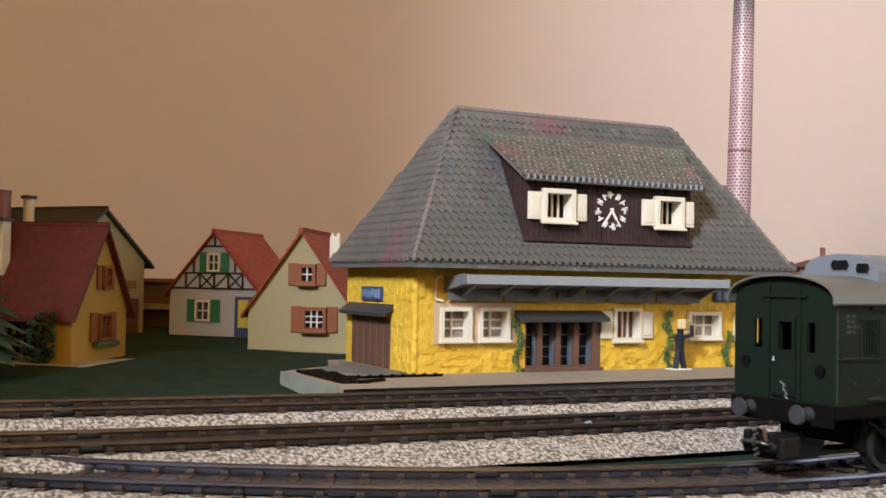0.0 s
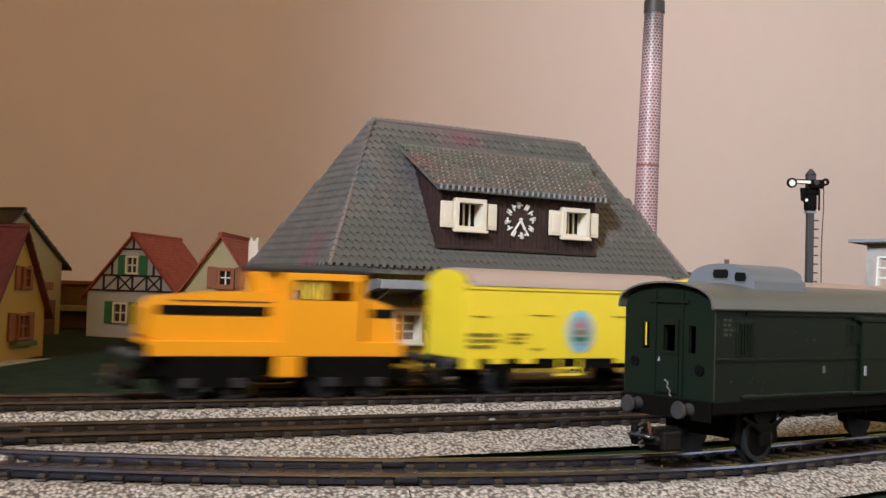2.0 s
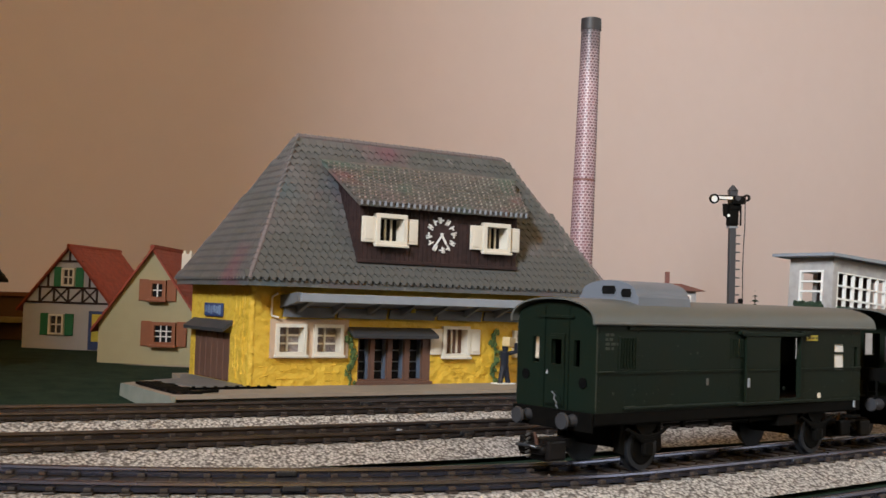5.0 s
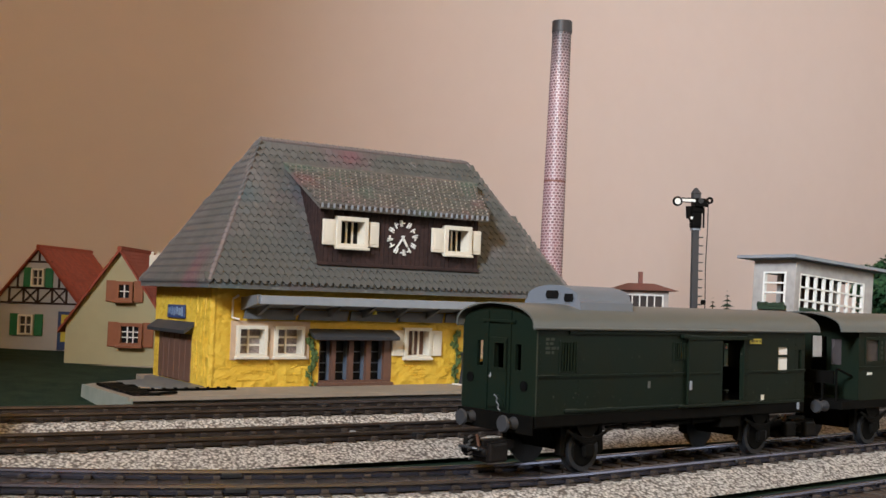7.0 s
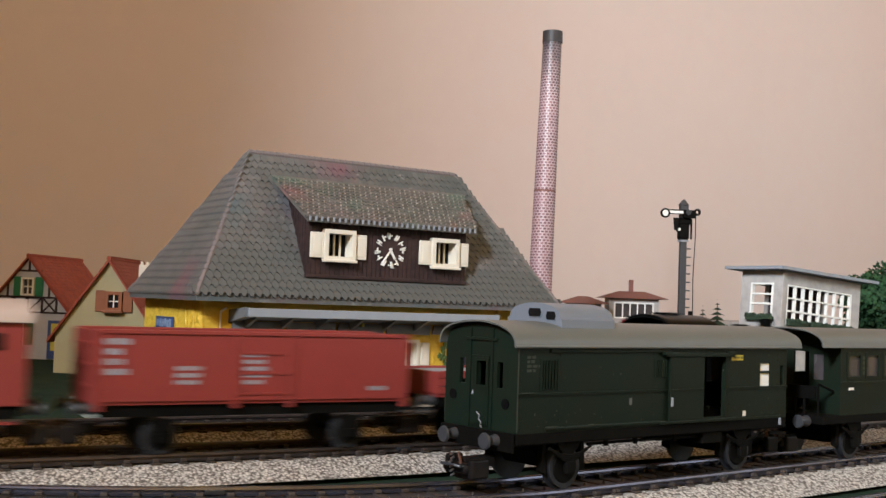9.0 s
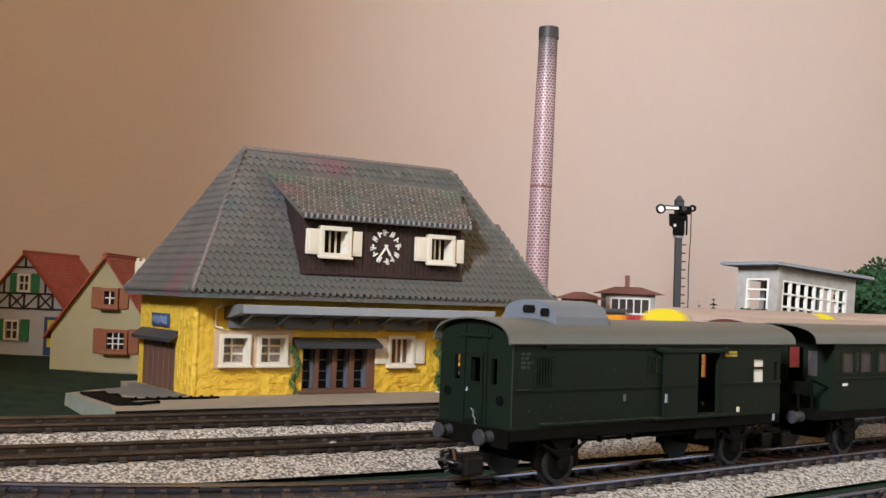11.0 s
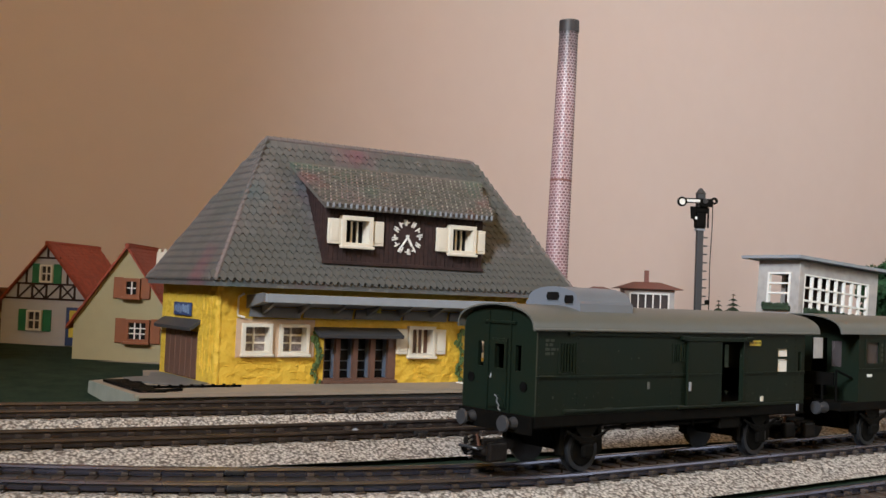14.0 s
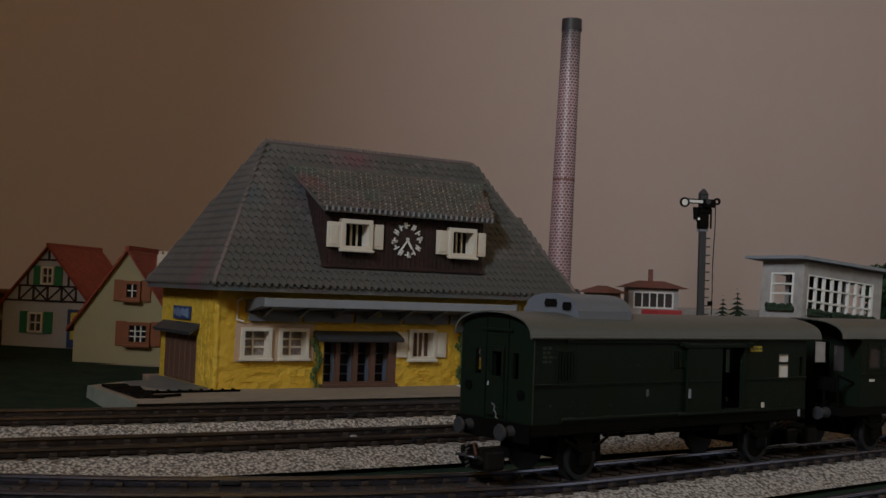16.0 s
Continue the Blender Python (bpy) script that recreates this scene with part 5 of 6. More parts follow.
def shunter():
    """Orange centre-cab diesel shunter, nose at +x."""
    vn = thing("diesel_shunter", 0, 0, 0, 0, "orange-yellow diesel shunting locomotive with black grille bands", "locomotive", "yellow goods train")
    h, w = 4.79, 1.5
    hd = extrude_xz(B(), [(-0.3, 2.0), (h - 0.25, 2.0), (h, 2.2), (h - 0.05, 3.15), (h - 0.5, 3.55), (h - 2.6, 3.78), (-0.3, 3.82)], -1.3, 1.3)
    hood = part("long_hood", hd, M_ORANGE, vn)
    sh = part("short_hood", extrude_xz(B(), [(-3.3, 2.0), (-h + 0.2, 2.0), (-h + 0.1, 2.2), (-h + 0.2, 3.1), (-h + 0.8, 3.5), (-3.3, 3.7)], -1.3, 1.3), M_ORANGE, vn)
    fr = part("frame", box(B(), -h, h, -w, w, 1.5, 2.05, 0.04), M_ORANGE, vn)
    for s in (-1, 1):
        part("grille_band", box(B(), 0.5, h - 0.3, s * 1.32 - 0.02, s * 1.32 + 0.02, 2.95, 3.28), M_BLACK, hood)
        part("hood_line", box(B(), 0.4, h - 0.8, s * 1.31 - 0.02, s * 1.31 + 0.02, 3.42, 3.47), M_DOOR, hood)
        part("grille_band", box(B(), -h + 0.3, -3.5, s * 1.32 - 0.02, s * 1.32 + 0.02, 2.95, 3.28), M_BLACK, sh)
    cb = part("cab", plate_xz(B(), -w, -w + 0.1, (-3.1, 0.1), (2.0, 4.55), [(-1.2, -0.35, 3.55, 4.3), (-2.75, -1.45, 3.55, 4.3)]), M_ORANGE, vn)
    part("cab_far_side", plate_xz(B(), w - 0.1, w, (-3.1, 0.1), (2.0, 4.55), [(-2.75, -0.35, 3.55, 4.3)]), M_ORANGE, cb)
    for x in (-3.1, 0.0):
        part("cab_end", plate_yz(B(), x, x + 0.1, (-w + 0.1, w - 0.1), (2.0, 4.55), [(-1.1, -0.2, 3.85, 4.35), (0.2, 1.1, 3.85, 4.35)]), M_ORANGE, cb)
    part("cab_roof", box(B(), -3.4, 0.75, -w - 0.05, w + 0.05, 4.55, 4.85, 0.12), M_DGREY, cb, "dark grey cab roof")
    part("exhaust_box", box(B(), 0.1, 0.7, -1.2, 1.2, 3.75, 4.6, 0.1), M_ORANGE, cb)
    for k in range(3):
        part("cab_step", box(B(), -1.0, 0.0, -w - 0.08, -w, 2.2 + k * 0.2, 2.25 + k * 0.2), M_DOOR, cb)
    part("fuel_tank", box(B(), -0.7, 0.2, -w - 0.02, w + 0.02, 0.75, 1.5, 0.05), M_ORANGE, fr)
    part("underframe", box(B(), -h + 0.2, h - 0.2, -1.15, 1.15, 0.8, 1.5, 0.03), M_FRAME, vn)
    part("buffer_beam", box(B(), h, h + 0.15, -w, w, 1.2, 1.9, 0.03), M_FRAME, fr)
    part("buffer_beam", box(B(), -h - 0.15, -h, -w, w, 1.2, 1.9, 0.03), M_FRAME, fr)
    for x in (3.4, 1.6, -1.8, -3.6):
        wheelset(vn, x, 0.5)
    for x0, x1 in ((0.9, 4.1), (-4.3, -1.1)):
        for s in (-1, 1):
            bg = part("bogie_frame", extrude_xz(B(), [(x0, 1.5), (x1, 1.5), (x1, 0.75), (x1 - 0.4, 0.42), (x0 + 0.4, 0.42), (x0, 0.75)], s * 1.46 - 0.05, s * 1.46 + 0.05), M_FRAME, vn)
            for x in (x0 + 0.65, x1 - 0.75):
                part("axle_box", box(B(), x - 0.2, x + 0.2, s * 1.52 - 0.06, s * 1.52 + 0.06, 0.4, 0.75, 0.05), M_BUFFER, bg)
    buffers(vn, h + 0.1, 1.5, 1)
    buffers(vn, -h - 0.1, 1.5, -1)
    coupler(vn, h, 1)
    coupler(vn, -h, -1)
    return vn


WHEEL_R, CRANK = 0.74, 0.3
turning = []


def steam_loco():
    """Black side-tank steam engine, smokebox at +x."""
    vn = thing("steam_locomotive", 0, 0, 0, 0, "black tank steam locomotive with red wheels and bright rods", "locomotive", "steam goods train")
    h, hr = 5.1, 4.75
    bl = rod(B(), (-2.0, 0, 3.0), (3.65, 0, 3.0), 1.0, seg=32)
    boiler = part("boiler", bl, M_LOCO, vn, smooth=True)
    part("smokebox_door", rod(B(), (3.65, 0, 3.0), (3.8, 0, 3.0), 0.9, 0.75, seg=28), M_LOCO, boiler)
    part("running_board", box(B(), -hr - 0.25, h - 0.7, -1.5, 1.5, 1.85, 1.98), M_LOCO, vn)
    for s in (-1, 1):
        part("side_tank", box(B(), -2.0, 2.3, s * 1.22 - 0.25, s * 1.22 + 0.25, 1.98, 3.5, 0.08), M_LOCO, vn)
    cb = part("cab", plate_xz(B(), -1.5, -1.4, (-hr + 0.2, -1.9), (1.9, 4.45), [(-3.7, -2.6, 3.4, 4.2)]), M_LOCO, vn)
    part("cab_far_side", plate_xz(B(), 1.4, 1.5, (-hr + 0.2, -1.9), (1.9, 4.45), [(-3.7, -2.6, 3.4, 4.2)]), M_LOCO, cb)
    for x in (-hr + 0.2, -2.0):
        part("cab_end", plate_yz(B(), x, x + 0.1, (-1.4, 1.4), (1.9, 4.45), [(-1.0, -0.5, 3.6, 4.1), (0.5, 1.0, 3.6, 4.1)]), M_LOCO, cb)
    o, i = arch(1.65, 4.4, 0.75, 16), arch(1.5, 4.4, 0.6, 16)
    part("cab_roof", extrude_yz(B(), o + i[::-1], -hr - 0.05, -1.7), M_LOCO, cb, smooth=True)
    part("roof_vent", box(B(), -4.0, -3.0, -0.4, 0.4, 5.05, 5.25, 0.05), M_LOCO, cb)
    part("coal_bunker", box(B(), -hr - 0.3, -hr + 0.2, -1.4, 1.4, 1.9, 3.9, 0.08), M_LOCO, vn)
    part("funnel", rod(B(), (3.3, 0, 3.9), (3.3, 0, 5.1), 0.24, 0.36, seg=18), M_LOCO, boiler)
    part("steam_dome", rod(B(), (1.5, 0, 3.8), (1.5, 0, 4.8), 0.45, 0.38, seg=18), M_LOCO, boiler, smooth=True)
    part("sand_box", box(B(), -0.6, 0.3, -0.45, 0.45, 3.8, 4.55, 0.08), M_LOCO, boiler)
    part("handrail", rod(B(), (-1.9, -1.1, 3.75), (3.7, -1.0, 3.6), 0.04, seg=6), M_DOOR, boiler)
    for s in (-1, 1):
        part("cylinder", rod(B(), (2.9, s * 1.35, 1.0), (4.1, s * 1.35, 1.0), 0.5, seg=18), M_LOCO, vn)
        cr = part("coupling_rod", box(B(), -2.3, 2.2, -0.04, 0.04, -0.085, 0.085, 0.03), M_NICKEL, vn, "bright coupling rod", m=at(CRANK, s * 1.62, WHEEL_R))
        turning.append((cr, None, s * 1.62))
        for x in (-2.2, 0.5, 2.1):
            y = s * GAUGE
            wl = part("driving_wheel", rod(B(), (0, -0.11, 0), (0, 0.11, 0), WHEEL_R, seg=32), M_WHEEL, vn, "red-spoked driving wheel with a bright tyre", m=at(x, y, WHEEL_R), smooth=True)
            turning.append((wl, x, y))
            part("wheel_centre", rod(B(), (0, s * 0.11, 0), (0, s * 0.17, 0), 0.54, seg=24), M_LOCORED, wl)
            part("tyre", rod(B(), (0, s * 0.112, 0), (0, s * 0.14, 0), WHEEL_R, 0.64, seg=32), M_TYRE, wl, "bright steel tyre")
            seg = [(-0.6 * math.cos(a), 0.6 * math.sin(a)) for a in [math.radians(-62 + 124 * k / 10) for k in range(11)]]
            part("counterweight", extrude_xz(B(), seg, min(s * 0.16, s * 0.21), max(s * 0.16, s * 0.21)), M_NICKEL, wl, "bright counterweight")
            part("crank_pin", rod(B(), (CRANK, s * 0.15, 0), (CRANK, s * 0.4, 0), 0.09, seg=10), M_NICKEL, wl)
            for k in range(5):
                a = k * math.pi * 2 / 5
                part("spoke_gap", rod(B(), (0.34 * math.cos(a), s * 0.165, 0.34 * math.sin(a)), (0.34 * math.cos(a), s * 0.18, 0.34 * math.sin(a)), 0.12, seg=8), M_BLACK, wl)
    part("frame", box(B(), -hr, h - 0.65, -0.9, 0.9, 0.85, 1.85), M_LOCO, vn)
    part("red_valance", box(B(), 0.2, 3.0, -1.0, 1.0, 1.4, 1.75), M_LOCORED, vn)
    part("rear_guard", box(B(), -hr + 0.3, -3.8, -1.2, 1.2, 0.6, 1.0, 0.1), M_LOCORED, vn)
    for x, s in ((h - 0.65, 1), (-hr - 0.35, -1)):
        part("buffer_beam", box(B(), x - 0.05, x + 0.1, -1.5, 1.5, 1.35, 1.95), M_LOCORED, vn)
        buffers(vn, x, 1.62, s)
        coupler(vn, x, s)
    for x, y, z in ((-hr - 0.35, -1.0, 2.2), (-hr - 0.35, 1.0, 2.2), (-hr - 0.2, 0, 4.1), (h - 0.7, -1.0, 2.1), (h - 0.7, 1.0, 2.1)):
        part("headlamp", rod(B(), (x - 0.15, y, z), (x + 0.15, y, z), 0.18, seg=14), M_NICKEL, vn, "small bright headlamp")
    part("cab_plate", box(B(), -3.4, -2.6, -1.53, -1.5, 2.5, 2.75), M_NICKEL, cb)
    return vn


def low_wagon():
    vn = thing("dropside_wagon", 0, 0, 0, 0, "low red dropside wagon with a grey load floor", "railway wagon", "steam goods train")
    h, w, z0, z1 = 5.2, 1.5, 1.75, 2.75
    bd = part("body", box(B(), -h, h, -w, w, z0, z0 + 0.15), M_REDWAGON, vn)
    for s in (-1, 1):
        for k in range(3):
            part("side_plank", box(B(), -h, h, s * w - 0.06, s * w + 0.06, z0 + 0.12 + k * 0.3, z0 + 0.39 + k * 0.3, 0.02), M_REDWAGON, bd)
    for x in (-h, h):
        part("end_plank", box(B(), x - 0.06, x + 0.06, -w + 0.06, w - 0.06, z0 + 0.12, z1 - 0.05, 0.02), M_REDWAGON, bd)
    part("load_floor", box(B(), -h + 0.1, h - 0.1, -w + 0.1, w - 0.1, z1 - 0.25, z1 - 0.1), M_LGREY, vn, "grey sheet load")
    for k in range(6):
        part("stake_pocket", box(B(), -h + 0.5 + k * 1.75, -h + 0.8 + k * 1.75, -w - 0.1, -w, z0 - 0.15, z0 + 0.15), M_REDWAGON, bd)
    text_bars(bd, -h + 0.5, -h + 1.1, -w - 0.075, z0 + 0.3, z0 + 0.75, 2, M_INK)
    running_gear(vn, h, z0, 3.1)
    return vn


def gondola():
    vn = thing("open_wagon", 0, 0, 0, 0, "red open goods wagon with white lettering", "railway wagon", "steam goods train")
    h, w, z0, z1 = 5.65, 1.55, 1.65, 4.05
    bd = part("body", box(B(), -h, h, -w, w, z0, z0 + 0.2), M_REDWAGON, vn)
    for s in (-1, 1):
        sd = part("side_wall", box(B(), -h, h, s * w - 0.07, s * w + 0.07, z0 + 0.1, z1, 0.02), M_REDWAGON, bd)
        part("top_rail", box(B(), -h, h, s * w - 0.13, s * w + 0.13, z1 - 0.1, z1 + 0.04, 0.03), M_REDWAGON, sd)
        for x in (-0.95, 1.05):
            part("door_post", box(B(), x - 0.1, x + 0.1, s * w - 0.14, s * w + 0.14, z0 - 0.15, z1 - 0.1, 0.02), M_REDWAGON, sd)
        for k in range(3):
            part("door_bar", box(B(), -0.85, 0.95, s * w - 0.11, s * w + 0.11, z0 + 0.3 + k * 0.68, z0 + 0.37 + k * 0.68), M_REDWAGON, sd)
        for x in (-h + 0.12, h - 0.12):
            part("corner_post", box(B(), x - 0.12, x + 0.12, s * w - 0.12, s * w + 0.12, z0 - 0.2, z1 - 0.05, 0.02), M_REDWAGON, sd)
    for x in (-h, h):
        e = part("end_wall", box(B(), x - 0.07, x + 0.07, -w + 0.1, w - 0.1, z0, z1, 0.02), M_REDWAGON, bd)
        for k in range(3):
            part("end_rib", box(B(), x - 0.13, x + 0.13, -w + 0.2, w - 0.2, z0 + 0.5 + k * 0.7, z0 + 0.6 + k * 0.7), M_REDWAGON, e)
    y = -w - 0.085
    for x, a, b, r in ((-h + 0.2, 0.9, 2.2, 4), (-h + 2.6, 0.6, 1.3, 3), (-0.7, 0.6, 1.75, 5), (h - 1.6, 0.35, 0.6, 1)):
        text_bars(bd, x, x + 0.85, y, z0 + a, z0 + b, r, M_LGREY)
    running_gear(vn, h, z0, 3.4)
    return vn


def box_van():
    vn = thing("covered_van", 0, 0, 0, 0, "red-brown covered goods van with a grey-brown roof", "railway wagon", "steam goods train")
    h, w, z0, z1 = 5.5, 1.55, 1.65, 4.3
    bd = part("body", box(B(), -h, h, -w, w, z0, z1, 0.03), M_REDWAGON, vn)
    o, i = arch(w + 0.15, z1 - 0.06, 0.72, 18), arch(w - 0.05, z1 - 0.06, 0.6, 18)
    part("roof", extrude_yz(B(), o + i[::-1], -h - 0.1, h + 0.1), M_WROOF, vn, "curved grey-brown roof", smooth=True)
    part("loft", extrude_yz(B(), arch(w, z1 - 0.05, 0.55), -h, h), M_REDBROWN, bd)
    part("sliding_door", box(B(), -1.2, 1.2, -w - 0.1, -w, z0 + 0.1, z1 - 0.2, 0.02), M_REDWAGON, bd)
    part("vent_flap", box(B(), h - 1.8, h - 0.7, -w - 0.05, -w, z1 - 0.9, z1 - 0.4), M_BLACK, bd)
    for k in (-3, -2, 2, 3):
        part("post", box(B(), k * 1.3 - 0.06, k * 1.3 + 0.06, -w - 0.06, -w, z0, z1 - 0.1), M_REDWAGON, bd)
    text_bars(bd, -h + 0.6, -h + 1.7, -w - 0.02, z0 + 0.5, z0 + 1.3, 3, M_WHITE)
    part("footboard", box(B(), -h + 0.3, h - 0.3, -w - 0.12, -w + 0.1, z0 - 0.55, z0 - 0.47), M_REDWAGON, bd)
    running_gear(vn, h, z0, 3.4)
    return vn


luggage_van()
coach()

# ---- village, signals and the far side ----
def gable_house(name, apex, yaw, width, depth, z_base, z_eave, wallm, roofm, label, over=0.35):
    """A house whose gable faces local -y with its ridge running to +y; apex is the ridge's front end."""
    hs = thing(name, apex[0], apex[1], 0, yaw, label, "house")
    w = width / 2
    zr = apex[2]
    front = [(-w, z_base), (w, z_base), (w, z_eave), (0, zr - 0.15), (-w, z_eave)]
    part("front_wall", extrude_xz(B(), front, 0.25, 0.5), wallm, hs)
    part("back_wall", extrude_xz(B(), front, depth - 0.5, depth - 0.25), wallm, hs)
    for s in (-1, 1):
        part("side_wall", box(B(), min(s * w, s * (w - 0.25)), max(s * w, s * (w - 0.25)), 0.5, depth - 0.5, z_base, z_eave), wallm, hs)
    k = over / w
    dz = (zr - z_eave) * k
    for s in (-1, 1):
        pts = [(s * (w + over), -0.1, z_eave - dz), (s * (w + over), depth + 0.1, z_eave - dz), (0, depth + 0.1, zr), (0, -0.1, zr)]
        rf = part("roof", slab(pts if s < 0 else pts[::-1], 0.16), roofm, hs)
        ln = math.hypot(w + over, zr - z_eave + dz)
        u = (0, 1, 0) if s > 0 else (0, -1, 0)
        org = (s * (w + over), -0.1 if s > 0 else depth + 0.1, z_eave - dz + 0.02)
        tiles(org, u, (-s * (w + over), 0, zr - z_eave + dz), lambda d: (0.1, depth + 0.1), ln - 0.1, 0.3, 0.27, 0.035, roofm, rf)
    ridge_tiles("ridge_tile", (0, -0.1, zr + 0.02), (0, depth + 0.1, zr + 0.02), 0.12, int(depth / 0.4), roofm, hs)
    return hs


def house_window(hs, x, z, w, h, frame_m, shut_m, pane, y=0.25, shut=True, leaf=0.5, cols=2, rows=2, glaze=None):
    wd = window_unit(hs, x - w / 2, x + w / 2, z - h / 2, z + h / 2, y - 0.14, cols, rows, frame_m, pane, bar=0.06 if glaze else 0.08, sill=bool(glaze), frame_w=0.2 if glaze else 0.12)
    for c in wd.children:
        if c.name.startswith("glazing_bar") and glaze:
            c.data.materials[0] = glaze
        if c.name.startswith("pane") and glaze:
            c.data.materials[0] = M_GLASS
    if shut:
        for s in (-1, 1):
            a = x + s * (w / 2 + leaf / 2 + 0.03)
            part("shutter", box(B(), a - leaf / 2, a + leaf / 2, y - 0.12, y - 0.01, z - h / 2 - 0.05, z + h / 2 + 0.05, 0.03), shut_m, wd)
    return wd


def timber(hs, a, b, t=0.13, y=0.25):
    d = Vector((b[0] - a[0], 0, b[1] - a[1]))
    ang = math.atan2(d.z, d.x)
    mm = Matrix.Translation((a[0], y - 0.03, a[1])) @ Matrix.Rotation(-ang, 4, "Y")
    part("timber", box(B(), 0, d.length, -0.04, 0.04, -t / 2, t / 2, 0, mm), M_DARKWOOD, hs)


hb = gable_house("half_timbered_house", (-0.36, 29.78, 7.5), -40, 6.25, 8.0, 0.65, 3.7, M_HOUSE_W, M_RROOF, "white half-timbered model house with green shutters and red roof")
for a, b in (((-3.0, 3.75), (3.0, 3.75)), ((-2.15, 4.75), (2.15, 4.75)), ((-1.5, 5.6), (-0.7, 6.6)), ((1.5, 5.6), (0.7, 6.6)), ((-0.9, 6.5), (0.9, 6.5)), ((0, 6.5), (0, 7.2))):
    timber(hb, a, b)
for x in (-2.0, -1.0, 0, 1.0, 2.0):
    timber(hb, (x, 3.75), (x, 4.75))
for x in (-2.0, -1.0, 0.0, 1.0):
    timber(hb, (x, 3.75), (x + 1.0, 4.75), 0.1)
timber(hb, (-1.05, 4.75), (0, 3.75), 0.1)
timber(hb, (1.0, 4.75), (2.0, 3.75), 0.1)
timber(hb, (-1.45, 4.75), (-1.45, 5.7))
timber(hb, (1.45, 4.75), (1.45, 5.7))
house_window(hb, 0, 5.45, 0.9, 1.2, M_CREAM, M_SHUT_G, M_PANE, leaf=0.55)
house_window(hb, -0.7, 2.3, 1.05, 1.35, M_CREAM, M_SHUT_G, M_PANE, leaf=0.6)
dp = part("house_door", box(B(), 1.5, 2.75, 0.16, 0.3, 0.7, 3.25, 0.03), M_BLUE, hb, "blue and yellow door")
part("door_panel", box(B(), 1.75, 2.45, 0.12, 0.18, 1.25, 3.05, 0.02), M_LABEL, dp)

hc = gable_house("cream_house", (1.37, 17.66, 7.2), -33, 6.0, 7.5, 0.45, 2.9, M_HOUSE_C, M_RROOF, "cream plaster model house with brown shutters and red roof")
house_window(hc, 0.35, 4.75, 1.0, 1.15, M_SHUT_B, M_SHUT_B, M_NET, leaf=0.55, glaze=M_WHITE)
house_window(hc, 0.8, 2.25, 1.4, 1.35, M_SHUT_B, M_SHUT_B, M_NET, leaf=0.6, cols=3, rows=3, glaze=M_WHITE)
ch = part("house_chimney", box(B(), 1.1, 1.7, 2.4, 3.0, 5.4, 7.0, 0.05), M_CREAM, hc, "cream chimney")
for a in (1.14, 1.5):
    part("chimney_pot", box(B(), a, a + 0.16, 2.6, 2.8, 7.0, 7.2, 0.02), M_CREAM, ch)
part("base_plate", box(B(), -3.8, 3.3, -0.5, 7.6, 0.2, 0.46, 0.05), M_PLATFORM, hc)

ha = gable_house("yellow_cottage", (-9.7, 14.3, 6.9), 52, 5.2, 7.6, 0.38, 3.0, M_HOUSE_Y, M_RROOF_D, "yellow model cottage with dark red roof and orange shutters")
house_window(ha, 0.2, 2.0, 1.2, 1.3, M_SHUT_B, M_SHUT_B, M_DOOR, leaf=0.6)
house_window(ha, 0.3, 4.4, 0.8, 1.1, M_SHUT_B, M_SHUT_B, M_GLASS, leaf=0.4)
fl = part("flower_box", box(B(), -0.8, 1.3, -0.15, 0.2, 1.05, 1.3, 0.05), M_IVY, ha, "green flower box")
part("base_plate", box(B(), -3.5, 3.2, -0.9, 7.9, 0.1, 0.4, 0.05), M_PLATFORM, ha)
fn = part("lattice_fence", plate_yz(B(), -2.95, -2.85, (1.5, 4.6), (0.5, 2.3), [(1.65 + i * 0.42, 1.9 + i * 0.42, 0.6 + k * 0.55, 1.0 + k * 0.55) for i in range(7) for k in range(3)]), M_FRAME, ha, "dark lattice fence")
bm = B()
for i in range(120):
    yy = random.uniform(0.9, 2.2)
    bmesh.ops.create_icosphere(bm, subdivisions=1, radius=random.uniform(0.08, 0.16), matrix=Matrix.Translation((-2.95 - random.random() * 0.3, yy, 0.5 + random.random() ** 1.5 * (2.6 - abs(yy - 1.4)))))
part("wall_shrub", bm, M_FIR, ha, "dark green shrub against the wall")
ch = part("house_chimney", box(B(), -1.9, -1.2, 4.4, 5.1, 4.4, 7.0, 0.04), M_CREAM, ha, "cream chimney with dark cap")
part("chimney_cap", box(B(), -2.0, -1.1, 4.3, 5.2, 7.0, 7.15), M_DGREY, ch)

# cream workshop behind the cottage
wk = gable_house("workshop", (-6.9, 31.3, 8.75), 38, 8.0, 12.0, 0.6, 5.6, M_HOUSE_C, M_DGREY, "cream workshop with a dark grey pitched roof", over=0.6)
text_bars(wk, 1.0, 3.2, 0.22, 3.4, 4.3, 1, M_SHUT_B, ragged=False)
part("workshop_gate", box(B(), 1.0, 3.4, 0.1, 0.3, 0.6, 3.0, 0.05), M_DOOR, wk, "dark brown gate")
part("roof_pot", rod(B(), (-1.6, 5.0, 7.0), (-1.6, 5.0, 9.3), 0.35, 0.35, seg=12), M_CREAM, wk, "cream roof pot with dark cap")
part("pot_cap", rod(B(), (-1.6, 5.0, 9.3), (-1.6, 5.0, 9.5), 0.5, 0.5, seg=12), M_DGREY, wk)
stack = thing("brick_stack", -12.9, 34.3, land(34.3), 0, "short round red brick chimney stack", "chimney")
part("shaft", rod(B(), (0, 0, 0), (0, 0, 8.85), 0.62, 0.58, seg=24), M_BRICK, stack, smooth=True)
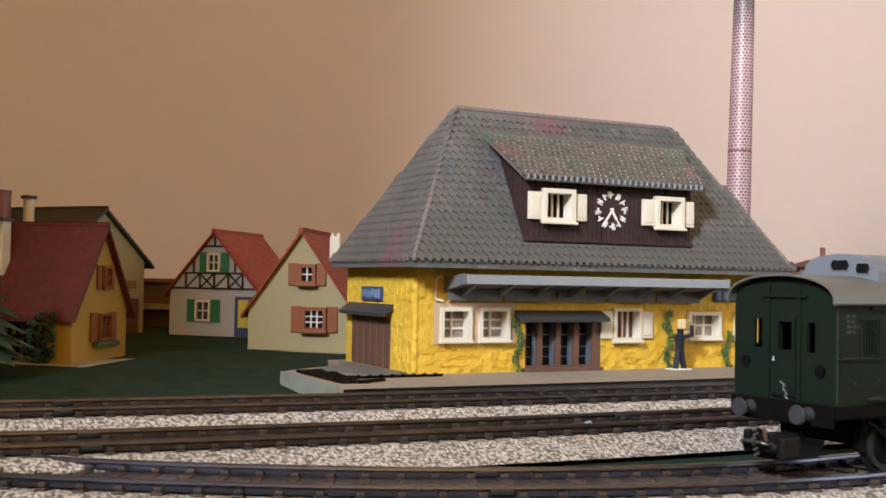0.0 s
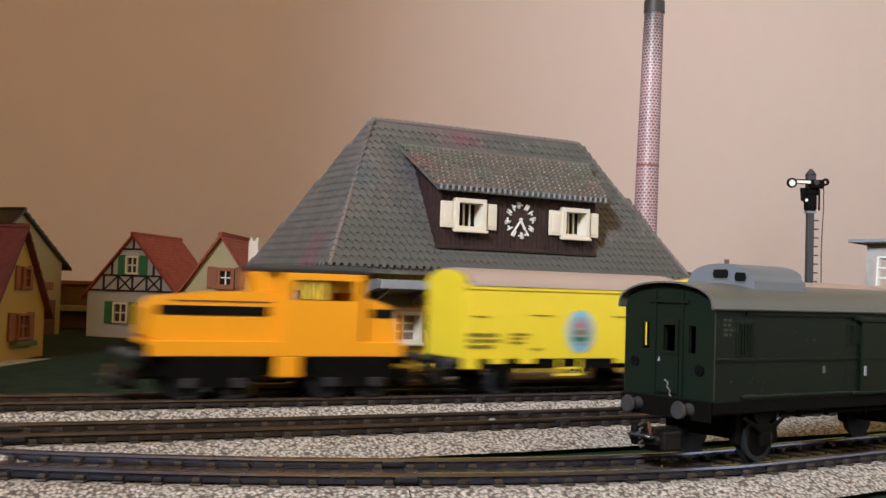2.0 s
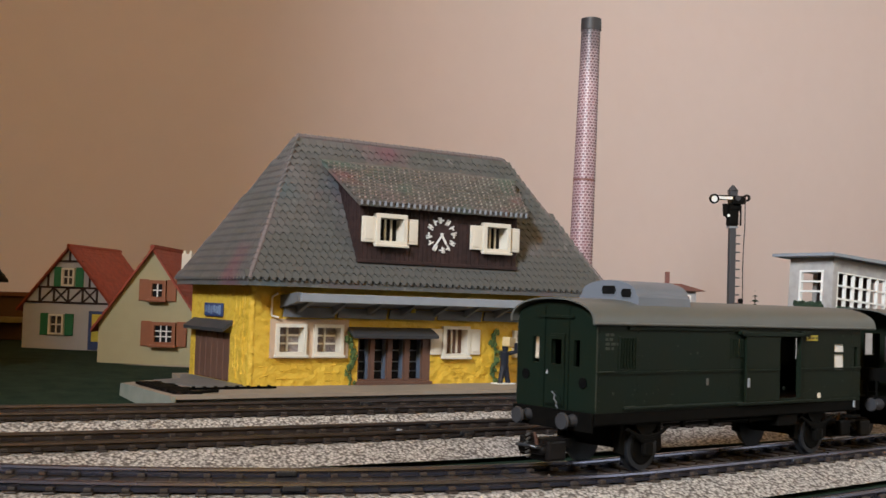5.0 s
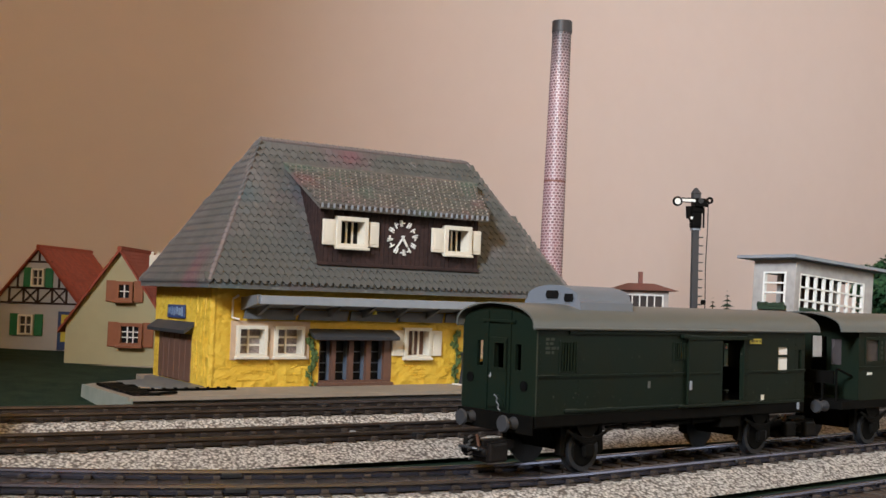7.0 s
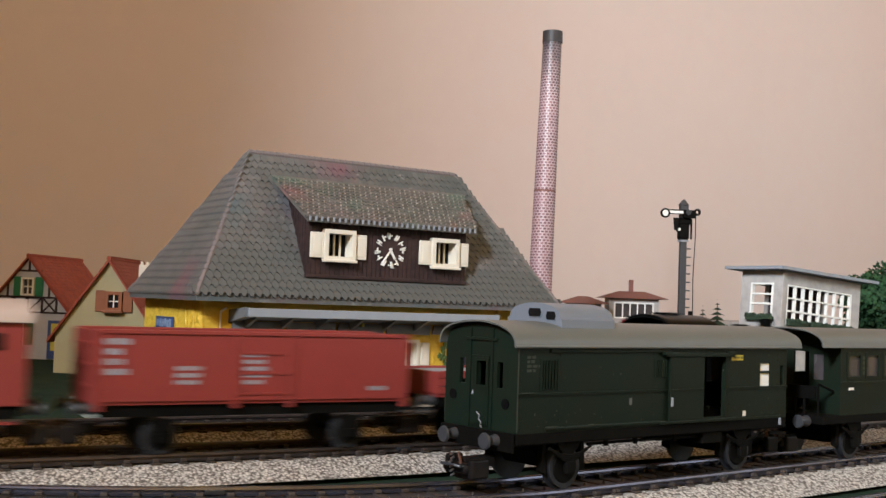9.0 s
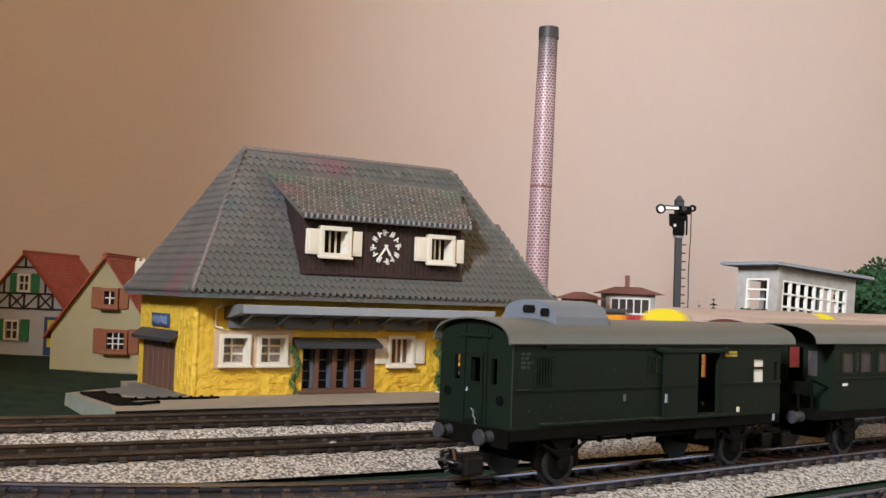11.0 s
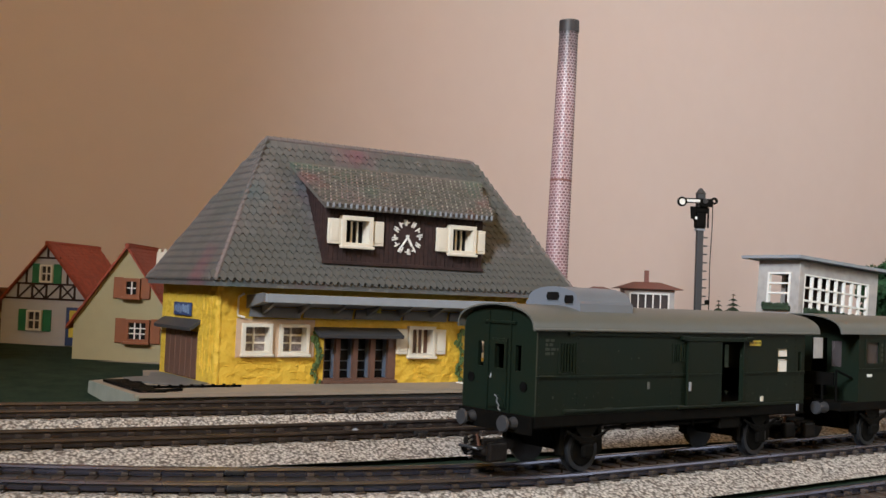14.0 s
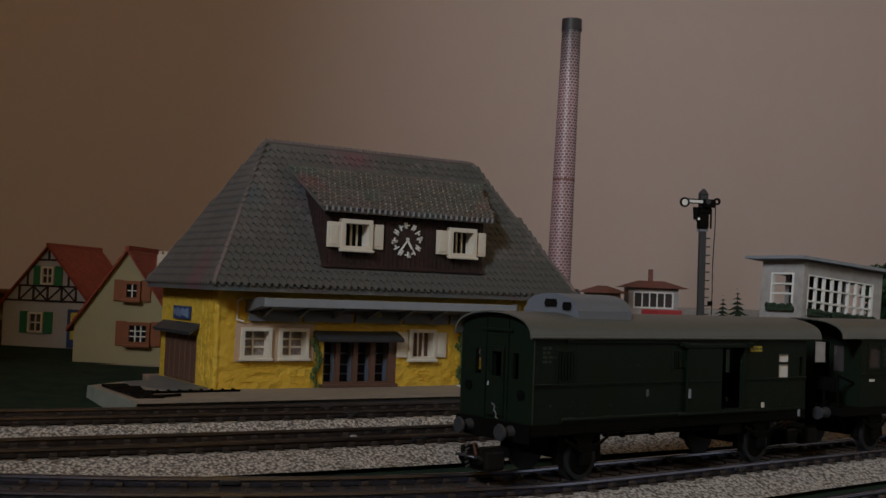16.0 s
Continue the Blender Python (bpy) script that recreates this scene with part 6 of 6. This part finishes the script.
part("cap", rod(B(), (0, 0, 8.85), (0, 0, 9.05), 0.64, seg=24), M_BRICK, stack)
sh = thing("goods_shed", -0.6, 40.0, land(40), -20, "low brown goods shed far behind the houses", "shed")
part("body", box(B(), -4.5, 2.5, 0, 4, 0, 3.2, 0.05), M_DOOR, sh)
part("roof", box(B(), -4.9, 2.9, -0.4, 4.4, 3.2, 3.5, 0.05), M_HUTROOF, sh)
part("loading_board", box(B(), -4.8, 2.8, -1.4, 0, 1.3, 1.7, 0.03), M_PLATFORM, sh)

# tall factory chimney: rings of brick-coloured panels in pale joints
fc = thing("factory_chimney", 38.45, 24.1, 0.6, 0, "tall round pinkish brick factory chimney with a sooty top", "chimney")
part("shaft", rod(B(), (0, 0, 0), (0.65, 0, 27.5), 1.0, 0.75, seg=40), M_MORTAR, fc, smooth=True)
co, fa = [], []
rows_, segs = 112, 17
for r in range(rows_):
    z0, z1 = 0.1 + r * 0.237, 0.1 + r * 0.237 + 0.15
    for s in range(segs):
        a0 = (s + 0.5 * (r % 2)) * math.tau / segs
        a1 = a0 + math.tau / segs * 0.66
        i = len(co)
        for z in (z0, z1):
            rad = 1.0 - 0.25 * z / 27.5 + 0.02
            for a in (a0, a1):
                co.append(Vector((rad * math.cos(a) + 0.65 * z / 27.5, rad * math.sin(a), z)))
            for a in (a0, a1):
                co.append(Vector(((rad - 0.04) * math.cos(a) + 0.65 * z / 27.5, (rad - 0.04) * math.sin(a), z)))
        fa += [(i, i + 1, i + 5, i + 4), (i, i + 4, i + 6, i + 2), (i + 1, i + 3, i + 7, i + 5), (i + 4, i + 5, i + 7, i + 6), (i, i + 2, i + 3, i + 1)]
me = bpy.data.meshes.new("bricks")
me.from_pydata([p * CM for p in co], [], fa)
me.materials.append(M_STACK)
bo = new("bricks", me)
bo.parent = fc
tagged(bo, "", kind="stuff")
part("sooty_top", rod(B(), (0.65, 0, 26.6), (0.65, 0, 27.55), 0.84, 0.82, seg=40), M_SOOT, fc, "soot-blackened top ring", smooth=True)
part("collar", rod(B(), (0.335, 0, 14.15), (0.34, 0, 14.3), 0.9, 0.895, seg=40), M_HUTROOF, fc, "reddish joint ring", smooth=True)
part("flue", rod(B(), (0.65, 0, 27.5), (0.65, 0, 27.6), 0.62, seg=30), M_BLACK, fc)

# semaphore signal
sg = thing("semaphore_signal", 32.5, 2.4, land(2.4), -26, "dark lattice semaphore signal mast with a white-faced disc", "signal")
part("base", box(B(), -1.3, 1.3, -0.9, 0.9, 0, 0.5, 0.05), M_FRAME, sg)
part("mast", box(B(), -0.19, 0.19, -0.19, 0.19, 0.5, 9.9, 0.02), M_DGREY, sg)
part("upper_mast", box(B(), -0.24, 0.24, -0.24, 0.24, 9.9, 12.1, 0.02), M_DGREY, sg)
for i in range(17):
    part("rung", box(B(), 0.17, 0.42, -0.26, -0.16, 1.0 + i * 0.52, 1.08 + i * 0.52), M_DGREY, sg)
part("mast_cap", rod(B(), (0, 0, 12.1), (0, 0, 12.45), 0.36, 0.08, seg=8), M_DGREY, sg)
hd = part("signal_head", box(B(), -0.42, 0.46, -0.35, 0.3, 10.85, 11.3, 0.12), M_FRAME, sg)
arm = part("signal_arm", box(B(), -1.15, 0.0, -0.5, -0.42, 11.5, 11.72, 0.02), M_WHITE, sg, "white signal arm edged black")


def ring(x, y, z, r, r_in, thick, seg=24):
    """A flat ring facing -y."""
    bm = B()
    rows = [[bm.verts.new((x + q * math.cos(k * math.tau / seg), yy, z + q * math.sin(k * math.tau / seg))) for k in range(seg)] for q, yy in ((r, y), (r_in, y), (r_in, y + thick), (r, y + thick))]
    for a in range(4):
        p, q = rows[a], rows[(a + 1) % 4]
        for k in range(seg):
            bm.faces.new((p[k], p[(k + 1) % seg], q[(k + 1) % seg], q[k]))
    bmesh.ops.recalc_face_normals(bm, faces=bm.faces)
    return bm


part("arm_ring", ring(-1.36, -0.56, 11.52, 0.30, 0.20, 0.14), M_FRAME, arm)
part("disc_face", rod(B(), (-1.36, -0.52, 11.52), (-1.36, -0.47, 11.52), 0.21, seg=20), M_WHITE, arm)
for z in (11.46, 11.7):
    part("arm_edge", box(B(), -1.1, 0.5, -0.54, -0.48, z, z + 0.06), M_FRAME, arm)
part("head_front", box(B(), -0.2, 0.6, -0.58, -0.3, 11.25, 11.75, 0.05), M_FRAME, hd)
part("arm_pivot", rod(B(), (0.1, -0.66, 11.6), (0.1, -0.5, 11.6), 0.16, seg=12), M_BUFFER, hd)
part("lamp_bracket", rod(B(), (-0.55, -0.25, 10.5), (-0.5, -0.25, 11.25), 0.14, 0.24, seg=12), M_FRAME, hd)
part("lamp_hook", rod(B(), (-0.5, -0.25, 10.5), (-0.1, -0.25, 10.25), 0.09, 0.09, seg=8), M_FRAME, hd)
part("lamp_lens", rod(B(), (-0.38, -0.36, 10.55), (-0.38, -0.3, 10.55), 0.09, seg=12), M_WHITE, hd, "small white lamp lens")
part("lamp_housing", box(B(), -0.32, 0.3, -0.34, 0.3, 9.95, 10.9, 0.1), M_FRAME, hd)
part("drive_rod", box(B(), 0.34, 0.44, -0.4, -0.3, 9.95, 11.2, 0.02), M_FRAME, hd)
part("counterweight", ring(0.72, -0.5, 11.65, 0.22, 0.1, 0.14), M_FRAME, hd)
part("collar", box(B(), -0.27, 0.27, -0.27, 0.27, 9.8, 9.9), M_LGREY, sg)
for k in range(8):
    z = 11.45 - k * 1.35
    part("wire", rod(B(), (0.66 + 0.03 * math.sin(k * 1.7) - k * 0.02, -0.35, z), (0.66 + 0.03 * math.sin((k + 1) * 1.7) - (k + 1) * 0.02, -0.35, z - 1.35), 0.03, seg=6), M_FRAME, sg, "thin black operating wire")
part("wire_box", box(B(), 0.35, 0.62, -0.45, -0.2, 5.2, 5.5, 0.05), M_FRAME, sg)

# signal box
sb = thing("signal_box", 40.24, 1.33, land(1.33), 0, "pale stone signal box with white lattice windows and flower boxes", "signal box")
zt, bx, by = 8.4, 8.2, 3.45
part("front_wall", plate_xz(B(), 0, 0.3, (0, bx), (-0.6, zt), [(0.5, 7.3, 4.9, 7.55)]), M_BOX, sb)
part("side_wall", plate_yz(B(), 0, 0.3, (0.3, by - 0.3), (-0.6, zt), [(0.7, 2.6, 5.4, 7.6)]), M_BOX, sb)
part("back_wall", plate_xz(B(), by - 0.3, by, (0, bx), (-0.6, zt), [(0.5, 2.4, 5.4, 7.6)]), M_BOX, sb)
part("far_wall", plate_yz(B(), bx - 0.3, bx, (0.3, by - 0.3), (-0.6, zt), [(0.7, 2.9, 5.0, 7.6)]), M_BOX, sb)
# Dark panel added to stand for the shade behind the front window.
part("inner_shade_panel", box(B(), 2.5, bx - 0.35, by - 0.36, by - 0.31, 4.6, 8.1), M_DARKWOOD, sb, "added dark panel for the shade inside")
part("inner_floor", box(B(), 0.32, bx - 0.32, 0.32, by - 0.32, 4.5, 4.6), M_DOOR, sb)
wn = part("front_window", plate_xz(B(), 0.0, 0.22, (0.5, 7.3), (4.9, 7.55), [(0.62 + i * 0.83, 1.32 + i * 0.83, c, c + 0.74) for i in range(8) for c in (5.02, 5.88, 6.72)]), M_WHITE, sb, "white lattice window")
sw = part("side_window", plate_yz(B(), -0.05, 0.2, (0.7, 2.6), (5.4, 7.6), [(0.85, 2.45, 5.52, 6.15), (0.85, 2.45, 6.27, 6.8), (0.85, 2.45, 6.92, 7.48)]), M_WHITE, sb)
part("corner_post", box(B(), -0.06, 0.36, -0.06, 0.3, -0.6, zt - 0.002, 0.03), M_BOX, sb)
for x0, x1 in ((0.5, 2.5), (2.8, 4.9), (5.2, 7.3)):
    bm = box(B(), x0, x1, -0.34, -0.05, 4.85, 5.12, 0.04)
    for i in range(70):
        bmesh.ops.create_icosphere(bm, subdivisions=1, radius=random.uniform(0.07, 0.13), matrix=Matrix.Translation((random.uniform(x0, x1), -0.2 + random.uniform(-0.2, 0.1), 5.15 + random.uniform(-0.08, 0.1))))
    part("flower_box", bm, M_FIR, sb, "dark green flower box")
bm = box(B(), -0.34, -0.06, 0.5, 2.7, 5.05, 5.35, 0.04)
for i in range(60):
    bmesh.ops.create_icosphere(bm, subdivisions=1, radius=random.uniform(0.07, 0.13), matrix=Matrix.Translation((-0.2 + random.uniform(-0.15, 0.1), random.uniform(0.5, 2.7), 5.38 + random.uniform(-0.08, 0.1))))
part("flower_box", bm, M_FIR, sb, "dark green flower box")
part("flat_roof", slab([(-1.0, -0.75, zt + 0.22), (bx + 1.0, -0.75, zt + 0.28), (bx + 1.0, by + 0.7, zt + 0.28), (-1.0, by + 0.7, zt + 0.22)], 0.2), M_LGREY, sb, "flat pale grey roof")

sb.matrix_basis = Matrix.Translation((-0.05 * CM, 0, 0.06 * CM)) @ sb.matrix_basis @ Matrix.Rotation(math.radians(3.9), 4, "Y")


def hut(name, x, y, w, d, z0, z1, zr, label, chimney=True):
    h = thing(name, x, y, 0, -35, label, "hut")
    part("body", plate_xz(B(), -d / 2, -d / 2 + 0.2, (-w / 2, w / 2), (z0, z1), [(-w / 2 + 0.5, w / 2 - 0.5, z1 - 2.1, z1 - 0.4)]), M_BOX, h)
    part("side_wall", box(B(), -w / 2, -w / 2 + 0.2, -d / 2 + 0.2, d / 2, z0, z1), M_BOX, h)
    part("side_wall", box(B(), w / 2 - 0.2, w / 2, -d / 2 + 0.2, d / 2, z0, z1), M_BOX, h)
    part("back_wall", box(B(), -w / 2 + 0.2, w / 2 - 0.2, d / 2 - 0.2, d / 2, z0, z1), M_BOX, h)
    window_unit(h, -w / 2 + 0.5, w / 2 - 0.5, z1 - 2.1, z1 - 0.4, -d / 2 + 0.05, 5, 1, M_WHITE, M_PANE, bar=0.12, sill=False, frame_w=0.15)
    bm = B()
    lo = [bm.verts.new((sx * (w / 2 + 0.9), sy * (d / 2 + 0.9), z1)) for sx, sy in ((-1, -1), (1, -1), (1, 1), (-1, 1))]
    hi = [bm.verts.new((sx * (w / 2 - 1.2), sy * 0.15, zr)) for sx, sy in ((-1, -1), (1, -1), (1, 1), (-1, 1))]
    bm.faces.new(lo[::-1])
    bm.faces.new(hi)
    for i in range(4):
        bm.faces.new((lo[i], lo[(i + 1) % 4], hi[(i + 1) % 4], hi[i]))
    part("roof", bm, M_HUTROOF, h, "low red-brown hipped roof")
    if chimney:
        part("chimney", box(B(), -0.3, 0.15, -0.2, 0.2, zr - 0.1, zr + 1.2, 0.03), M_HUTROOF, h)
    return h


hut("crossing_cabin", 62.2, 38.3, 5.1, 3.8, land(38), 6.5, 7.25, "small cabin with wide windows and a red-brown roof")
hut("platform_hut", 56.6, 39.5, 3.4, 3.2, land(39), 5.8, 6.55, "low hut with a red-brown roof", False)
tagged(part("red_roof_shed", box(B(), 58.3, 61.5, 33, 35.5, land(33), 4.35, 0.1), M_SIGNALRED), "long low shed with a bright red roof", "shed")
tagged(part("pale_embankment", box(B(), 48, 110, 46, 56, 0.6, 4.4, 0.3), M_BOX), "pale low boundary wall along the back of the layout", "wall")


def fir(x, y, height, r):
    f = thing("fir_tree", x, y, land(y), random.uniform(0, 360), "small dark model fir tree", "tree", "fir trees")
    part("trunk", rod(B(), (0, 0, 0), (0, 0, height * 0.9), 0.14, 0.04, seg=7), M_DOOR, f)
    bm = B()
    n = 11
    for i in range(n):
        k = i / (n - 1)
        z = height * (0.18 + 0.78 * k)
        rr = r * (1 - k) + 0.06
        m = 14
        for j in range(m):
            a = j * math.tau / m + i * 0.4 + random.uniform(-0.15, 0.15)
            l = rr * random.uniform(0.75, 1.15)
            c, s = math.cos(a), math.sin(a)
            w = 0.3 * rr + 0.05
            tip = bm.verts.new((c * l, s * l, z - 0.28 * l))
            p = bm.verts.new((-s * w + c * l * 0.3, c * w + s * l * 0.3, z + 0.02))
            q = bm.verts.new((s * w + c * l * 0.3, -c * w + s * l * 0.3, z + 0.02))
            o = bm.verts.new((0, 0, z + 0.22 * l))
            bm.faces.new((o, p, tip))
            bm.faces.new((o, tip, q))
            bm.faces.new((p, q, tip))
    part("crown", bm, M_FIR, f)


def leafy(x, y, z0, r, n, label):
    t = thing("leafy_tree", x, y, z0, 0, label, "tree", "leafy trees")
    part("trunk", rod(B(), (0, 0, 0), (0, 0, r * 2.2), 0.35, 0.15, seg=8), M_DOOR, t)
    co, fa = [], []
    for i in range(n):
        d = Vector((random.gauss(0, 1), random.gauss(0, 1), random.gauss(0, 1))).normalized()
        p = d * r * random.uniform(0.55, 1.05) * (0.85 + 0.25 * math.sin(d.x * 5) * math.cos(d.z * 6)) + Vector((0, 0, r * 2.0))
        a = Vector((random.gauss(0, 1), random.gauss(0, 1), random.gauss(0, 1))).normalized() * 0.19
        b = a.cross(d).normalized() * 0.15
        k = len(co)
        co += [p - a, p + b, p + a, p - b]
        fa.append((k, k + 1, k + 2, k + 3))
    me = bpy.data.meshes.new("crown")
    me.from_pydata([q * CM for q in co], [], fa)
    me.materials.append(M_TREE)
    o = new("crown", me)
    o.parent = t


fir(68.6, 34.3, 5.5, 2.0)
fir(69.9, 33.5, 6.3, 2.4)
fir(-15.9, 8.5, 7.2, 2.7)
leafy(59.5, 7.0, land(7), 3.2, 9500, "round dark green leafy model tree")
leafy(64, 3.5, land(4), 2.9, 8000, "round dark green leafy model tree")

# figure on the platform
tagged(part("platform_figurine", rod(rod(rod(rod(rod(rod(B(), (14.0, 0.6, 0.6), (14.22, 0.65, 1.5), 0.13, 0.16), (14.5, 0.6, 0.6), (14.34, 0.65, 1.5), 0.13, 0.16), (14.28, 0.65, 1.4), (14.25, 0.62, 2.2), 0.2, 0.25), (14.45, 0.6, 2.1), (14.8, 0.4, 2.2), 0.1, 0.09), (14.8, 0.4, 2.15), (14.75, 0.35, 2.65), 0.09, 0.08), (14.28, 0.62, 2.15), (14.28, 0.6, 2.62), 0.15, 0.17), M_NAVY), "small painted figurine in dark blue", "figurine")
tagged(part("figurine_base", box(B(), 13.7, 14.8, 0.35, 1.0, 0.56, 0.62, 0.02), M_WHITE), "small white figurine base", "base")
tagged(part("carried_box", box(B(), -0.36, 0.36, -0.22, 0.22, -0.24, 0.24, 0.05, Matrix.Translation((14.42, 0.5, 2.68)) @ Matrix.Rotation(0.5, 4, "Z") @ Matrix.Rotation(0.12, 4, "Y")), M_SKIN), "small tan box held by the figurine", "box")

# dark loose fence parts on the platform end
lf = thing("fallen_fence", -3.1, 0.6, 0.57, 0, "dark broken plastic fence lying flat on the platform", "fence")
for x in (-0.5, -0.1, 0.25):
    part("fence_rail", box(B(), x - 0.09, x + 0.09, -2.7, 2.9 - abs(x), 0, 0.1, 0.02), M_DARKWOOD, lf)
for i in range(15):
    y = -2.6 + i * 0.38
    part("picket", box(B(), -0.62, random.uniform(0.2, 0.75), y - 0.11, y + 0.13, 0.02, 0.13, 0.02, Matrix.Translation((0, y, 0)) @ Matrix.Rotation(random.uniform(-0.15, 0.15), 4, "Z") @ Matrix.Translation((0, -y, 0))), M_FRAME, lf)
part("loose_rail", box(B(), 0, 1.5, -0.1, 0.1, 0.02, 0.12, 0.02, Matrix.Translation((0.0, -2.3, 0)) @ Matrix.Rotation(0.35, 4, "Z")), M_FRAME, lf)
tagged(part("grey_card", slab([(-2.35, 3.4, 0.6), (-2.2, 5.5, 0.6), (-0.7, 6.2, 0.6), (0.15, 8.6, 0.6), (0.7, 8.6, 0.6), (0.7, 1.9, 0.6), (-1.1, 0.9, 0.6)], 0.035), M_GREY), "torn grey card lying beside the station wall", "card")
lf2 = thing("fence_strip", 0.2, 0.25, 0.57, 2, "dark low plastic fence strip along the station wall", "fence")
part("fence_rail", box(B(), -2.6, 1.4, -0.05, 0.05, 0, 0.1), M_FRAME, lf2)
for i in range(8):
    part("picket", box(B(), -2.5 + i * 0.5, -2.38 + i * 0.5, -0.05, 0.05, 0.0, 0.15), M_FRAME, lf2)

# white pebble between the rails
tagged(part("white_pebble", bmesh.ops.create_icosphere(peb := B(), subdivisions=2, radius=0.13, matrix=Matrix.Translation((2.1, -9.7, -0.17)) @ Matrix.Diagonal((1.2, 0.9, 0.7, 1))) and peb, M_LGREY), "small pale pebble lying between the rails", "pebble")

# ---- the tracks themselves ----
track("track_far", WAY_FAR, 0, WAY_FAR.total, 0, 62, "curving platform track with dark sleepers on printed ballast", (2.55, -0.75))
track("track_middle", WAY_MID, 0, WAY_MID.total, 0, 62, "middle track with dark sleepers on printed ballast", (3.1, -0.8))
track("track_near", WAY_NEAR, 0.5, WAY_NEAR.total - 0.5, 1, WAY_NEAR.total - 1, "near curved track with shiny rails on printed ballast", (3.0, -0.8))
track("track_front", WAY_FRONT, 0.5, WAY_FRONT.total - 0.5, 1, WAY_FRONT.total - 1, "front track at the edge of the layout", (2.6, -0.8))

# ---- movement ----
YELLOW = [(shunter(), 0.92, 9.58), (yellow_van(0), 12.95, 10.85), (yellow_van(1), 25.9, 10.9), (yellow_van(2), 38.35, 10.5), (yellow_van(3), 49.95, 9.6)]
STEAM = [(steam_loco(), -0.3, 10.4), (low_wagon(), 11.3, 10.4), (gondola(), 23.1, 11.3), (box_van(), 36.35, 11.0)]
X_START = 38.0
# the distance along its loop of the yellow train's head: past the station twice, at an even pace
YELLOW_RUN = [(0.0, X_START + 28.2 - 30.5 * 2.6), (4.6, X_START + 28.2 + 30.5 * 2.0), (10.9, WAY_FAR.total + X_START + 29.14 - 30.95 * 1.4), (16.0, WAY_FAR.total + X_START + 29.14 + 30.95 * 3.7)]


# where the steam train's front stands on the straight (x): it gathers speed as it passes
STEAM_RUN = [(7.0, -12.2), (7.5, -3.1), (8.0, 6.4), (8.5, 15.6), (9.0, 27.0), (9.4, 36.0)]


def steam_head(t):
    """The front's x, continued at an even pace before and after the passage."""
    ts, xs = zip(*STEAM_RUN)
    return float(np.interp(t, ts, xs)) + 18.2 * min(t - 7.0, 0.0) + 21.5 * max(t - 9.4, 0.0)


def ride(ob, way, s, forward, t):
    """A pose on the track at the distance s along it."""
    a, b = way.at(s - 2.5), way.at(s + 2.5)
    p, d = (a + b) / 2, (b - a) * forward
    return t, at(p[0], p[1], way.z, math.degrees(math.atan2(d[1], d[0])))


def motions():
    ts, ss = zip(*YELLOW_RUN)
    for ob, back, length in YELLOW:
        rows = [(k * 0.2, float(np.interp(k * 0.2, ts, ss)) - back - length / 2) for k in range(81)]
        walk(ob, [ride(ob, WAY_FAR, s, 1 if ob.name.startswith("diesel") else -1, t) for t, s in rows])
    for ob, back, length in STEAM:
        walk(ob, [ride(ob, WAY_MID, X_START - steam_head(k * 0.2) + back + length / 2, -1, k * 0.2) for k in range(81)])
    # driving wheels roll and the rods swing with their cranks
    for ob, x, y in turning:
        rows = []
        for k in range(481):
            a = (steam_head(k / 30) - steam_head(7.5)) / WHEEL_R + math.radians(45)
            if x is None:
                rows.append((k / 30, at(CRANK * math.cos(a), y, WHEEL_R - CRANK * math.sin(a))))
            else:
                rows.append((k / 30, at(x, y, WHEEL_R, ry=math.degrees(a))))
        walk(ob, rows)


motions()
